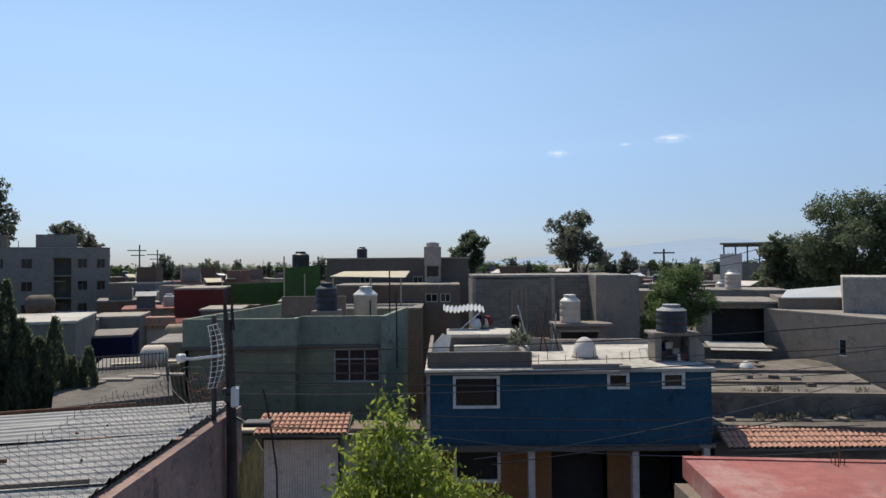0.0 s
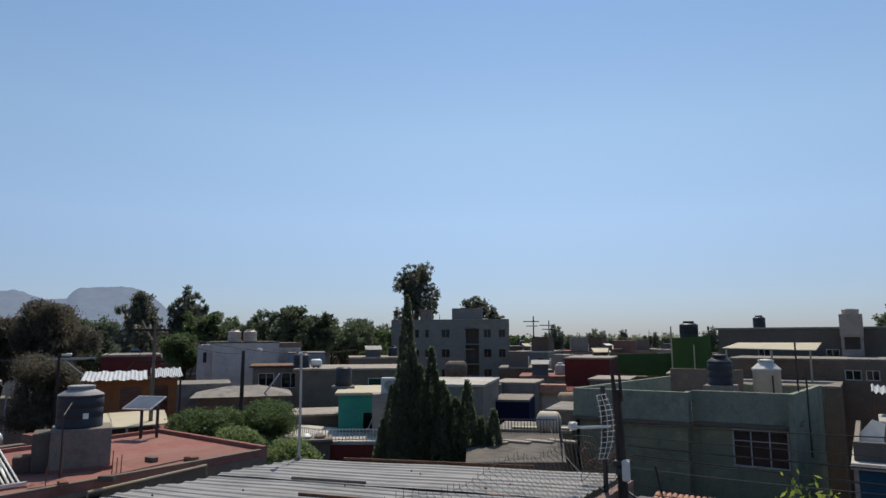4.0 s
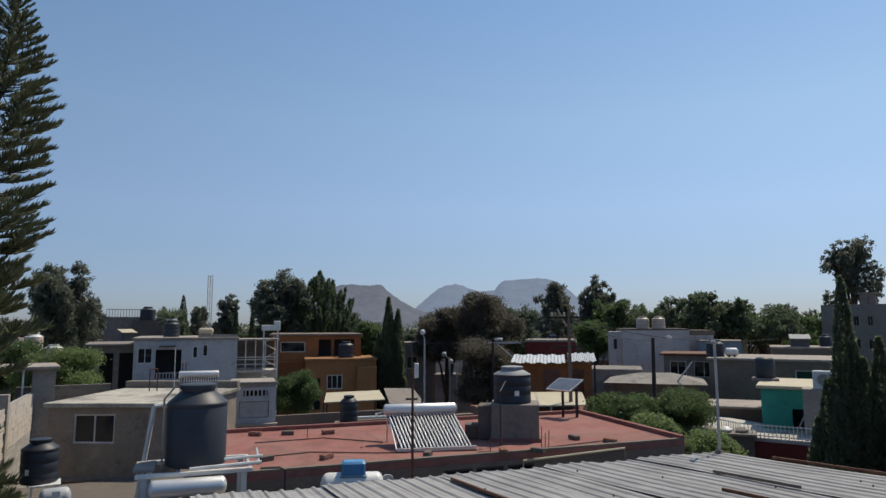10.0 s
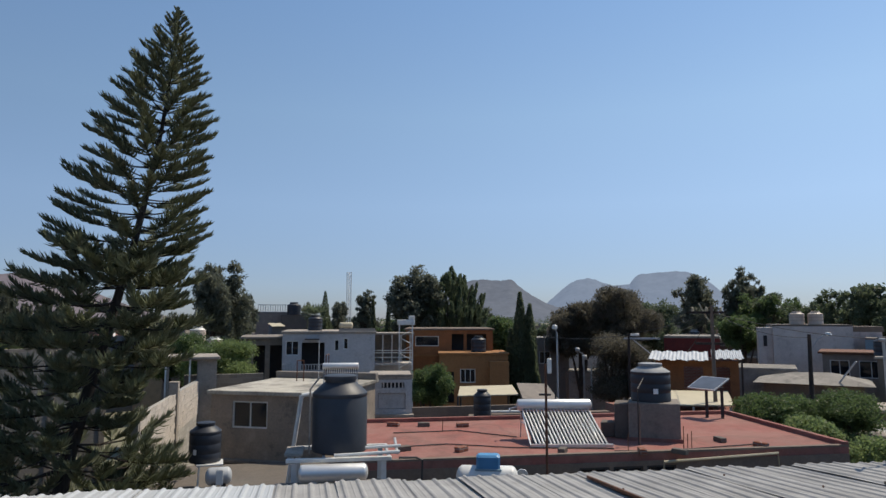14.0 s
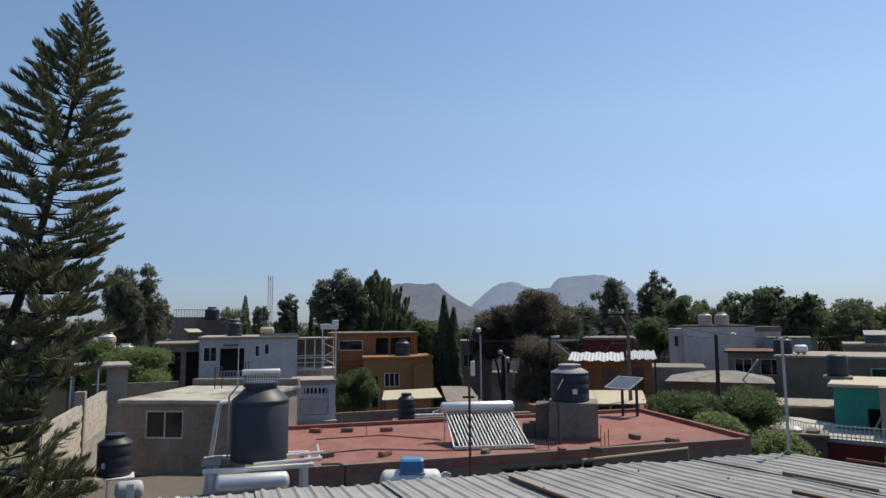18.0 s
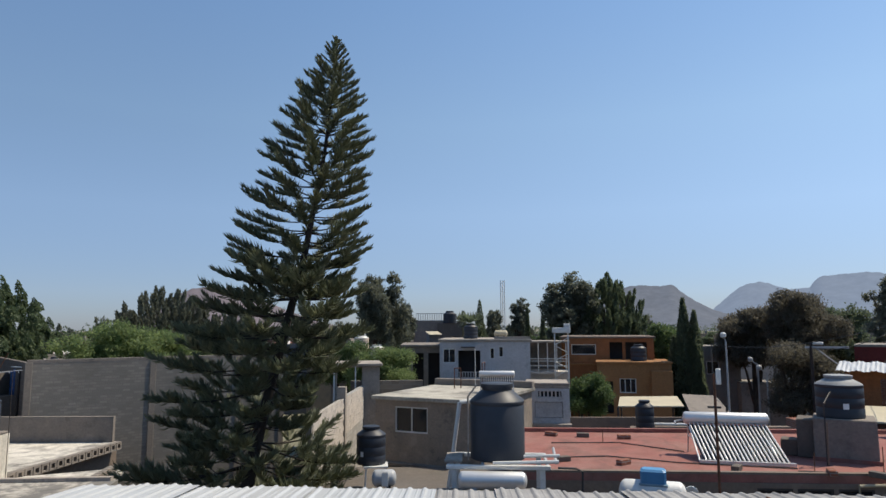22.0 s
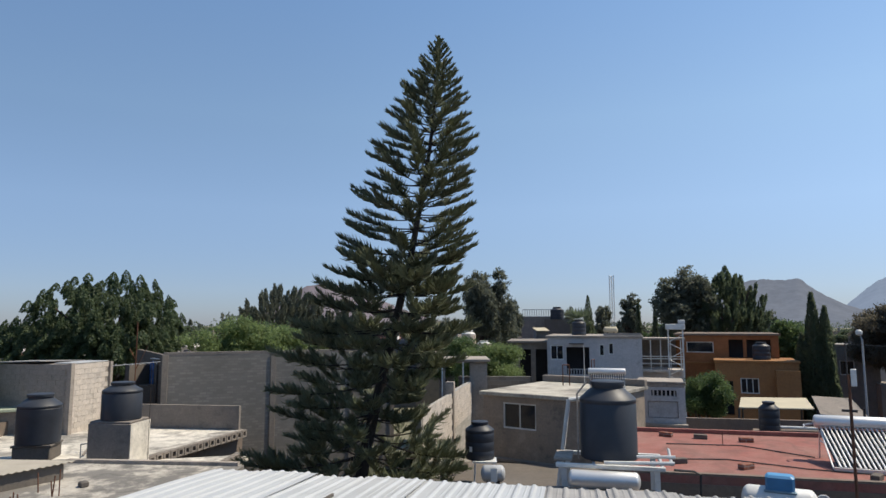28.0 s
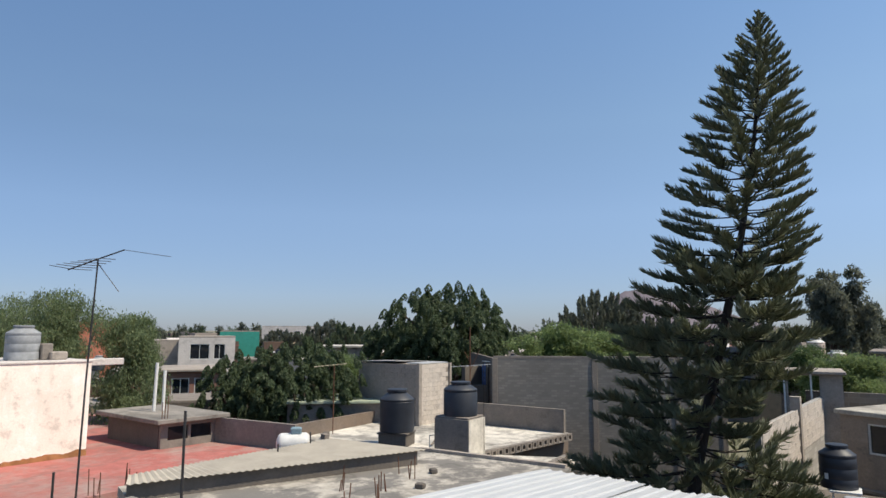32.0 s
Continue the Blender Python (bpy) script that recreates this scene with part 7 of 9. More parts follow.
solo("yard_wall_low", M().box(-28.4, 7.6, 0, -28.0, 13.5, 5.5), CONC_W, "low brown wall behind the red roof", "wall")

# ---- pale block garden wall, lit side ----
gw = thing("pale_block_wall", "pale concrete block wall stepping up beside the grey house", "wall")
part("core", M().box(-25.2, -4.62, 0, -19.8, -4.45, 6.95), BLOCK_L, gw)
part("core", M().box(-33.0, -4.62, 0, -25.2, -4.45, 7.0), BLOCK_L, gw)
part("post", M().box(-25.4, -4.7, 0, -25.1, -4.38, 7.4), CONC_L, gw)
x, y = spot(98.9, 30.5)
rs = thing("roof_shelter", "pale open shelter with a flat slab roof on posts", "shelter", x, y, 0, 100)
part("wall", M().wall(-1.0, 1.0, 0, 7.9, 0, 0.15, [(-0.92, 6.3, 0.2, 7.84)]), CONC_L, rs)
part("side_wall", M().box(0.8, 0.15, 0, 1.0, 2.4, 7.9), WHITE_W, rs)
part("roof", M().box(-1.15, -0.25, 7.9, 1.12, 2.6, 8.02, 0.02), CONC_L, rs)
for px in (-1.05, -0.1):
    part("post", M().tube([(px, -0.15, 6.2), (px, -0.15, 7.9)], 0.04, 6), WHITE_P, rs)
solo("garden_wall", M().box(-1.8, 0, 0, 1.8, 0.2, 7.0), BLOCK, "weathered grey block wall behind the shelter", "wall", at=(*spot(96.4, 33.5), 0), rot=97)

# ---- grey block wall behind the big pine ----
bwl = thing("grey_block_wall", "tall grey concrete block wall with concrete posts", "wall")
def seg_wall(m, a, b, z0, z1, th=0.2):
    dx, dy = b[0] - a[0], b[1] - a[1]
    L = math.hypot(dx, dy)
    nx, ny = -dy / L * th, dx / L * th
    return m.prism([a, b, (b[0] + nx, b[1] + ny), (a[0] + nx, a[1] + ny)], z0, z1)
WA, WB = (-31.57, -8.58), (-25.4, -16.8)
part("panel", seg_wall(M(), WB, WA, 0, 8.3), BLOCK_S, bwl)
part("coping", seg_wall(M(), (WB[0] + .04, WB[1] - .04), WA, 8.3, 8.42, 0.28), CONC, bwl)
for t in (0.0, 0.44, 0.8, 1.0):   # posts all but flush with the panels
    px, py = WB[0] + (WA[0] - WB[0]) * t, WB[1] + (WA[1] - WB[1]) * t
    part("post", M().box(-0.12, -0.20, 0, 0.12, 0.045, 8.32, 0.01), BLOCK_P, bwl).matrix_local = pose(px, py, 0, 0, 0, 306.9)
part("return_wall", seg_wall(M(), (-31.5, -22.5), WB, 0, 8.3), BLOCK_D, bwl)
# ---- whitewashed slab roof with two tanks ----
sr = thing("slab_roof_house", "house with a sun-bleached concrete slab roof", "house")
SP = [(-16.6, -19.9), (-18.9, -13.2), (-24.6, -12.75), (-24.4, -18.5), (-22.1, -18.7), (-22.0, -21.1), (-16.7, -20.5)]
part("wall", M().prism([(p[0] * 1.01, p[1] * 1.01) for p in SP][::-1], 0, 5.3), CONC_W, sr)
part("roof", M().prism(SP[::-1], 5.3, 5.5), CEMENT_ROOF, sr, "bleached cement roof with dark patches")
part("back_parapet", seg_wall(M(), (-24.5, -12.8), (-24.3, -18.45), 5.5, 6.42, 0.16), CONC, sr)
part("parapet", seg_wall(M(), (-21.95, -20.95), (-16.8, -20.3), 5.5, 6.0, 0.16), CONC_W, sr)
for k in range(16):
    t = k / 15
    px, py = -19.2 + (-24.4 + 19.2) * t, -13.08 + 0.42 * t
    part("pierced_block", M().wall(-0.17, 0.17, 5.22, 5.5, -0.1, 0.1, [(-0.08, 5.28, 0.08, 5.43)]), CONC, sr).matrix_local = pose(px, py, 0.0, 0, 0, 178)
lowp = thing("lower_ledge", "low ledge roof with a rough block edge", "ledge")
part("slab", M().prism([(-18.3, -15.6), (-20.9, -10.6), (-18.5, -10.2), (-16.6, -13.8)][::-1], 5.1, 5.3), CEMENT_ROOF, lowp)
part("wall", M().prism([(-18.2, -15.4), (-20.7, -10.8), (-18.6, -10.4), (-16.8, -13.8)][::-1], 0, 5.1), CONC_D, lowp)
for k in range(8):
    part("edge_block", M().box(-18.4 - 0.28 * k, -10.45 - 0.04 * k, 5.3, -18.16 - 0.28 * k, -10.25 - 0.04 * k, 5.48, 0.015), CONC, lowp)
tk1 = thing("tank_block", "grey rendered block under a tank", "plinth", -18.1, -16.2, 5.5, 112)
part("plinth", M().box(-0.52, -0.5, 0, 0.52, 0.5, 0.42, 0.02), CONC_D, tk1)
part("slab", M().box(-0.56, -0.53, 0.42, 0.56, 0.52, 0.48, 0.01), CONC_D, tk1)
tinaco(-18.1, -16.2, 5.98, 1.24, 1.50, TANK_K, TANK_G, "tall black water tank on a block plinth", "tanks on the slab roof", ribs=False)
pl = thing("tank_pillar", "square concrete pillar carrying a water tank", "pillar", -18.2, -13.45, 5.35, 97)
part("pillar", M().box(-0.68, -0.55, 0, 0.62, 0.60, 1.34, 0.02), CONC, pl)
# added pale skin: sunlight on this face is put into its colour
part("rendered_side", M().box(0.622, -0.54, 0.02, 0.637, 0.59, 1.33), CEMENT_ROOF, pl, "pale skin painting the sunlit side")
part("cap", M().box(-0.66, -0.53, 1.34, 0.60, 0.58, 1.40, 0.02), CONC, pl)
tinaco(-18.23, -13.45, 6.75, 1.14, 1.12, TANK_K, TANK_G, "squat black water tank on a concrete pillar", "tanks on the slab roof", ribs=False)
bars_plan("rod", [(-18.6, -12.75, 5.5), (-18.6, -12.75, 8.5)], 0.010, WOOD_POLE, "thin rod beside the tank pillar", "rod")
bars_plan("prop_pole", [(-18.6, -15.0, 5.55), (-19.4, -14.9, 6.3)], 0.035, CONC_L, "pale pole leaning between the tanks", "pole")
bars_plan("pipe_rack", [(-18.0, -14.6, 5.5), (-18.0, -14.6, 6.0), (-18.9, -14.1, 6.0), (-18.9, -14.1, 5.5)], 0.02, GREY_P, "bent grey pipe frame between the tanks", "pipe")
solo("cinder_block", M().box(-0.2, -0.1, 0, 0.2, 0.1, 0.2, 0.015), CONC_D, "loose concrete block on the slab roof", "block", at=(-17.6, -19.4, 5.5), rot=30)
solo("cinder_block", M().box(-0.2, -0.1, 0, 0.2, 0.1, 0.2, 0.015), CONC, "loose concrete block on the slab roof", "block", at=(-17.3, -19.1, 5.5), rot=70)

# block shed: its sunlit side is built block by block at the end of the file
bs_ = thing("block_shed", "grey concrete block shed with loose roof sheets", "shed")
part("core", M().box(-24.30, -22.30, 0, -22.22, -18.62, 8.08), CONC_L, bs_)
part("corner_post", M().box(-22.28, -18.68, 0, -22.10, -18.52, 8.14), CONC_L, bs_)
part("corner_post", M().box(-24.42, -18.68, 0, -24.28, -18.52, 8.1), CONC_L, bs_)
part("roof_sheet", M().add([(-22.1, -22.4, 8.12), (-22.1, -19.9, 8.20), (-24.4, -19.8, 8.12), (-24.4, -22.4, 8.08), (-22.1, -22.4, 8.15), (-22.1, -19.9, 8.23), (-24.4, -19.8, 8.15), (-24.4, -22.4, 8.11)], [(0, 1, 2, 3), (7, 6, 5, 4), (0, 4, 5, 1), (1, 5, 6, 2), (2, 6, 7, 3), (3, 7, 4, 0)]), TIN, bs_)
part("roof_sheet", M().box(-24.5, -19.7, 8.10, -22.6, -18.8, 8.13), TIN_W, bs_)
lt = thing("lean_to", "dark lean-to beside the block shed with a pale sheet", "shed")
part("sheet", M().add([(-26.4, -18.2, 8.1), (-29.0, -17.6, 7.9), (-29.0, -16.9, 7.85), (-26.4, -17.4, 8.05), (-26.4, -18.2, 8.14), (-29.0, -17.6, 7.94), (-29.0, -16.9, 7.89), (-26.4, -17.4, 8.09)], [(3, 2, 1, 0), (4, 5, 6, 7), (0, 1, 5, 4), (1, 2, 6, 5), (2, 3, 7, 6), (3, 0, 4, 7)]), TIN_W, lt)
for p in ((-26.5, -17.9), (-28.8, -17.2)):
    part("post", M().tube([(*p, 5.4), (*p, 8.0)], 0.05, 6), IRON, lt)
part("back", M().box(-30, -19.4, 0, -26.4, -19.2, 7.8), CONC_D, lt)
tinaco(*spot(123.9, 33.5), 6.9, 0.8, 1.2, smooth_paint("blue_drum", (0.02, 0.09, 0.25), 0.5), None, "blue plastic drum behind the wall")
solo("drum_table", M().box(-0.8, -0.8, 0, 0.8, 0.8, 6.9), CONC_D, "dark masonry under the blue drum", "plinth", at=(*spot(123.9, 33.5), 0), rot=124)
ya = thing("tv_aerial", "small television aerial on a thin mast", "antenna", *spot(125.6, 24.5), 5.5, 126)
part("mast", M().tube([(0, 0, 0), (0, 0, 4.2)], 0.02, 6), RUST, ya)
part("boom", M().tube([(-0.7, 0, 2.75), (0.75, 0, 2.85)], 0.012, 5), GREY_P, ya)
for k in range(6):
    part("rod", M().tube([(-0.6 + 0.25 * k, -0.25, 2.78), (-0.6 + 0.25 * k, 0.25, 2.80)], 0.008, 4), GREY_P, ya)
part("prong", M().tube([(0, 0, 2.6), (0.35, 0.0, 3.4)], 0.012, 4), RUST, ya)
part("prong", M().tube([(0, 0, 2.9), (-0.2, 0.0, 3.3)], 0.012, 4), RUST, ya)
fl = thing("flat_aerial", "flat television aerial lying on a short mast", "antenna", *spot(137.2, 27), 5.5, 137)
part("mast", M().tube([(0, 0, 0), (0, 0, 2.7)], 0.02, 5), RUST, fl)
part("boom", M().tube([(-0.8, 0, 2.62), (0.5, 0, 2.74)], 0.012, 4), CREAM, fl)
for k in range(6):
    part("rod", M().tube([(-0.7 + 0.22 * k, -0.3, 2.63 + 0.02 * k), (-0.7 + 0.22 * k, 0.3, 2.63 + 0.02 * k)], 0.008, 4), CREAM, fl)
gs = thing("grey_low_house", "low grey house with a pale green sheet roof", "house", *spot(136.4, 30), 0, 137)
part("wall", M().box(-2.4, 0, 0, 2.2, 3, 6.35), CONC, gs)
part("roof", M().box(-2.5, -0.2, 6.35, 2.3, 3.2, 6.47, 0.02), plaster("pale_green_sheet", (0.33, 0.40, 0.32), amount=0.3), gs)

# ---- low concrete roof and fibre sheet roof ----
lc = thing("low_concrete_house", "low house with a patched concrete roof and rods", "house")
LP = [(-5.2, -8.4), (-9.4, -6.5), (-14.6, -7.5), (-14.2, -11.9), (-7.0, -14.0)]
part("wall", M().prism([(p[0] * 0.99, p[1] * 0.99) for p in LP], 0, 6.16), CONC_W, lc)
part("roof", M().prism(LP, 6.16, 6.35), roof_mat("blotched_concrete_roof", (0.45, 0.415, 0.36), (0.15, 0.142, 0.132), lo=0.44, hi=0.52, scale=0.8), lc)
part("edge", seg_wall(M(), (-14.6, -7.6), (-14.2, -11.8), 6.35, 6.43, 0.15), CONC_L, lc)
rr = random.Random(11)
for k in range(16):
    bx, by = rr.uniform(-11.8, -8.2), rr.uniform(-10.4, -8.6)
    if k % 3:
        bx, by = px0 + rr.uniform(-.12, .12), py0 + rr.uniform(-.12, .12)
    px0, py0 = bx, by
    bars_plan("rebar", [(bx, by, 6.3), (bx + rr.uniform(-.05, .05), by + rr.uniform(-.05, .05), 6.5 + rr.uniform(0.05, .35))], 0.012, RUST, "rusty rod stub standing in the concrete roof", "rebar", "rods on the concrete roof")
for bx, by in ((-12.1, -9.7), (-10.8, -9.0)):
    solo("rubble", M().box(-0.10, -0.08, 0, 0.10, 0.08, 0.11, 0.02), CONC_D, "lump of rubble on the concrete roof", "rubble", "rubble", at=(bx, by, 6.35), rot=bx * 40)
fs_ = thing("fibre_sheet_roof", "beige corrugated fibre-cement sheet roof on a dark beam", "roof")
A, B, C, D = (-6.4, -12.5), (-12.75, -10.45), (-12.3, -13.4), (-6.8, -13.2)
vs, nn = [], 88
for i in range(nn + 1):
    t = i / nn
    for k in range(3):
        s = k / 2
        ax, ay = A[0] + (B[0] - A[0]) * t, A[1] + (B[1] - A[1]) * t
        dx, dy = D[0] + (C[0] - D[0]) * t, D[1] + (C[1] - D[1]) * t
        vs.append((ax + (dx - ax) * s, ay + (dy - ay) * s, 6.70 + 0.014 * math.cos(i * math.pi) + 0.02 * s))
part("sheet", M().add(vs, [(3 * i + k, 3 * i + 3 + k, 3 * i + 4 + k, 3 * i + k + 1) for i in range(nn) for k in range(2)]), TIN_B, fs_).modifiers.new("thick", "SOLIDIFY").thickness = 0.008
part("beam", seg_wall(M(), (-12.6, -10.6), (-6.5, -12.62), 6.35, 6.66, -0.15), CONC_D, fs_)
part("back_wall", seg_wall(M(), (-12.2, -13.2), (-7.0, -13.1), 5.6, 6.62, 0.2), CONC, fs_)

# ---- worn red roof with a concrete hatch house ----
r2 = thing("worn_red_roof_house", "house with a worn red coated roof and rod stubs", "house")
QP = [(-2.5, -16.4), (-14.3, -17.0), (-15.3, -19.0), (-16.0, -33.0), (-2.5, -33.0)]
part("wall", M().prism(QP, 0, 5.45), CONC_W, r2)
part("roof", M().prism([(p[0] * 1.01, p[1] * 1.003) for p in QP], 5.45, 5.6), RED_ROOF2, r2, "worn red roof coating")
hb = thing("roof_hatch_house", "low concrete hatch house with a slab and narrow windows", "hatch house")
part("wall", M().box(-14.1, -25.0, 5.6, -12.0, -21.5, 6.45), CONC_D, hb)
part("front_wall", M().wall(-14.1, -12.0, 5.6, 6.45, 0, 0.12, [(-13.0, 5.85, -12.25, 6.3), (-13.9, 5.85, -13.1, 6.3)]), CONC, hb).matrix_local = pose(0, -21.44, 0)
for a in (-13.0, -13.9):
    part("pane", M().box(a, -21.40, 5.85, a + 0.75, -21.38, 6.3), GLASS, hb)
part("slab", M().box(-14.45, -25.4, 6.45, -11.7, -21.0, 6.60, 0.02), CONC_ROOF, hb)
part("low_wall", seg_wall(M(), (-14.05, -21.3), (-14.6, -17.6), 5.6, 6.45, 0.16), CONC, hb)
for k in range(2):
    bars_plan("white_pipe", [(-12.9 - 0.35 * k, -23.5, 6.6), (-13.0 - 0.32 * k, -23.6, 8.35 - 0.3 * k)], 0.06, WHITE_P, "white plastic pipe standing on the hatch slab", "pipe", "pipes on the hatch slab", 8)
for k in range(3):
    bars_plan("rebar", [(-12.0 - 0.1 * k, -21.3, 6.55), (-12.0 - 0.1 * k, -21.3, 7.15 + 0.1 * k)], 0.014, RUST, "rusty rod on the hatch slab", "rebar", "rods on the hatch slab")
for k in range(14):
    b, d = rr.choice(((155.0, 18.4), (152.6, 18.9), (149.8, 17.0), (147.0, 15.7))), 0
    x, y = spot(b[0] + rr.uniform(-.5, .5), b[1] + rr.uniform(-.3, .3))
    bars_plan("rebar", [(x, y, 5.55), (x + rr.uniform(-.05, .05), y, 5.9 + rr.uniform(0, .4))], 0.012, RUST, "rusty rod stub standing in the red roof", "rebar", "rods on the worn red roof")
gas2 = lying_tank(*spot(140.4, 22.0), 6.0, 140, 0.33, 0.72, WHITE_P, "white lying gas tank with a blue valve cover on a roof", 0.05, WHITE_P)
part("valve_cover", M().box(-0.1, -0.15, 0.25, 0.25, 0.15, 0.5, 0.04), BLUE_L, gas2)
ww = thing("white_roof_room", "flaking whitewashed roof room in full sun", "house")
part("front_wall", M().box(-10.0, -22.4, 5.6, -0.9, -22.2, 8.52), WHITE_OLD, ww, "flaking whitewashed wall")
part("side_wall", M().box(-10.0, -26.0, 5.6, -9.8, -22.4, 8.45), WHITE_OLD, ww)
part("roof", M().box(-10.04, -26.1, 8.52, -0.9, -22.17, 8.60, 0.02), WHITE_W, ww)
part("beam", M().box(-11.1, -22.5, 8.40, -10.0, -22.3, 8.62, 0.02), WHITE_W, ww)
skirt, sr_ = M(), random.Random(12)
hts = [5.8]
for k in range(92):
    hts.append(min(6.0, max(5.68, hts[-1] + sr_.uniform(-0.04, 0.04))))
for k in range(91):
    u = -10.01 + 0.1 * k
    skirt.add([(u, -22.19, 5.6), (u + 0.1, -22.19, 5.6), (u + 0.1, -22.19, hts[k + 1]), (u, -22.19, hts[k])], [(0, 1, 2, 3)])
part("dirty_skirt", skirt, smooth_paint("rust_brown_stain", (0.32, 0.15, 0.06), 0.9, 0, 0.4, 3.0), ww)
for k, (u, w_, h_) in enumerate(((-9.3, 0.5, 0.26), (-9.0, 0.34, 0.52), (-9.55, 0.3, 0.16))):
    part("broken_block", M().box(u - w_ / 2, -23.4 - 0.2 * k, 8.60, u + w_ / 2, -22.9 - 0.2 * k, 8.60 + h_, 0.03), (CONC_L, CONC, WHITE_W)[k], ww)
tinaco(*spot(160.3, 25.0), 8.60, 0.98, 1.1, TANK_T, TANK_T, "pale grey water tank on the whitewashed roof room")
blue_strip = solo("blue_door_edge", M().box(-1.6, -22.18, 5.6, -1.0, -22.13, 8.2), BLUE_C, "blue painted door edge on the white room", "door")
tv = thing("television_aerial", "old television aerial on a tall rusty mast", "antenna", *spot(156.25, 15.2), 5.6, 150)
part("mast", M().tube([(0, 0, 0), (0.05, 0, 3), (0.12, 0, 5.42)], 0.022, 7, 0.016), IRON, tv)
part("boom", M().tube([(-0.45, 0.3, 5.20), (0.12, 0, 5.42), (0.62, -0.3, 5.60)], 0.016, 5), IRON, tv)
for k in range(6):
    t = k / 8
    cx, cy, cz = -0.40 + 0.9 * t, 0.27 - 0.5 * t, 5.22 + 0.34 * t
    L = 0.46 - 0.2 * t
    part("element", M().tube([(cx - L * 0.75, cy - L * 0.6, cz + 0.04 - 0.02 * k), (cx, cy, cz), (cx + L * 0.8, cy + L * 0.6, cz + 0.01)], 0.007, 4), IRON, tv)
part("element", M().tube([(0.62, -0.3, 5.6), (1.5, 0.2, 5.55)], 0.006, 4), IRON, tv)
part("brace", M().tube([(0.10, 0, 5.36), (0.55, -0.1, 4.75)], 0.008, 4), IRON, tv)
solo("aerial_foot", M().box(-0.25, -0.25, 0, 0.25, 0.25, 5.6), CONC, "concrete foot of the aerial mast", "foot", at=(*spot(156.25, 15.2), 0))
for b, d, zt in ((148.85, 10.6, 8.4), (157.7, 12.6, 7.3), (141.6, 16.5, 6.9), (139.0, 17.5, 7.0)):
    x, y = spot(b, d)
    bars_plan("iron_rod", [(x, y, 0.0), (x + 0.01, y, zt)], 0.02, IRON, "dark iron rod standing on a roof", "rod", "iron rods")
for b, d in ((152.6, 13.6), (146.6, 12.1)):
    x, y = spot(b, d)
    solo("stub_column", M().box(-0.14, -0.14, 0, 0.14, 0.14, 0.95 if b > 150 else 0.55, 0.02), CONC, "short concrete stub column", "column", "stub columns", at=(x, y, 5.6))
bars_plan("bent_rod", [(*spot(156.0, 13.0), 0.0), (*spot(156.0, 13.0), 5.6), (*spot(154.6, 13.3), 6.5)], 0.014, RUST, "bent rusty rod standing on a roof", "rod")
house("far_white_house", "white two-storey house with open roof frames", *spot(150.0, 70), 150, 8, 6, 8.4, CONC_L, wins=[(-3.0, 6.6, -2.0, 7.8, 1)], roof=CONC_L)
house("far_white_house", "pale house with a rooftop room", *spot(147.5, 66), 147, 5, 5, 8.8, WHITE_W, wins=[(-1.5, 6.8, 0.2, 8.2, 1), (0.6, 6.8, 1.6, 8.2, 1)], roof=CONC_L)
house("brick_lane_house", "brick-fronted house with a dark opening between trees", *spot(150.3, 44), 150, 6, 5, 7.0, BRICK_W, wins=[(0.2, 5.4, 1.2, 6.6, 1), (1.5, 5.4, 2.5, 6.6, 1)], roof=CONC_L, over=0.3)
house("dark_lane_house", "low dark sheds between the trees", *spot(149.5, 35), 149, 5, 4, 6.0, CONC_D, roof=CONC)
house("pink_far_house", "salmon-pink house in the distance", *spot(155.2, 72), 155, 4, 5, 10.2, plaster("salmon_wall", (0.50, 0.20, 0.13), amount=0.2), roof=CONC_L)
house("teal_far_house", "teal far building with pale top", *spot(145.0, 110), 145, 6, 6, 9.2, TURQ_W, roof=CONC_L)
house("white_far_house", "long white far building", *spot(140.2, 150), 140, 16, 8, 10.2, WHITE_W, roof=WHITE_ROOF, wins=[(-6 + 2.5 * k, 8.0, -4.8 + 2.5 * k, 9.2, 1) for k in range(5)])
house("grey_roof_house", "low pale house among the trees", *spot(136.3, 48), 136, 4, 4, 8.3, CONC_L, roof=WHITE_ROOF, over=0.2)

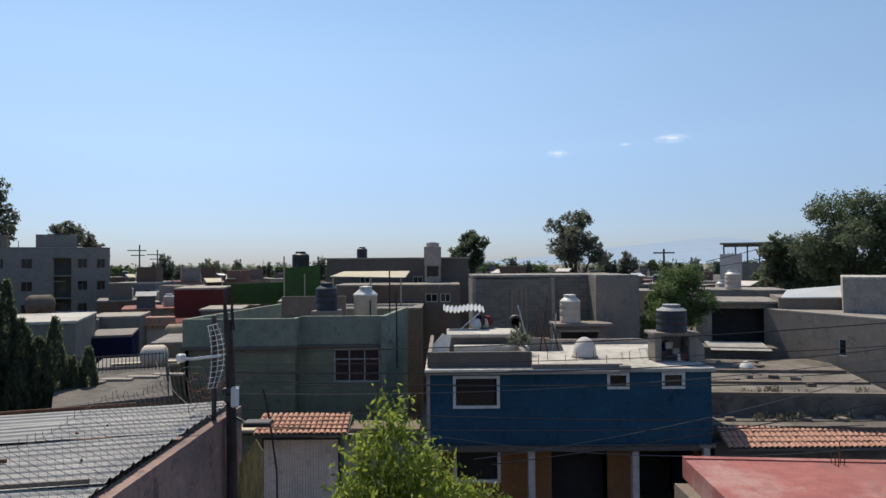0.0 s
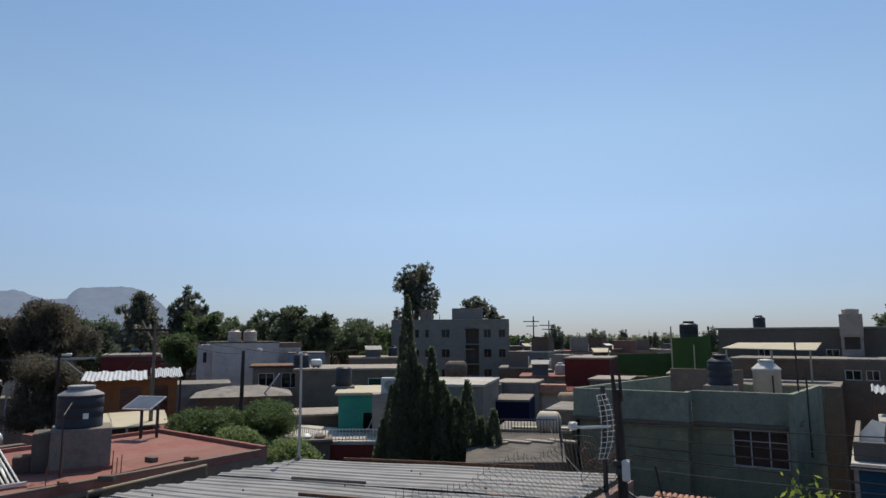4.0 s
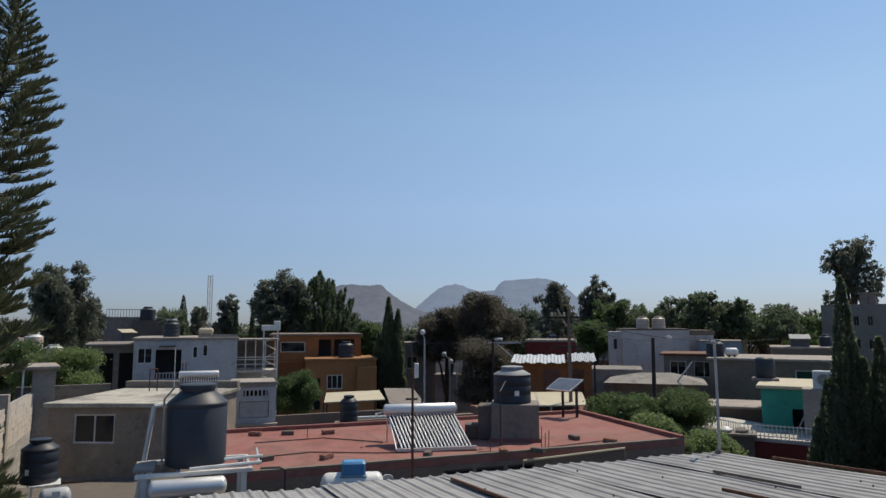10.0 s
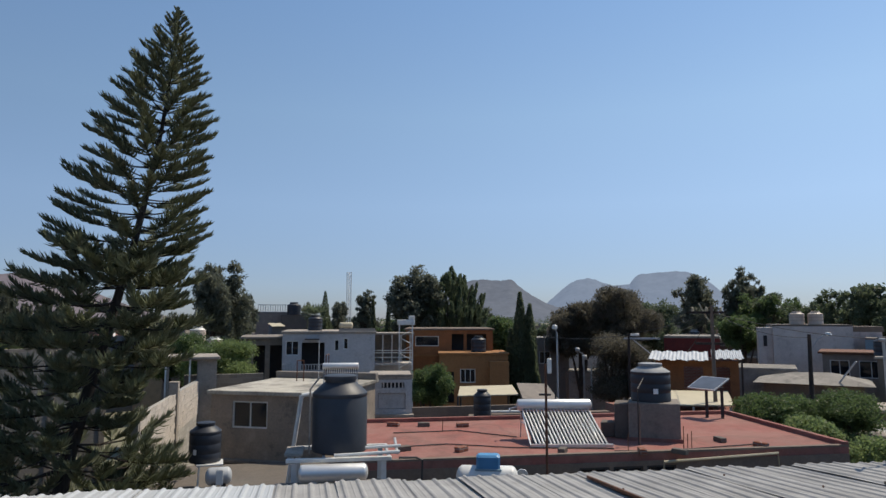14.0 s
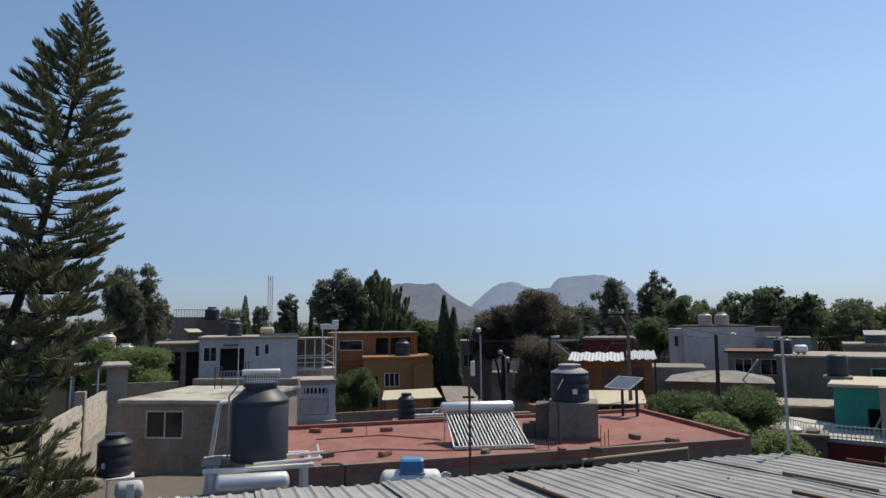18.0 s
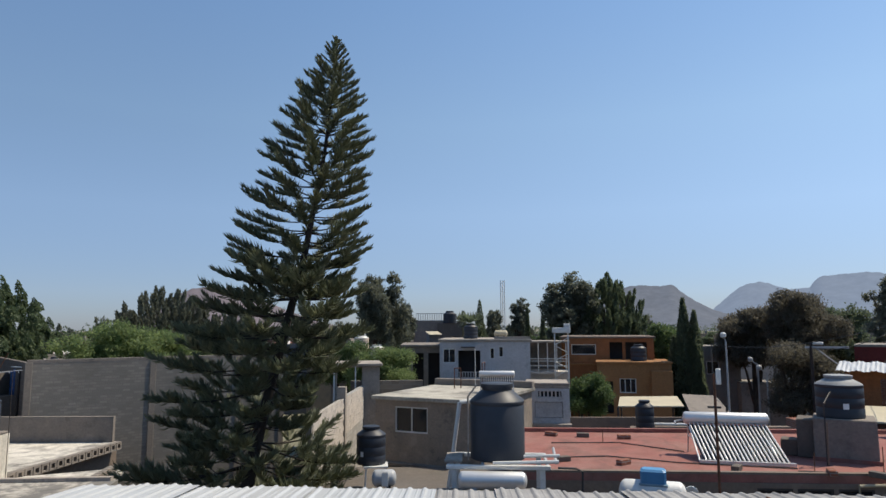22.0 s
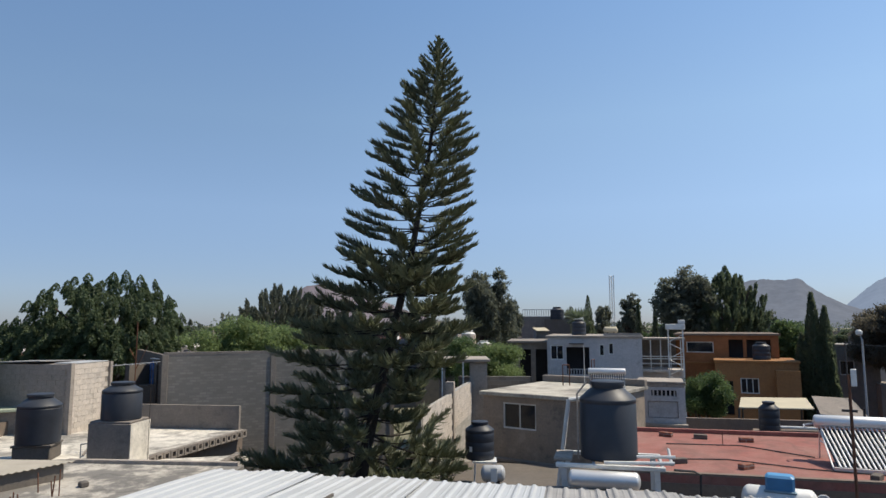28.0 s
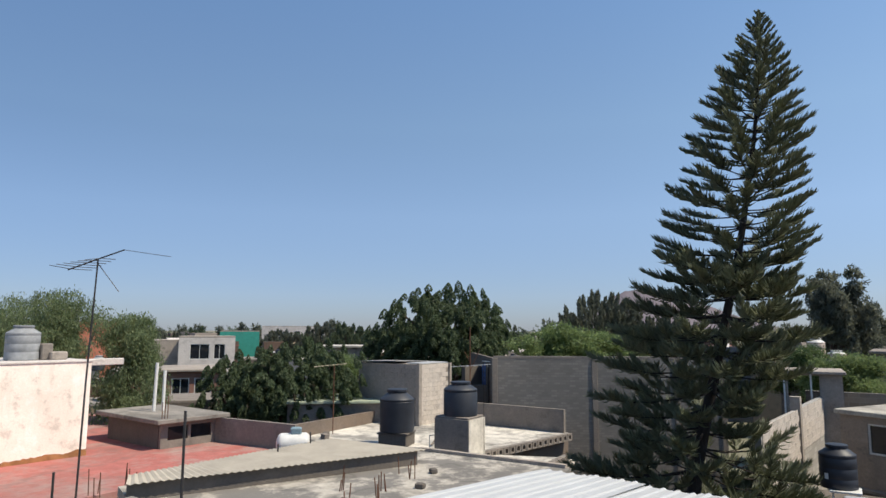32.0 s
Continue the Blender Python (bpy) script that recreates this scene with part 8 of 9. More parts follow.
# ---- big star pine ----
def star_pine():
    """Whorls of boughs, bare near the trunk, each ending in flat upswept plumes of cord-like twigs."""
    e = thing("star_pine", "tall star pine with whorled upswept branches and a leaning trunk", "tree", -18.6, -5.6, 0)
    rng = np.random.default_rng(21)
    up = np.array([0.0, 0.0, 1.0])
    def axis(z):
        o = float(np.interp(z, (0, 5.66, 6.61, 8.75, 11.6, 13.5, 15.0, 17.5, 18.4), (1.0, 0.27, 0.08, -0.41, -1.07, -1.40, -1.64, -1.89, -1.94)))
        return (0.289 * o, -0.957 * o, z)
    part("trunk", M().tube([axis(z) for z in np.linspace(0, 18.48, 22)], 0.25, 10, 0.010), BARK_D, e, smooth=True)
    def twigs(P, s0, wid, bag):
        """Twigs in three rows along the outer part of a bough."""
        ln_b = float(np.linalg.norm(np.diff(P, axis=0), axis=1).sum())
        n = max(7, int(ln_b * (1 - s0) / 0.040))
        for row in (-1.0, 1.0, 0.0):
            q = np.clip((np.arange(n) + rng.random(n)) / n, 0, 0.999)
            x = (s0 + (1 - s0) * q) * (len(P) - 1)
            k = np.minimum(len(P) - 2, x.astype(int))
            T = P[k + 1] - P[k]
            base = P[k] + T * (x - k)[:, None]
            T = T / (np.linalg.norm(T, axis=1)[:, None] + 1e-9)
            N = np.cross(T, up)
            N /= np.linalg.norm(N, axis=1)[:, None] + 1e-9
            ln = np.interp(q, (0, 0.15, 0.55, 1), (0.45, 0.92, 1.0, 0.50)) * wid * rng.uniform(0.75, 1.18, n)
            a = np.radians(np.interp(q, (0, 1), (66, 16)) + rng.normal(0, 7, n))
            if row == 0.0:
                D = T * 0.72 + up * rng.uniform(0.35, 0.75, n)[:, None] + N * rng.normal(0, 0.22, n)[:, None]
                ln = ln * 0.72
            else:
                D = T * np.cos(a)[:, None] + N * (row * np.sin(a))[:, None] + up * rng.uniform(*((-0.50, 0.95) if wid > 0.43 else (-0.12, 0.52)), n)[:, None]
            D /= np.linalg.norm(D, axis=1)[:, None]
            n1 = np.cross(D, up + 0.01)
            n1 /= np.linalg.norm(n1, axis=1)[:, None] + 1e-9
            n2 = np.cross(D, n1)
            r = (0.0195 * rng.uniform(0.75, 1.25, n))[:, None]
            mid = base + D * (ln * 0.55)[:, None]
            tip = base + D * ln[:, None] + up * (ln * 0.20)[:, None]
            rings = [c + (n1 * math.cos(g) + n2 * math.sin(g)) * r * w for c, w in ((base, 0.6), (mid, 1.0)) for g in (0, 2.094, 4.189)]
            bag.append(np.stack(rings + [tip], 1).reshape(-1, 3))
    cell = np.array([(0, 1, 4, 3), (1, 2, 5, 4), (2, 0, 3, 5), (3, 4, 6, 6), (4, 5, 6, 6), (5, 3, 6, 6)])
    z = 4.7
    while z < 18.28:
        L0 = float(np.interp(z, (5, 7.1, 9.35, 11, 11.6, 12.4, 13.2, 14.4, 16.1, 17.3, 17.9, 18.3), (3.4, 3.25, 2.9, 2.4, 2.2, 2.02, 1.85, 1.58, 1.12, 0.54, 0.30, 0.12)))
        rise0 = float(np.interp(z, (5, 8, 10.5, 13, 15, 17, 18.3), (-0.10, -0.06, 0.02, 0.13, 0.26, 0.52, 1.1)))
        low = z < 11.3
        nb = 8 if low else (8 if z < 16.5 else 6)
        a0 = rng.uniform(0, 6.28)
        for b in range(nb):
            az = a0 + 2 * math.pi * b / nb + rng.uniform(-.2, .2)
            ux, uy = math.cos(az), math.sin(az)
            L = L0 * (1 + 0.06 * (0.289 * ux - 0.957 * uy)) * rng.uniform(0.84, 1.05) * (rng.uniform(0.72, 1.12) if low else 1.0)
            if 6.8 < z < 8.4 and 0.957 * uy - 0.289 * ux > 0.4:      # a gap on the street side
                L *= 0.55
            rise = rise0 + rng.uniform(-.05, .05)
            sagv, tipv = 0.12 if z < 14 else 0.05, 0.05 + rng.uniform(0, .07)
            c = axis(z + rng.uniform(-.09, .09))
            d = np.linspace(0, 1, 9)
            P = np.stack([c[0] + ux * L * d, c[1] + uy * L * d, c[2] + L * (rise * d - sagv * d * (1 - d) * 1.6 + tipv * d ** 3)], 1)
            bag, wood = [], M().tube([tuple(P[k]) for k in (0, 2, 4, 6, 8)], 0.012 + 0.0065 * L, 5, 0.006)
            wid = float(np.interp(L, (0.1, 0.7, 1.6, 3.4), (0.07, 0.24, 0.40, 0.46)))
            twigs(P, 0.30 if z > 16 else (0.50 if low else 0.42), wid, bag)
            if low:
                for s0, sgn in ((0.36, -1), (0.46, 1), (0.56, -1), (0.64, 1), (0.74, -1), (0.82, 1)):
                    if rng.random() < 0.22:
                        continue
                    g = az + sgn * rng.uniform(0.5, 0.95)
                    q = P[int(s0 * 8)]
                    l2 = (0.42 + 0.55 * (1 - s0)) * rng.uniform(0.75, 1.25)
                    Q = np.stack([q[0] + math.cos(g) * l2 * d, q[1] + math.sin(g) * l2 * d, q[2] + l2 * (rng.uniform(-0.15, 0.30) * d + 0.42 * d ** 2.2)], 1)
                    twigs(Q, 0.34, wid * 0.82, bag)
                    wood.tube([tuple(Q[0]), tuple(Q[4]), tuple(Q[8])], 0.014, 4, 0.005)
            V = np.concatenate(bag)
            F = (np.arange(len(V) // 7)[:, None, None] * 7 + cell[None]).reshape(-1, 4).tolist()
            m = M()
            m.v, m.f = V.tolist(), [tuple(f[:3]) if f[2] == f[3] else tuple(f) for f in F]
            br = part("branch", m, LEAF_PINE, e)
            part("branch_wood", wood, BARK_D, br)
        z += float(np.interp(z, (4, 9, 12, 16, 18.3), (0.60, 0.49, 0.37, 0.27, 0.15)))


star_pine()

# ---- near street tree, bright leaves ----
nb = [(-0.1, 0.1, 6.35, 0.42, 0.4, 0.75), (-0.55, 0, 5.75, 0.5, 0.45, 0.6), (0.5, 0, 5.6, 0.55, 0.5, 0.55), (0.0, 0, 5.2, 1.0, 0.9, 0.7), (-0.9, 0.1, 4.9, 0.55, 0.5, 0.55), (1.1, 0.1, 4.9, 0.7, 0.6, 0.5), (1.75, 0, 4.5, 0.6, 0.6, 0.5), (0.2, 0, 4.4, 1.7, 1.2, 0.7), (0.3, 0, 3.6, 1.7, 1.3, 0.8)]
tree("street_tree", "young bright yellow-green street tree", -0.95, 13.2, 0, 6.6, nb, LEAF_NEAR, 13000, 0.062, 31, 0.09, 9, longness=2.3, shell=0.1, clump=8, spread=0.14, bias=(0, 0, 1), bias_amt=0.35)

# ---- cypresses behind the shed ----
def spire_mesh(name, mat, spires, n, size, seed):
    """Upright sprays close over a set of flame-shaped spires (x, y, radius, top, foot)."""
    rng = np.random.default_rng(seed)
    area = np.array([q[2] * (q[3] - q[4]) for q in spires])
    S = np.array(spires)[rng.choice(len(spires), n, p=area / area.sum())]
    t = 1 - np.sqrt(rng.random(n)) * 0.999
    t = np.where(rng.random(n) < 0.35, rng.random(n), t)
    a = rng.uniform(0, 6.283, n)
    prof = np.clip(1 - t, 0, 1) ** 0.62 * (0.78 + 0.22 * np.minimum(1, t * 6))
    ridge = 1 + 0.16 * np.sin(4 * a + 9 * t + S[:, 2] * 20) + 0.10 * np.sin(9 * a - 14 * t)
    rad = S[:, 2] * prof * ridge * rng.uniform(0.80, 1.04, n) + 0.015
    cen = np.stack([S[:, 0] + np.cos(a) * rad, S[:, 1] + np.sin(a) * rad, S[:, 4] + (S[:, 3] - S[:, 4]) * t], 1)
    ax = np.stack([np.cos(a) * 0.35, np.sin(a) * 0.35, np.ones(n)], 1) + rng.normal(size=(n, 3)) * 0.28
    ax /= np.linalg.norm(ax, axis=1)[:, None]
    sd = np.cross(ax, rng.normal(size=(n, 3)))
    sd /= np.linalg.norm(sd, axis=1)[:, None]
    k = size * rng.uniform(0.6, 1.3, n)[:, None]
    L, W_ = ax * k * 1.5, sd * k * 0.5
    V = np.stack([cen - L * 0.5, cen + W_, cen + L, cen - W_], 1).reshape(-1, 3)
    me = bpy.data.meshes.new(name)
    me.from_pydata(V.tolist(), [], np.arange(4 * n).reshape(-1, 4).tolist())
    me.materials.append(mat)
    return me


def cypress(name, label, x, y, height, spires, seed, n=5200, size=0.11, mat=None, z0=0.0):
    e = thing(name, label, "tree", x, y, z0)
    part("trunk", M().tube([(0, 0, 0), (0, 0, height * 0.7)], 0.16, 8, 0.05), BARK, e, smooth=True)
    part("crown", spire_mesh(name + "_crown", mat or LEAF_CYP, spires, int(n * 2.6), size * 0.72, seed), LEAF_CYP, e)
    return e


x, y = spot(35.7, 25)
cypress("cypress", "dark cypress with a tall pointed top and lower spires", x, y, 10.9, [(0, 0, 0.62, 11.1, 3.0), (0.12, 0.05, 0.78, 8.9, 2.8), (0.45, 0.2, 0.62, 8.5, 2.8), (-0.45, -0.3, 0.66, 7.8, 2.8), (-0.7, -0.5, 0.55, 6.6, 2.8), (0.1, -0.6, 0.6, 7.3, 2.8)], 41, 15000)
x, y = spot(32.9, 25)
cypress("cypress", "dark bushy cypress with several spires", x, y, 9.0, [(-0.35, 0, 0.62, 9.15, 2.8), (0.05, 0.1, 0.85, 7.9, 2.6), (0.55, 0.2, 0.85, 7.3, 2.6), (0.95, 0.4, 0.7, 7.9, 2.6), (1.35, 0.7, 0.75, 6.6, 2.6), (-0.85, -0.2, 0.6, 7.3, 2.8), (0.3, -0.5, 0.7, 6.6, 2.6), (1.75, 0.95, 0.55, 6.9, 2.6)], 42, 20000)
x, y = spot(71.6, 45)
cypress("cypress", "pair of dark columnar cypresses behind the red roof", x, y, 11.0, [(0, 0, 0.8, 11.4, 2.5), (0.22, 0.6, 0.72, 10.6, 2.5), (-0.4, -0.5, 0.8, 9.0, 2.5), (0.2, 0.4, 0.9, 8.6, 2.5)], 43, 13000, 0.14)
for k, (b, d, h) in enumerate(((84.3, 78, 12.0), (83.0, 80, 11.8), (66.5, 70, 9))):
    cypress("cypress", "slim dark cypress in the distance", *spot(b, d), h, [(0, 0, 0.5, h, 3.0)], 50 + k, 2600, 0.16)

# ---- broad trees ----
def broad(name, label, b, d, z_top, R, zc, rz, mat, n, size, seed, lobes=8, **kw):
    r = random.Random(seed)
    x, y = spot(b, d)
    plume = kw.get("bias") is not None and kw["bias"][2] > 0
    crown = blob_crown(r, int(lobes * (3.4 if plume else 2.9)), R, zc, rz, kw.pop("lobe", (0.15, 0.27) if plume else (0.18, 0.34)), 2.1 if plume else 1.0)
    fine = 1.0 if d > 60 else 0.74
    return tree(name, label, x, y, 0, z_top, crown, mat, int(n * 2.4 / fine ** 1.8), size * 0.58 * fine, seed, 0.10 + 0.02 * z_top, 6, spread=kw.pop("spread", 0.035 * R + 0.06), **kw)


def clumped(name, label, b, d, z_top, R, zc, rz, mat, n, size, seed, count, wide, tall, hang=True, longness=2.4):
    r = random.Random(seed)
    blobs = [(r.uniform(-.6, .6) * R, r.uniform(-.6, .6) * R, zc + r.uniform(-.3, .5) * rz, R * 0.3, R * 0.3, rz * 0.3) for _ in range(8)]
    return tree(name, label, *spot(b, d), 0, z_top, blobs, mat, 0, 0, seed, 0.10 + 0.02 * z_top, 8, crown=clump_mesh(name + "_crown", mat, R, zc, rz, n, size, seed, count, wide, tall, hang, longness))


broad("round_tree", "tall round-crowned eucalyptus with grey-green leaves", -11.4, 90, 16.6, 4.1, 12.6, 4.0, LEAF_EUC, 7000, 0.30, 61, 9)
broad("dark_tree", "small dark tree behind the grey house", -2.3, 80, 13.2, 2.6, 10.8, 2.5, LEAF_DARK, 4200, 0.28, 62, 7)
broad("bushy_tree", "dense green bushy tree beside the blue house", -19.6, 37.5, 9.3, 2.1, 7.2, 2.1, LEAF_MID, 8500, 0.16, 63, 9)
broad("dark_tree", "large dark tree mass behind pale houses", -31.8, 60, 14.6, 4.6, 10.6, 4.2, LEAF_DARK, 9000, 0.30, 64, 10)
broad("dark_tree", "large dark tree mass behind pale houses", -28.0, 64, 11.5, 3.2, 9.0, 2.8, LEAF_DARK, 5000, 0.30, 65, 8)
broad("dark_tree", "large dark tree mass behind pale houses", -36.5, 58, 16.0, 5.0, 11.5, 4.5, LEAF_DARK, 7000, 0.30, 66, 9)
broad("eucalyptus", "tall ragged eucalyptus behind the apartment block", 34.9, 106, 21.6, 3.7, 16.5, 5.0, LEAF_EUC, 6500, 0.36, 67, 11)
broad("eucalyptus", "ragged eucalyptus behind the apartment block", 29.8, 112, 16.2, 3.6, 13.0, 3.0, LEAF_EUC, 3600, 0.36, 68, 9)
broad("eucalyptus", "ragged eucalyptus behind the apartment block", 28.2, 116, 14.6, 2.6, 12.2, 2.3, LEAF_EUC, 2200, 0.36, 69, 7)
broad("eucalyptus", "dark eucalyptus behind the orange house", 81.0, 64, 15.0, 3.0, 11.2, 3.5, LEAF_EUC, 8000, 0.27, 70, 10)
clumped("casuarina", "feathery dark tree behind the orange house", 77.7, 66, 14.8, 3.7, 10.4, 3.8, LEAF_DARK, 44000, 0.115, 71, 300, 0.22, 1.5, False, 3.2)
broad("green_tree", "green tree beside the orange house", 73.4, 54, 9.8, 2.6, 7.6, 2.2, LEAF_MID, 6000, 0.24, 72, 8)
broad("garden_tree", "small bright green garden tree before the orange house", 79.3, 37, 7.2, 1.45, 6.0, 1.15, LEAF_MID, 6500, 0.13, 73, 8)
broad("brown_tree", "brownish drooping tree over the lane", 66.6, 54, 11.0, 2.7, 8.7, 2.2, LEAF_BROWN, 13000, 0.17, 74, 9, bias=(0, 0, -1), bias_amt=0.4, longness=2.8)
broad("brown_tree", "brownish drooping tree over the lane", 62.6, 52, 12.3, 2.9, 9.6, 2.5, LEAF_BROWN, 13000, 0.17, 75, 9, bias=(0, 0, -1), bias_amt=0.4, longness=2.8)
broad("dark_tree", "dark tree over the lane", 60.2, 56, 11.2, 3.0, 8.8, 2.4, LEAF_DARK, 7000, 0.26, 76, 8)
broad("dark_tree", "low dark tree over the lane", 63.8, 46, 8.6, 2.4, 6.4, 2.2, LEAF_BROWN, 10000, 0.16, 77, 8)
broad("tall_tree", "tall dark tree behind the roofs", 57.2, 82, 15.0, 2.9, 11.6, 3.2, LEAF_EUC, 5000, 0.30, 78, 8)
broad("tall_tree", "tall feathery tree behind the roofs", 53.9, 84, 15.4, 2.5, 11.6, 3.6, LEAF_EUC, 4800, 0.28, 79, 8, longness=3.5, bias=(0, 0, 1), bias_amt=0.5)
broad("round_tree", "bright round-headed tree behind red houses", 54.0, 60, 9.6, 2.0, 8.3, 1.5, LEAF_MID, 4200, 0.24, 80, 7)
broad("hall_tree", "dark tree before the cream hall", 45.3, 70, 12.4, 2.5, 10.2, 2.4, LEAF_DARK, 4600, 0.28, 81, 8)
broad("hall_tree", "dark tree before the cream hall", 43.1, 72, 11.7, 2.2, 9.8, 2.3, LEAF_DARK, 3600, 0.28, 82, 7)
broad("casuarina", "grey-green feathery tree beside the pine", 97.0, 56, 13.9, 2.5, 10.8, 3.0, LEAF_EUC, 6500, 0.24, 83, 8, longness=3.2, bias=(0, 0, 1), bias_amt=0.4)
clumped("casuarina", "feathery upswept dark tree behind the block wall", 114.6, 60, 13.6, 3.3, 9.8, 3.2, LEAF_EUC, 30000, 0.10, 84, 260, 0.17, 1.35, False, 3.4)
clumped("casuarina", "feathery upswept dark tree behind the block wall", 110.5, 62, 12.0, 3.0, 8.8, 2.7, LEAF_EUC, 24000, 0.10, 85, 200, 0.17, 1.2, False, 3.4)
clumped("laurel_tree", "broad dense dark-green laurel tree with drooping sprays", 127.6, 44, 12.9, 4.55, 9.2, 3.35, LEAF_LAUREL, 135000, 0.068, 86, 700, 0.31, 0.66)
clumped("laurel_tree", "dense dark-green laurel tree flank", 131.8, 45, 11.0, 2.6, 7.6, 2.7, LEAF_LAUREL, 34000, 0.072, 87, 180, 0.30, 0.66)
broad("light_bush", "light green feathery bushes behind the wall", 118.0, 40, 10.1, 3.0, 8.3, 1.6, LEAF_LIGHT, 9000, 0.15, 88, 10, longness=3.0)
broad("light_bush", "light green feathery bushes behind the wall", 114.2, 42, 9.6, 2.2, 8.0, 1.5, LEAF_LIGHT, 5000, 0.15, 89, 8, longness=3.0)
clumped("dense_tree", "dense dark green tree beside the worn red roof", 139.6, 32, 9.4, 2.8, 7.0, 2.25, LEAF_LAUREL, 75000, 0.055, 90, 380, 0.22, 0.46)
clumped("dense_tree", "dense dark green tree beside the worn red roof", 144.0, 33, 9.0, 2.5, 6.5, 2.1, LEAF_LAUREL, 52000, 0.055, 91, 280, 0.22, 0.46)
broad("pale_bush", "pale olive bush beside the block shed", 136.6, 34.5, 8.3, 1.5, 7.2, 1.1, LEAF_LIGHT, 5000, 0.10, 92, 8)
for b, d, zt, R, sd in ((152.9, 32, 10.4, 2.0, 93), (158.2, 36, 11.5, 2.3, 94), (161.5, 40, 11.4, 2.4, 95)):
    broad("willow", "light green drooping tree behind the red roof", b, d, zt, R, zt - 2.8, 2.6, LEAF_WILLOW, 9000, 0.105, sd, 10, longness=3.0, bias=(0, 0, -1), bias_amt=0.5, clump=14)
broad("garden_bush", "bright green garden bushes beyond the block wall", 96.8, 40, 8.6, 2.2, 7.2, 1.3, LEAF_LIGHT, 8000, 0.15, 96, 9)
broad("garden_bush", "green garden bushes beyond the block wall", 99.6, 42, 8.9, 2.0, 7.4, 1.3, LEAF_MID, 5000, 0.16, 97, 8)
sk = random.Random(31)
for k in range(13):
    b = 53.2 - 1.22 * k + sk.uniform(-.3, .3)
    zt = (12.8, 12.5, 12.2, 11.6, 11.2, 12.9, 12.7, 11.9, 12.0, 11.3, 11.4, 11.8, 11.0)[k]
    broad("lane_tree", "dark green tree in the row behind the roofs", b, 84 + sk.uniform(-5, 6), zt, 2.6 + sk.uniform(-.3, .6), zt - 2.4, 2.3, (LEAF_MID, LEAF_DARK)[k % 2], 3000, 0.24, 300 + k, 7, group="row of trees behind the roofs")
for k in range(17):
    b = 121.5 + 2.05 * k + sk.uniform(-.7, .7)
    if 142.5 < b < 147.5:
        continue
    zt = 9.9 + sk.uniform(-.4, .8) + (1.0 if k in (4, 8) else 0)
    clumped("skyline_tree", "dark tree in the row along the skyline", b, 92 + sk.uniform(-8, 14), zt, 2.5 + sk.uniform(-.4, .7), zt - 2.6, 2.4, (LEAF_EUC, LEAF_DARK)[k % 2], 5200, 0.19, 330 + k, 100, 0.22, 0.9, k % 3 == 0, 2.6)
for b, d, zt, R in ((84.9, 82, 12.7, 1.5), (87.2, 86, 11.6, 1.6), (90.4, 90, 11.3, 1.8), (95.2, 66, 11.2, 1.7)):
    broad("yard_tree", "slim dark tree among the roofs", b, d, zt, R, zt - 2.3, 2.4, LEAF_EUC, 2600, 0.22, int(b * 10), 7, longness=3.0, bias=(0, 0, 1), bias_amt=0.4)
cypress("young_pine", "small pointed conifer in the distance", *spot(88.4, 80), 12.9, [(0, 0, 0.75, 12.9, 6.0), (0, 0, 1.1, 11.2, 6.0)], 59, 2200, 0.16)
x, y = spot(89.3, 76)
pm = thing("palm", "fan palm in the distance", "tree", x, y, 0)
part("trunk", M().tube([(0, 0, 0), (0.1, 0, 9.6)], 0.25, 8, 0.2), BARK, pm)
for k in range(26):
    a, el = k * 2.4, -0.5 + 1.7 * (k / 26)
    L = 1.5
    d = (math.cos(a) * math.cos(el), math.sin(a) * math.cos(el), math.sin(el))
    m = M()
    for j in range(7):
        s = (j - 3) * 0.22
        px, py = -math.sin(a), math.cos(a)
        e1 = (0.1 + d[0] * L + px * s * L, d[1] * L + py * s * L, 10.2 + d[2] * L)
        m.add([(0.1, 0, 10.2), (0.1 + (d[0] * 0.6 + px * (s + .05)) * L, (d[1] * 0.6 + py * (s + .05)) * L, 10.2 + d[2] * L * 0.62), e1, (0.1 + (d[0] * 0.6 + px * (s - .05)) * L, (d[1] * 0.6 + py * (s - .05)) * L, 10.2 + d[2] * L * 0.6)], [(0, 1, 2, 3)])
    part("frond", m, LEAF_DARK, pm)


def hedge(label, b, d, rx, zc, rz, mat, n, seed, size=0.055):
    """A clipped bush on its stems."""
    x, y = spot(b, d)
    e = thing("clipped_bush", label, "bush", x, y, 0, 0, "clipped bushes")
    for k in range(4):
        part("stem", M().tube([(0.2 * k - .3, 0, 0), (0.25 * k - .4, 0.1 * k - .1, zc)], 0.05, 5, 0.02), BARK, e)
    part("crown", leaf_mesh("bush_crown", mat, [(0, 0, zc, rx, rx, rz), (0.25 * rx, 0.2, zc - 0.2, rx * 0.9, rx * 0.8, rz), (0, 0, zc - rz, rx * .9, rx * .9, rz)], int(n * 2.2), size, seed, 1.8, None, 0, 0.85, 10, 0.07), mat, e)


hedge("round clipped green bush beyond the red roof", 52.6, 29.5, 1.15, 6.0, 0.62, LEAF_MID, 9000, 101)
hedge("round clipped green bush beyond the red roof", 50.6, 30.5, 0.95, 5.95, 0.55, LEAF_MID, 5000, 102)
hedge("round clipped light-green bush beyond the red roof", 49.6, 26, 0.8, 5.65, 0.62, LEAF_LIGHT, 8000, 103)
hedge("round clipped light-green bush beyond the red roof", 45.4, 23, 0.82, 5.55, 0.62, LEAF_LIGHT, 8000, 104)
broad("shrub", "green shrubs before the hipped roof", 47.2, 31, 6.75, 1.75, 5.8, 0.9, LEAF_MID, 8000, 0.11, 105, 9)

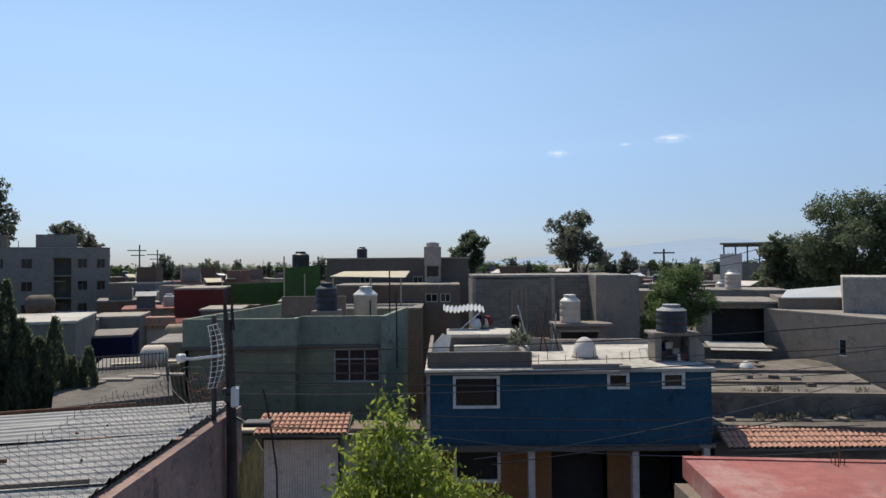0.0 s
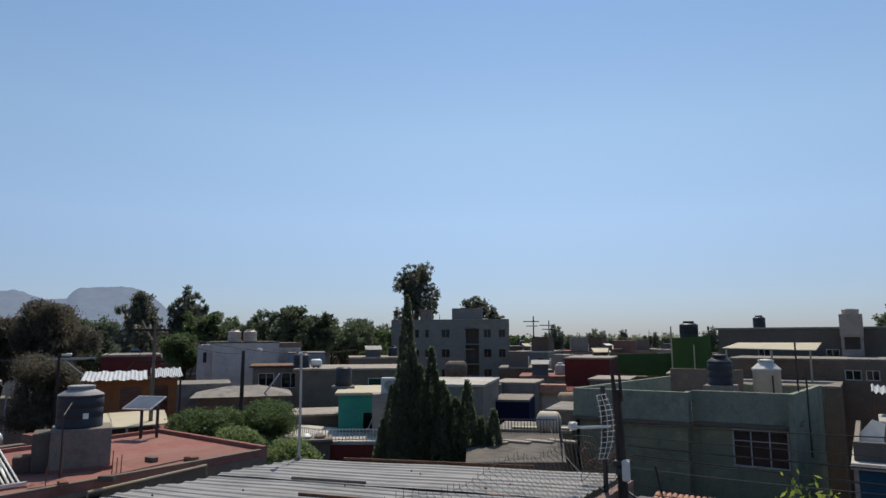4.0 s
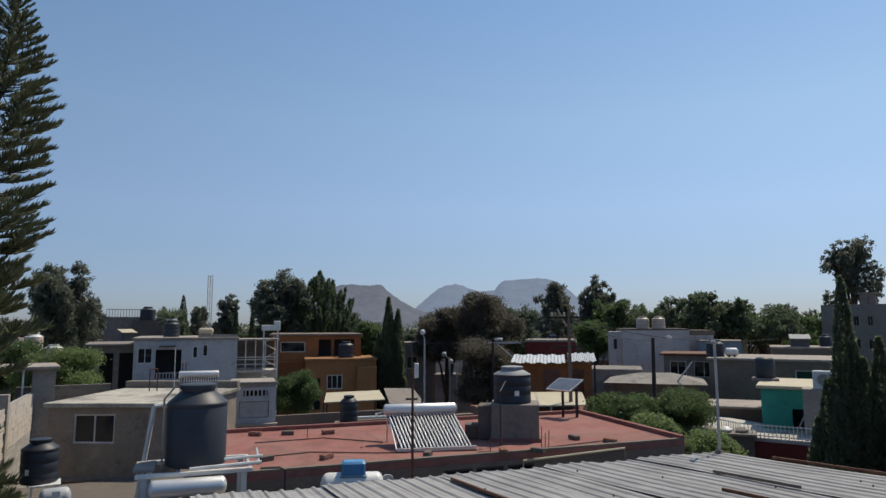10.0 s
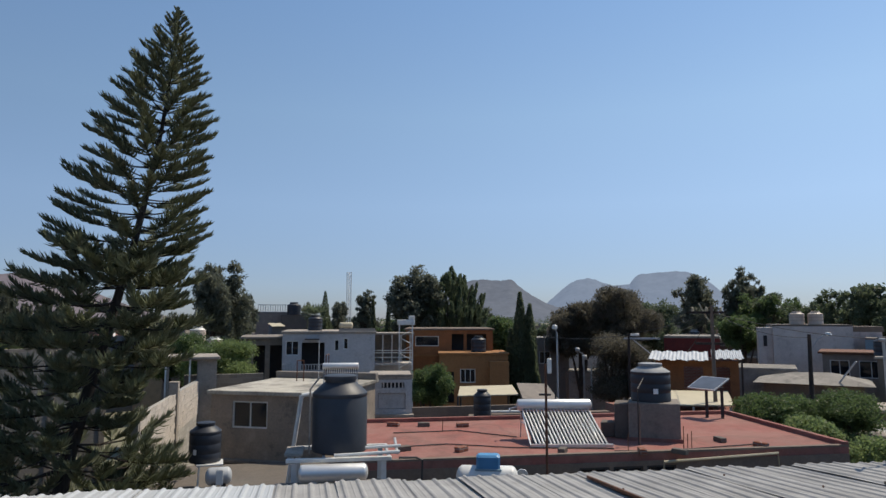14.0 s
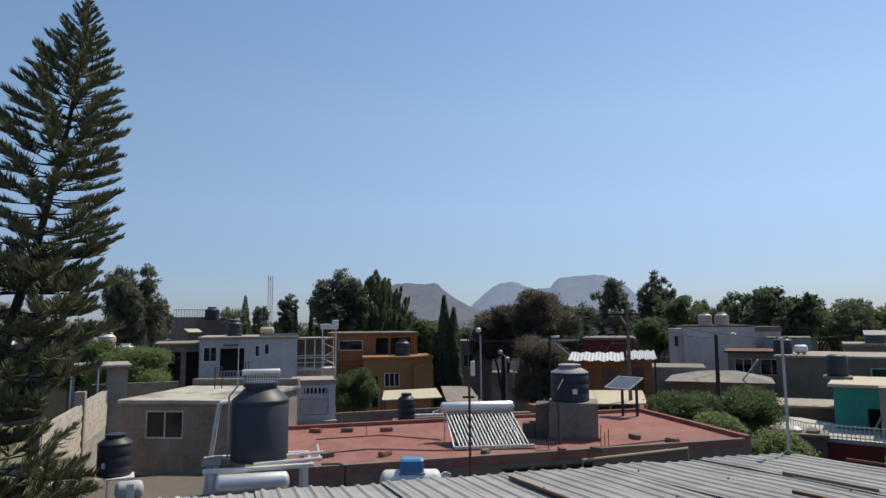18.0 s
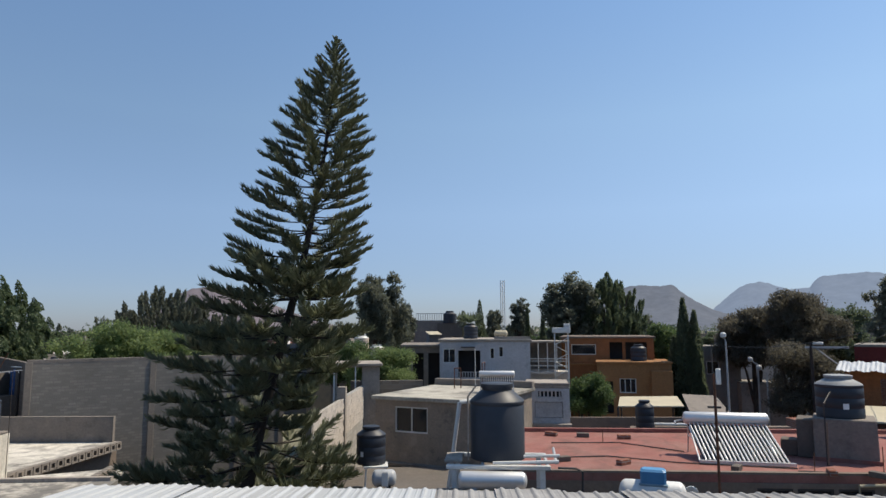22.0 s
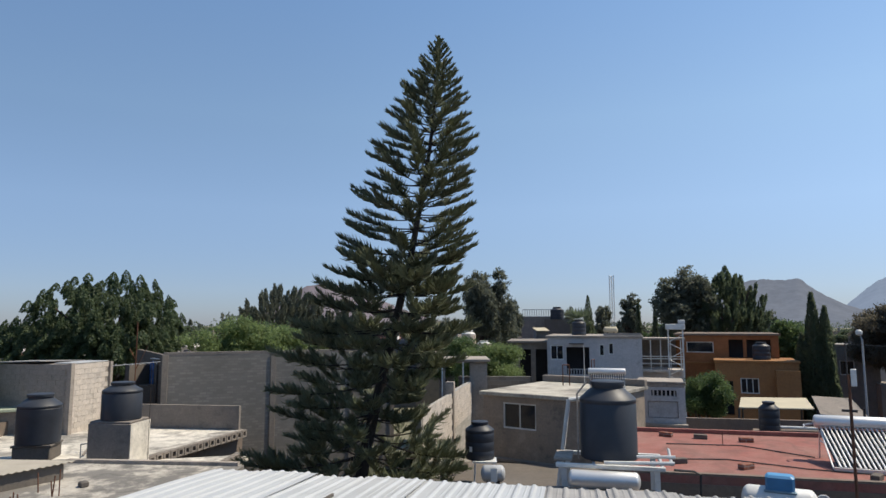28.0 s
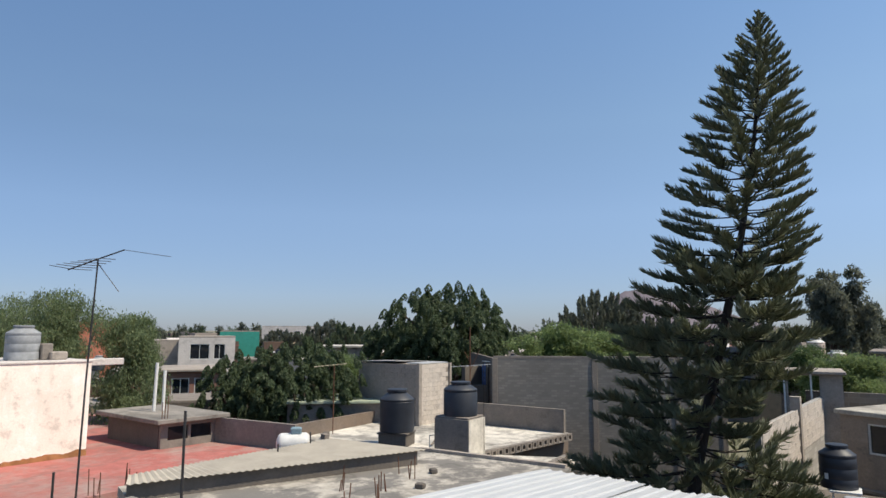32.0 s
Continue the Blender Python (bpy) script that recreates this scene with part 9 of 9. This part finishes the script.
# ---- far town: houses, tanks, trees, hills ----
fr = random.Random(77)
PALE = [plaster("far_wall_%s" % n, c, amount=0.3) for n, c in (("grey", (0.150, 0.135, 0.120)), ("white", (0.27, 0.25, 0.225)), ("rose", (0.175, 0.105, 0.088)), ("brown", (0.115, 0.080, 0.062)), ("cream", (0.225, 0.190, 0.140)), ("blue", (0.125, 0.145, 0.165)))]
LBL = ("grey", "white", "rose-coloured", "brown", "cream", "bluish")


def far_house(b, d, w, dep, h, k):
    x, y = spot(b, d)
    e = thing("town_house", "%s flat-roofed town house in the distance" % LBL[k], "house", x, y, 0, b + fr.uniform(-25, 25), "distant town houses")
    wins = []
    z = h - 1.9
    while z > 2.5 and len(wins) < 6:
        for _ in range(fr.randint(1, 2)):
            u = fr.uniform(-w / 2 + 0.8, w / 2 - 1.2)
            if all(abs(u - q[0]) > 1.6 or abs(z - q[1]) > 0.5 for q in wins):
                wins.append((u, z, u + fr.uniform(0.6, 1.1), z + fr.uniform(0.8, 1.2)))
        z -= 2.7
    part("wall", M().wall(-w / 2, w / 2, 0, h, 0, 0.25, wins), PALE[k], e)
    part("wall", M().box(-w / 2, 0.25, 0, -w / 2 + 0.2, dep, h), PALE[k], e)
    part("wall", M().box(w / 2 - 0.2, 0.25, 0, w / 2, dep, h), PALE[k], e)
    part("roof", M().box(-w / 2 - 0.05, -0.05, h, w / 2 + 0.05, dep, h + 0.16), (CONC_ROOF, WHITE_ROOF, CONC_L, RED_ROOF)[fr.choice((0, 0, 1, 2, 2, 3))], e)
    for q in wins:
        part("window", M().box(q[0], 0.12, q[1], q[2], 0.2, q[3]), GLASS_FAR, e)
    if fr.random() < 0.45:
        part("parapet", M().box(-w / 2, 0, h + 0.16, w / 2, 0.15, h + 0.7), PALE[k], e)
    if fr.random() < 0.35 and d < 115:
        u = fr.uniform(-w / 2 + 0.3, w / 2 - 0.3)
        q = fr.uniform(1.2, 2.8)
        part("roof_aerial", M().tube([(u, 1.0, h), (u, 1.0, h + q)], 0.025, 4).tube([(u - 0.5, 1.0, h + q - 0.1), (u + 0.5, 1.0, h + q)], 0.015, 4), WIRE, e)
    if fr.random() < 0.45:
        u, q, r_ = fr.uniform(-w / 2 + 0.4, w / 2 - 1.6), fr.uniform(0.9, 1.9), fr.uniform(0.5, 1.3)
        part("roof_sheet", M().add([(u, 0.6, h + r_), (u + q, 0.6, h + r_), (u + q, 2.6, h + r_ + 0.35), (u, 2.6, h + r_ + 0.35), (u, 0.6, h + r_ + .05), (u + q, 0.6, h + r_ + .05), (u + q, 2.6, h + r_ + 0.4), (u, 2.6, h + r_ + 0.4)], [(3, 2, 1, 0), (4, 5, 6, 7), (0, 1, 5, 4), (1, 2, 6, 5), (2, 3, 7, 6), (3, 0, 4, 7)]), (TIN_W, CREAM, TIN, WHITE_W)[fr.randrange(4)], e)
        part("sheet_wall", M().box(u + 0.1, 1.2, h + 0.16, u + q - 0.1, 2.5, h + r_ + 0.05), PALE[fr.randrange(6)], e)
    if fr.random() < 0.4:
        u = fr.uniform(-w / 2 + 1, w / 2 - 2)
        part("roof_room", M().box(u, 1.0, h + 0.16, u + 2.2, 3.2, h + 1.9), PALE[fr.randrange(4)], e)
    return x, y


GLASS_FAR = smooth_paint("dark_far_glass", (0.02, 0.022, 0.026), 0.15)
bands = [(-38, 10, 64, 110), (-30, -16, 50, 70), (10, 26, 66, 118), (14, 26, 60, 90), (26, 38, 118, 150), (38, 60, 62, 105), (60, 100, 66, 110), (100, 125, 62, 110), (125, 168, 58, 110)]
for lo, hi, d0, d1 in bands:
    n = int((hi - lo) * (1.9 if lo in (10, 14) else 0.72))
    for i in range(n):
        b = lo + (hi - lo) * (i + fr.random()) / n
        d = fr.uniform(d0, d1)
        h = fr.choice((3.0, 4.2, 5.4, 5.8, 6.0, 6.3, 7.4)) + fr.uniform(-.4, .4)
        x, y = far_house(b, d, fr.uniform(2.6, 5.0) if lo in (10, 14) else fr.uniform(3.2, 7.0), 6, h, fr.choice((0, 0, 0, 1, 2, 3, 3, 4, 5)))
        if fr.random() < 0.6:
            tinaco(x + fr.uniform(-1.5, 1.5), y + fr.uniform(2.0, 3.5), h + 0.16, fr.uniform(0.9, 1.1), fr.uniform(1.0, 1.4), *fr.choice(((TANK_K, TANK_K), (TANK_B, WHITE_T), (TANK_G, TANK_T))), "roof water tank on a distant house", "distant water tanks", seg=12, ribs=False)
for lo, hi in ((-40, 50), (50, 105), (105, 170)):
    n = int((hi - lo) * 0.36)
    for i in range(n):
        b = lo + (hi - lo) * (i + fr.random()) / n
        far_house(b, fr.uniform(115, 190), fr.uniform(4, 8), 8, fr.choice((3.2, 4.8, 5.8, 6.2, 6.6)), fr.randrange(6))


def town_mat(name, cols):
    """Small far houses, each in its own wall colour."""
    m, nt, b = _nodes(name)
    g = nt.nodes.new("ShaderNodeNewGeometry")
    r = nt.nodes.new("ShaderNodeValToRGB")
    r.color_ramp.interpolation = "CONSTANT"
    for k, c in enumerate(cols):
        el = r.color_ramp.elements[k] if k < 2 else r.color_ramp.elements.new(k / len(cols))
        el.position, el.color = k / len(cols), (*c, 1)
    nt.links.new(g.outputs["Random Per Island"], r.inputs["Fac"])
    grime = _noise(nt, _coords(nt), 0.8, 6)
    nt.links.new(_mix(nt, _ramp(nt, grime, 0.45, 0.7, (0, 0, 0), (0.45, 0.45, 0.45)), r.outputs["Color"], (0.08, 0.07, 0.06)), b.inputs["Base Color"])
    b.inputs["Roughness"].default_value = 0.9
    return m


TOWN = town_mat("far_town_walls", [(0.15, 0.13, 0.115), (0.24, 0.22, 0.2), (0.10, 0.08, 0.07), (0.17, 0.09, 0.075), (0.30, 0.28, 0.25), (0.12, 0.105, 0.09), (0.2, 0.165, 0.12), (0.13, 0.14, 0.15)])
tw = M()
for i in range(1500):
    x, y = spot(fr.uniform(-50, 178), 125 + 420 * fr.random() ** 1.4)
    w, dp, h = fr.uniform(1.8, 4.5), fr.uniform(2.5, 4.5), fr.choice((2.9, 3.2, 4.6, 5.4, 5.8, 6.2)) + fr.uniform(-.3, .4)
    tw.box(x - w, y - dp, 0, x + w, y + dp, h)
    if fr.random() < 0.6:
        u, v = x + fr.uniform(-.6, .6) * w, y + fr.uniform(-.6, .6) * dp
        q = fr.uniform(0.4, 1.3)
        tw.box(u - q, v - q, h, u + q, v + q, h + fr.uniform(0.7, 2.2))
solo("far_town", tw, TOWN, "crowded small flat-roofed houses out to the horizon", "town", kind="stuff")

# far trees as copies of three patterns
pat = []
for k, (R, rz, mt_, lg, bs_v) in enumerate(((3.0, 2.6, LEAF_DARK, 2.0, None), (2.2, 3.6, LEAF_EUC, 3.0, (0, 0, 1)), (3.4, 2.4, LEAF_MID, 2.0, None))):
    r = random.Random(200 + k)
    pat.append(tree("distant_tree", "distant %s tree among the houses" % ("dark round", "tall grey-green", "broad green")[k], *spot(20 + 3 * k, 140 + 20 * k), 0, 10.0, blob_crown(r, 26, R, 7.2, rz, (0.18, 0.34), 2.0 if k == 1 else 1.0), mt_, 6500, 0.22, 210 + k, 0.25, 5, "tree", "distant trees", longness=lg, bias=bs_v, bias_amt=0.5 if bs_v else 0.0, spread=0.2))
for lo, hi, step, d0, d1, hs in ((-45, -14, 0.9, 130, 300, (0.8, 1.05)), (-9, 33, 0.5, 190, 420, (0.8, 1.0)), (33, 60, 0.6, 105, 200, (0.95, 1.18)), (60, 112, 0.9, 120, 260, (0.8, 1.1)), (112, 170, 0.6, 120, 260, (0.75, 0.98))):
    b = lo
    while b < hi:
        x, y = spot(b + fr.uniform(-.5, .5), fr.uniform(d0, d1))
        s = fr.uniform(*hs)
        copy_thing(pat[fr.randrange(3)], pose(x, y, 0, 0, 0, fr.uniform(0, 360)) @ Matrix.Scale(s, 4))
        b += step * fr.uniform(0.6, 1.4)
# far woods along the horizon
wv = np.random.default_rng(9)
wbl = []
for i in range(1700):
    b = wv.uniform(-60, 185)
    d = wv.uniform(330, 900)
    x, y = spot(b, d)
    h = wv.uniform(6, 12.5)
    wbl.append((x, y, h * 0.55, h * 0.5, h * 0.5, h * 0.45))
solo("far_woods", M(), LEAF_DARK, "dark line of woods along the horizon", "woods", kind="stuff")
bpy.data.objects["far_woods"].data = leaf_mesh("far_woods", LEAF_DARK, wbl, 110000, 0.85, 10, 1.5, None, 0, 0.3, 12, 0.9)
# lattice radio mast
rm = thing("radio_mast", "white lattice radio mast in the distance", "mast", *spot(86.4, 160), 0, 86)
for lx, ly in ((-0.5, -0.4), (0.5, -0.4), (0, 0.5)):
    part("leg", M().tube([(lx, ly, 0), (lx, ly, 21)], 0.09, 5), WHITE_P, rm)
for k in range(20):
    z = 1 + k
    part("brace", M().tube([(-0.5, -0.4, z), (0.5, -0.4, z + 1)], 0.05, 4), WHITE_P, rm)
    part("brace", M().tube([(0.5, -0.4, z), (-0.5, -0.4, z + 1)], 0.05, 4), WHITE_P, rm)
gf = house("grey_far_house", "grey far house with a fenced roof and a tank", *spot(92.4, 86), 92, 5, 6, 10.4, CONC, roof=CONC)
part("roof_fence", M().wall(-2.3, 2.3, 10.54, 11.5, 0.1, 0.16, [(-2.25 + 0.3 * k, 10.6, -2.02 + 0.3 * k, 11.42) for k in range(15)]), GREY_P, gf)
tinaco(*spot(91.0, 86), 10.2, 1.7, 1.6, TANK_K, TANK_K, "black round water tank on a far roof")
solo("tank_house", M().box(-1.6, -1, 0, 1.6, 2, 10.2), CONC_D, "dark block carrying a round tank", "house", at=(*spot(91.0, 86.3), 0), rot=91)
tinaco(*spot(98.6, 46), 8.0, 1.0, 1.2, TANK_B, WHITE_T, "white-topped tank among garden bushes")
tinaco(*spot(97.3, 45), 7.6, 1.0, 0.9, TANK_B, WHITE_T, "white-topped tank among garden bushes")
for b, d, hh in ((98.6, 46, 8.0), (97.3, 45, 7.6)):
    solo("tank_house", M().box(-2, -1, 0, 2, 3, hh), CONC, "low grey house carrying a white-topped tank", "house", at=(*spot(b, d), 0), rot=b)
hr = house("far_roof_house", "white and grey far house with an open roof frame", *spot(-25.4, 100), -25, 8, 6, 9.2, CONC, wins=[(2.2, 6.8, 3.4, 8.4, 1)], roof=CONC)
part("white_wing", M().box(-4.4, -0.4, 0, -1.6, 3, 10.6), WHITE_W, hr)
part("roof_frame", M().wall(-4, 5, 9.34, 12.0, 0.2, 0.35, [(-3.8 + 1.5 * k, 9.4, -2.5 + 1.5 * k, 11.6) for k in range(6)]), CONC_D, hr)
part("top_slab", M().box(-4.4, -0.2, 12.0, 5.4, 5, 12.2), CONC_L, hr)
fp = thing("utility_pole", "far utility pole with a crossarm", "utility pole", *spot(-18.6, 75), 0, -18)
part("shaft", M().tube([(0, 0, 0), (0, 0, 11)], 0.14, 8, 0.1), WOOD_POLE, fp)
part("crossarm", M().box(-1.1, -0.06, 10.5, 1.1, 0.06, 10.65), WOOD_POLE, fp)
for b, d, h in ((24.8, 118, 13.0), (23.5, 130, 12.5)):
    q = thing("utility_pole", "far utility pole with crossarms", "utility pole", *spot(b, d), 0, b)
    part("shaft", M().tube([(0, 0, 0), (0, 0, h)], 0.16, 8, 0.1), WOOD_POLE, q)
    part("crossarm", M().box(-1.8, -0.06, h - 1.0, 1.0, 0.06, h - 0.85), WOOD_POLE, q)
    part("crossarm", M().box(-1.3, -0.06, h - 1.8, 0.8, 0.06, h - 1.65), WOOD_POLE, q)


def hill_mat(name, col, haze_glow, depth=0.14):
    """Far hill seen through haze; the haze is painted in as a self-lit colour."""
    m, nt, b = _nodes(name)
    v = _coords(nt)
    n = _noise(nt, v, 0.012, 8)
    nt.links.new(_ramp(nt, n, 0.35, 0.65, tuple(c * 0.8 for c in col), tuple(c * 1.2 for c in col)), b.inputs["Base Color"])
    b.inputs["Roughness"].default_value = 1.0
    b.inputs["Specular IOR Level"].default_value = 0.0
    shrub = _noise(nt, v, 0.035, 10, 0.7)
    nt.links.new(_ramp(nt, shrub, 0.38, 0.62, tuple(c * (1 - depth) for c in haze_glow), tuple(c * (1 + depth * 0.7) for c in haze_glow)), b.inputs["Emission Color"])
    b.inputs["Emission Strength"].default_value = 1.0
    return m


def ridge(name, label, pts, dist, mat, seed):
    """A far mountain: profile of (bearing, height above the eye in degrees), with a sloping body."""
    rng = np.random.default_rng(seed)
    n = 120
    pts = sorted(pts)
    bs = np.linspace(pts[0][0], pts[-1][0], n)
    hs = np.interp(bs, [p[0] for p in pts], [p[1] for p in pts])
    m, vs = M(), []
    rows_n = 8
    for i in range(n):
        for k in range(rows_n + 1):
            t = k / rows_n
            d = dist - (1 - t) * dist * 0.22
            zt = 9.6 + dist * math.tan(radians(hs[i]))
            x, y = spot(bs[i], d)
            z = zt * (t ** 1.25) + (rng.normal() * dist * 0.0003) * (k == rows_n) * (hs[i] > 0.1)
            vs.append((x, y, max(0.0, z)))
    m.add(vs, [(i * (rows_n + 1) + k, i * (rows_n + 1) + k + 1, (i + 1) * (rows_n + 1) + k + 1, (i + 1) * (rows_n + 1) + k) for i in range(n - 1) for k in range(rows_n)])
    ob = solo(name, m, mat, label, "hill", kind="structure", smooth=True)
    return ob


# second colour of each: haze painted as emission, stronger for farther hills
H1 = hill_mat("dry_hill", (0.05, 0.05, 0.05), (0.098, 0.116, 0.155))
H2 = hill_mat("haze_blue_hill", (0.05, 0.055, 0.06), (0.155, 0.195, 0.27), 0.07)
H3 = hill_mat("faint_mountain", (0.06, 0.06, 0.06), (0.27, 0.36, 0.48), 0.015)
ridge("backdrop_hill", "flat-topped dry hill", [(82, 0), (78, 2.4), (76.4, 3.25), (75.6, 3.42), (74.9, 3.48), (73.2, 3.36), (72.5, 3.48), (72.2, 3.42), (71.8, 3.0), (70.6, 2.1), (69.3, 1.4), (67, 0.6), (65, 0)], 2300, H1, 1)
ridge("backdrop_hill", "haze-blue peaked hill with two tops", [(71, 0), (69.3, 1.4), (68.0, 2.55), (67.3, 3.1), (66.7, 3.36), (65.8, 3.52), (65.3, 3.42), (64.8, 3.2), (63.8, 2.85), (62.4, 2.95), (62.0, 3.5), (61.6, 3.78), (60.2, 3.88), (58.6, 3.97), (57.8, 3.9), (57.4, 3.7), (56.5, 3.3), (55.0, 2.0), (53.2, 0.6), (52, 0)], 3000, H2, 2)
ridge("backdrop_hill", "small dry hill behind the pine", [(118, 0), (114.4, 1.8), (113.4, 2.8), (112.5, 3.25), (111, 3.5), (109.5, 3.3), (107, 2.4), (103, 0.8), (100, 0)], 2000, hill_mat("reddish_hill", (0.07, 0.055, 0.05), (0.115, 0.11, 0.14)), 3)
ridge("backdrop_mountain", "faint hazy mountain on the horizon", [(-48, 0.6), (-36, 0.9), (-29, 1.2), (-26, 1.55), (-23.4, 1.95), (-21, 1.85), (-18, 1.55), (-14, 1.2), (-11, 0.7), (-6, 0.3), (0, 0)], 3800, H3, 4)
# two small clouds
CLOUD = bpy.data.materials.new("cloud")
CLOUD.use_nodes = True
cn = CLOUD.node_tree
cb = cn.nodes["Principled BSDF"]
cb.inputs["Base Color"].default_value, cb.inputs["Roughness"].default_value = (0.9, 0.9, 0.9, 1), 1.0
# the clouds' sunlit white is put in as emission
cb.inputs["Emission Color"].default_value, cb.inputs["Emission Strength"].default_value = (1, 1, 1, 1), 0.5
tcn = cn.nodes.new("ShaderNodeTexCoord")
nz = cn.nodes.new("ShaderNodeTexNoise")
nz.inputs["Scale"].default_value, nz.inputs["Detail"].default_value = 4.0, 9.0
cn.links.new(tcn.outputs["Generated"], nz.inputs["Vector"])
gr = cn.nodes.new("ShaderNodeTexGradient")
gr.gradient_type = "SPHERICAL"
mpn = cn.nodes.new("ShaderNodeMapping")
mpn.inputs["Location"].default_value, mpn.inputs["Scale"].default_value = (-1, -1, 0), (2, 2, 0)
cn.links.new(tcn.outputs["Generated"], mpn.inputs["Vector"])
cn.links.new(mpn.outputs["Vector"], gr.inputs["Vector"])
mu = cn.nodes.new("ShaderNodeMath")
mu.operation = "MULTIPLY"
cn.links.new(nz.outputs["Fac"], mu.inputs[0])
cn.links.new(gr.outputs["Fac"], mu.inputs[1])
rp = cn.nodes.new("ShaderNodeValToRGB")
rp.color_ramp.elements[0].position, rp.color_ramp.elements[1].position = 0.18, 0.85
cn.links.new(mu.outputs[0], rp.inputs["Fac"])
cn.links.new(rp.outputs["Color"], cb.inputs["Alpha"])
for b, el, w, h in ((-19.3, 9.4, 260, 95), (-10.0, 8.7, 170, 80), (-15.6, 9.6, 90, 30)):
    d = 3300
    x, y = spot(b, d)
    cl = solo("cloud", M().add([(-w / 2, 0, 0), (w / 2, 0, 0), (w / 2, h * 0.8, h), (-w / 2, h * 0.8, h)], [(0, 1, 2, 3)]), CLOUD, "small thin white cloud in the clear sky", "cloud", kind="structure", at=(x, y, 9.6 + d * math.tan(radians(el))), rot=b)
    cl.visible_shadow = False

# ---- overhead cables ----
for a, b, dr, mt_ in (((-9.0, 24.4, 4.9), (16, 22.6, 6.3), 0.5, LINE_W), ((-9.0, 24.4, 5.3), (16, 22.4, 5.9), 0.35, CABLE), ((-8.0, 23.4, 6.1), (24, 20.5, 7.6), 0.4, CABLE),
                      ((1.0, 22.6, 2.9), (14, 22.2, 5.6), 0.25, LINE_W), ((-1.2, 23.2, 3.7), (14, 22.4, 3.2), 0.5, LINE_W), ((-3.1, 9.8, 8.0), (20, 22.5, 7.4), 0.5, CABLE), ((-3.1, 9.8, 7.2), (-10.5, 24, 6.1), 0.4, CABLE),
                      ((23.2, 58, 9.6), (42, 50, 16.5), 0.6, CABLE), ((23.2, 58, 9.0), (42, 50, 15.2), 0.8, CABLE)):
    bars_plan("overhead_cable", sag(a, b, dr), 0.013 if a[1] < 40 else 0.03, mt_, "thin overhead street cable", "cable", "overhead cables", 5)
for a, b, dr in (((-6.5, 21.5, 6.75), (24, 21.5, 8.35), 0.35), ((-6.5, 21.3, 5.85), (24, 21.3, 5.95), 0.30), ((1.5, 21.0, 3.2), (24, 21.0, 7.2), 0.35), ((-6.5, 21.1, 5.0), (24, 21.1, 4.6), 0.30), ((-6.0, 22.0, 4.2), (14, 22.0, 4.1), 0.15), ((-1.0, 23.6, 3.25), (10.0, 23.5, 3.1), 0.12)):
    bars_plan("overhead_cable", sag(a, b, dr), 0.018, CABLE, "dark overhead street cable before the blue house", "cable", "overhead cables", 5)
u0 = (*spot(56.1, 30), 9.9)
for tgt, dr in (((*spot(49.4, 34), 8.8), 0.3), ((*spot(62.6, 44), 8.4), 0.5), ((*spot(40, 36), 8.9), 0.5), ((*spot(69.5, 40), 8.6), 0.5), ((*spot(58, 34), 8.1), 0.1)):
    bars_plan("overhead_cable", sag(u0, tgt, dr), 0.014, CABLE, "thin overhead street cable", "cable", "overhead cables", 5)
for z1, z2 in ((6.5, 5.4),):
    bars_plan("vine_stem", [(-5.3, 21.0, 0), (-5.35, 21.1, 3.0), (-5.6, 21.2, 4.6), (-5.8, 21.2, 5.6)], 0.03, WOOD_POLE, "thin dark leaning stem before the gate", "stem")

# ---- block by block walls ----
def block_mesh(w, h, dp, mat, seed):
    r = random.Random(seed)
    m = M().box(-w / 2, -dp, 0, w / 2, 0, h, 0.005)
    me = bpy.data.meshes.new("block")
    me.from_pydata([(x + r.uniform(-.003, .003), y + r.uniform(-.004, .004), z + r.uniform(-.003, .003)) for x, y, z in m.v], [], m.f)
    me.materials.append(mat)
    return me


# two tones of one block: sun and shade on the shed painted in
BLK_SUN = plaster("sunward_block", (0.50, 0.48, 0.44), amount=0.35, streaks=False)
BLK_SHADE = plaster("shade_side_block", (0.27, 0.262, 0.245), amount=0.35, streaks=False)


def lay(parent, origin, rot, length, z0, z1, mats, bw=0.40, bh=0.20, name="block"):
    """Lays blocks in running bond along local x from the origin, standing 6 mm proud of mortar."""
    metas = [block_mesh(bw - 0.007, bh - 0.007, 0.012, mt, 5 + i) for i, mt in enumerate(mats)]
    half = [block_mesh(bw / 2 - 0.007, bh - 0.007, 0.012, mt, 9 + i) for i, mt in enumerate(mats)]
    base = pose(*origin, 0, 0, rot)
    rows_n = int(round((z1 - z0) / bh))
    r = random.Random(int(length * 100))
    for k in range(rows_n):
        u = 0.0
        if k % 2:
            ob = new(name, r.choice(half))
            ob.parent = parent
            ob.matrix_local = base @ pose(bw / 4, 0, z0 + k * bh)
            u = bw / 2
        while u + bw <= length + 0.01:
            ob = new(name, r.choice(metas))
            ob.parent = parent
            ob.matrix_local = base @ pose(u + bw / 2, r.uniform(-.005, .004), z0 + k * bh)
            u += bw


# shed's sunlit face in the paler tone, its shaded face in the darker
lay(bs_, (-22.28, -18.615, 0), 180, 2.0, 5.5, 8.1, [BLK_SUN, BLK_SUN])
lay(bs_, (-22.205, -22.25, 0), 90, 3.6, 5.9, 8.1, [BLK_SHADE, BLK_SHADE])
lay(gw, (-25.4, -4.44, 0), 180, 7.4, 5.6, 7.0, [BLK_SUN, BLK_SUN])
lay(gw, (-19.9, -4.44, 0), 180, 5.2, 5.0, 6.9, [BLK_SUN, BLK_SUN])
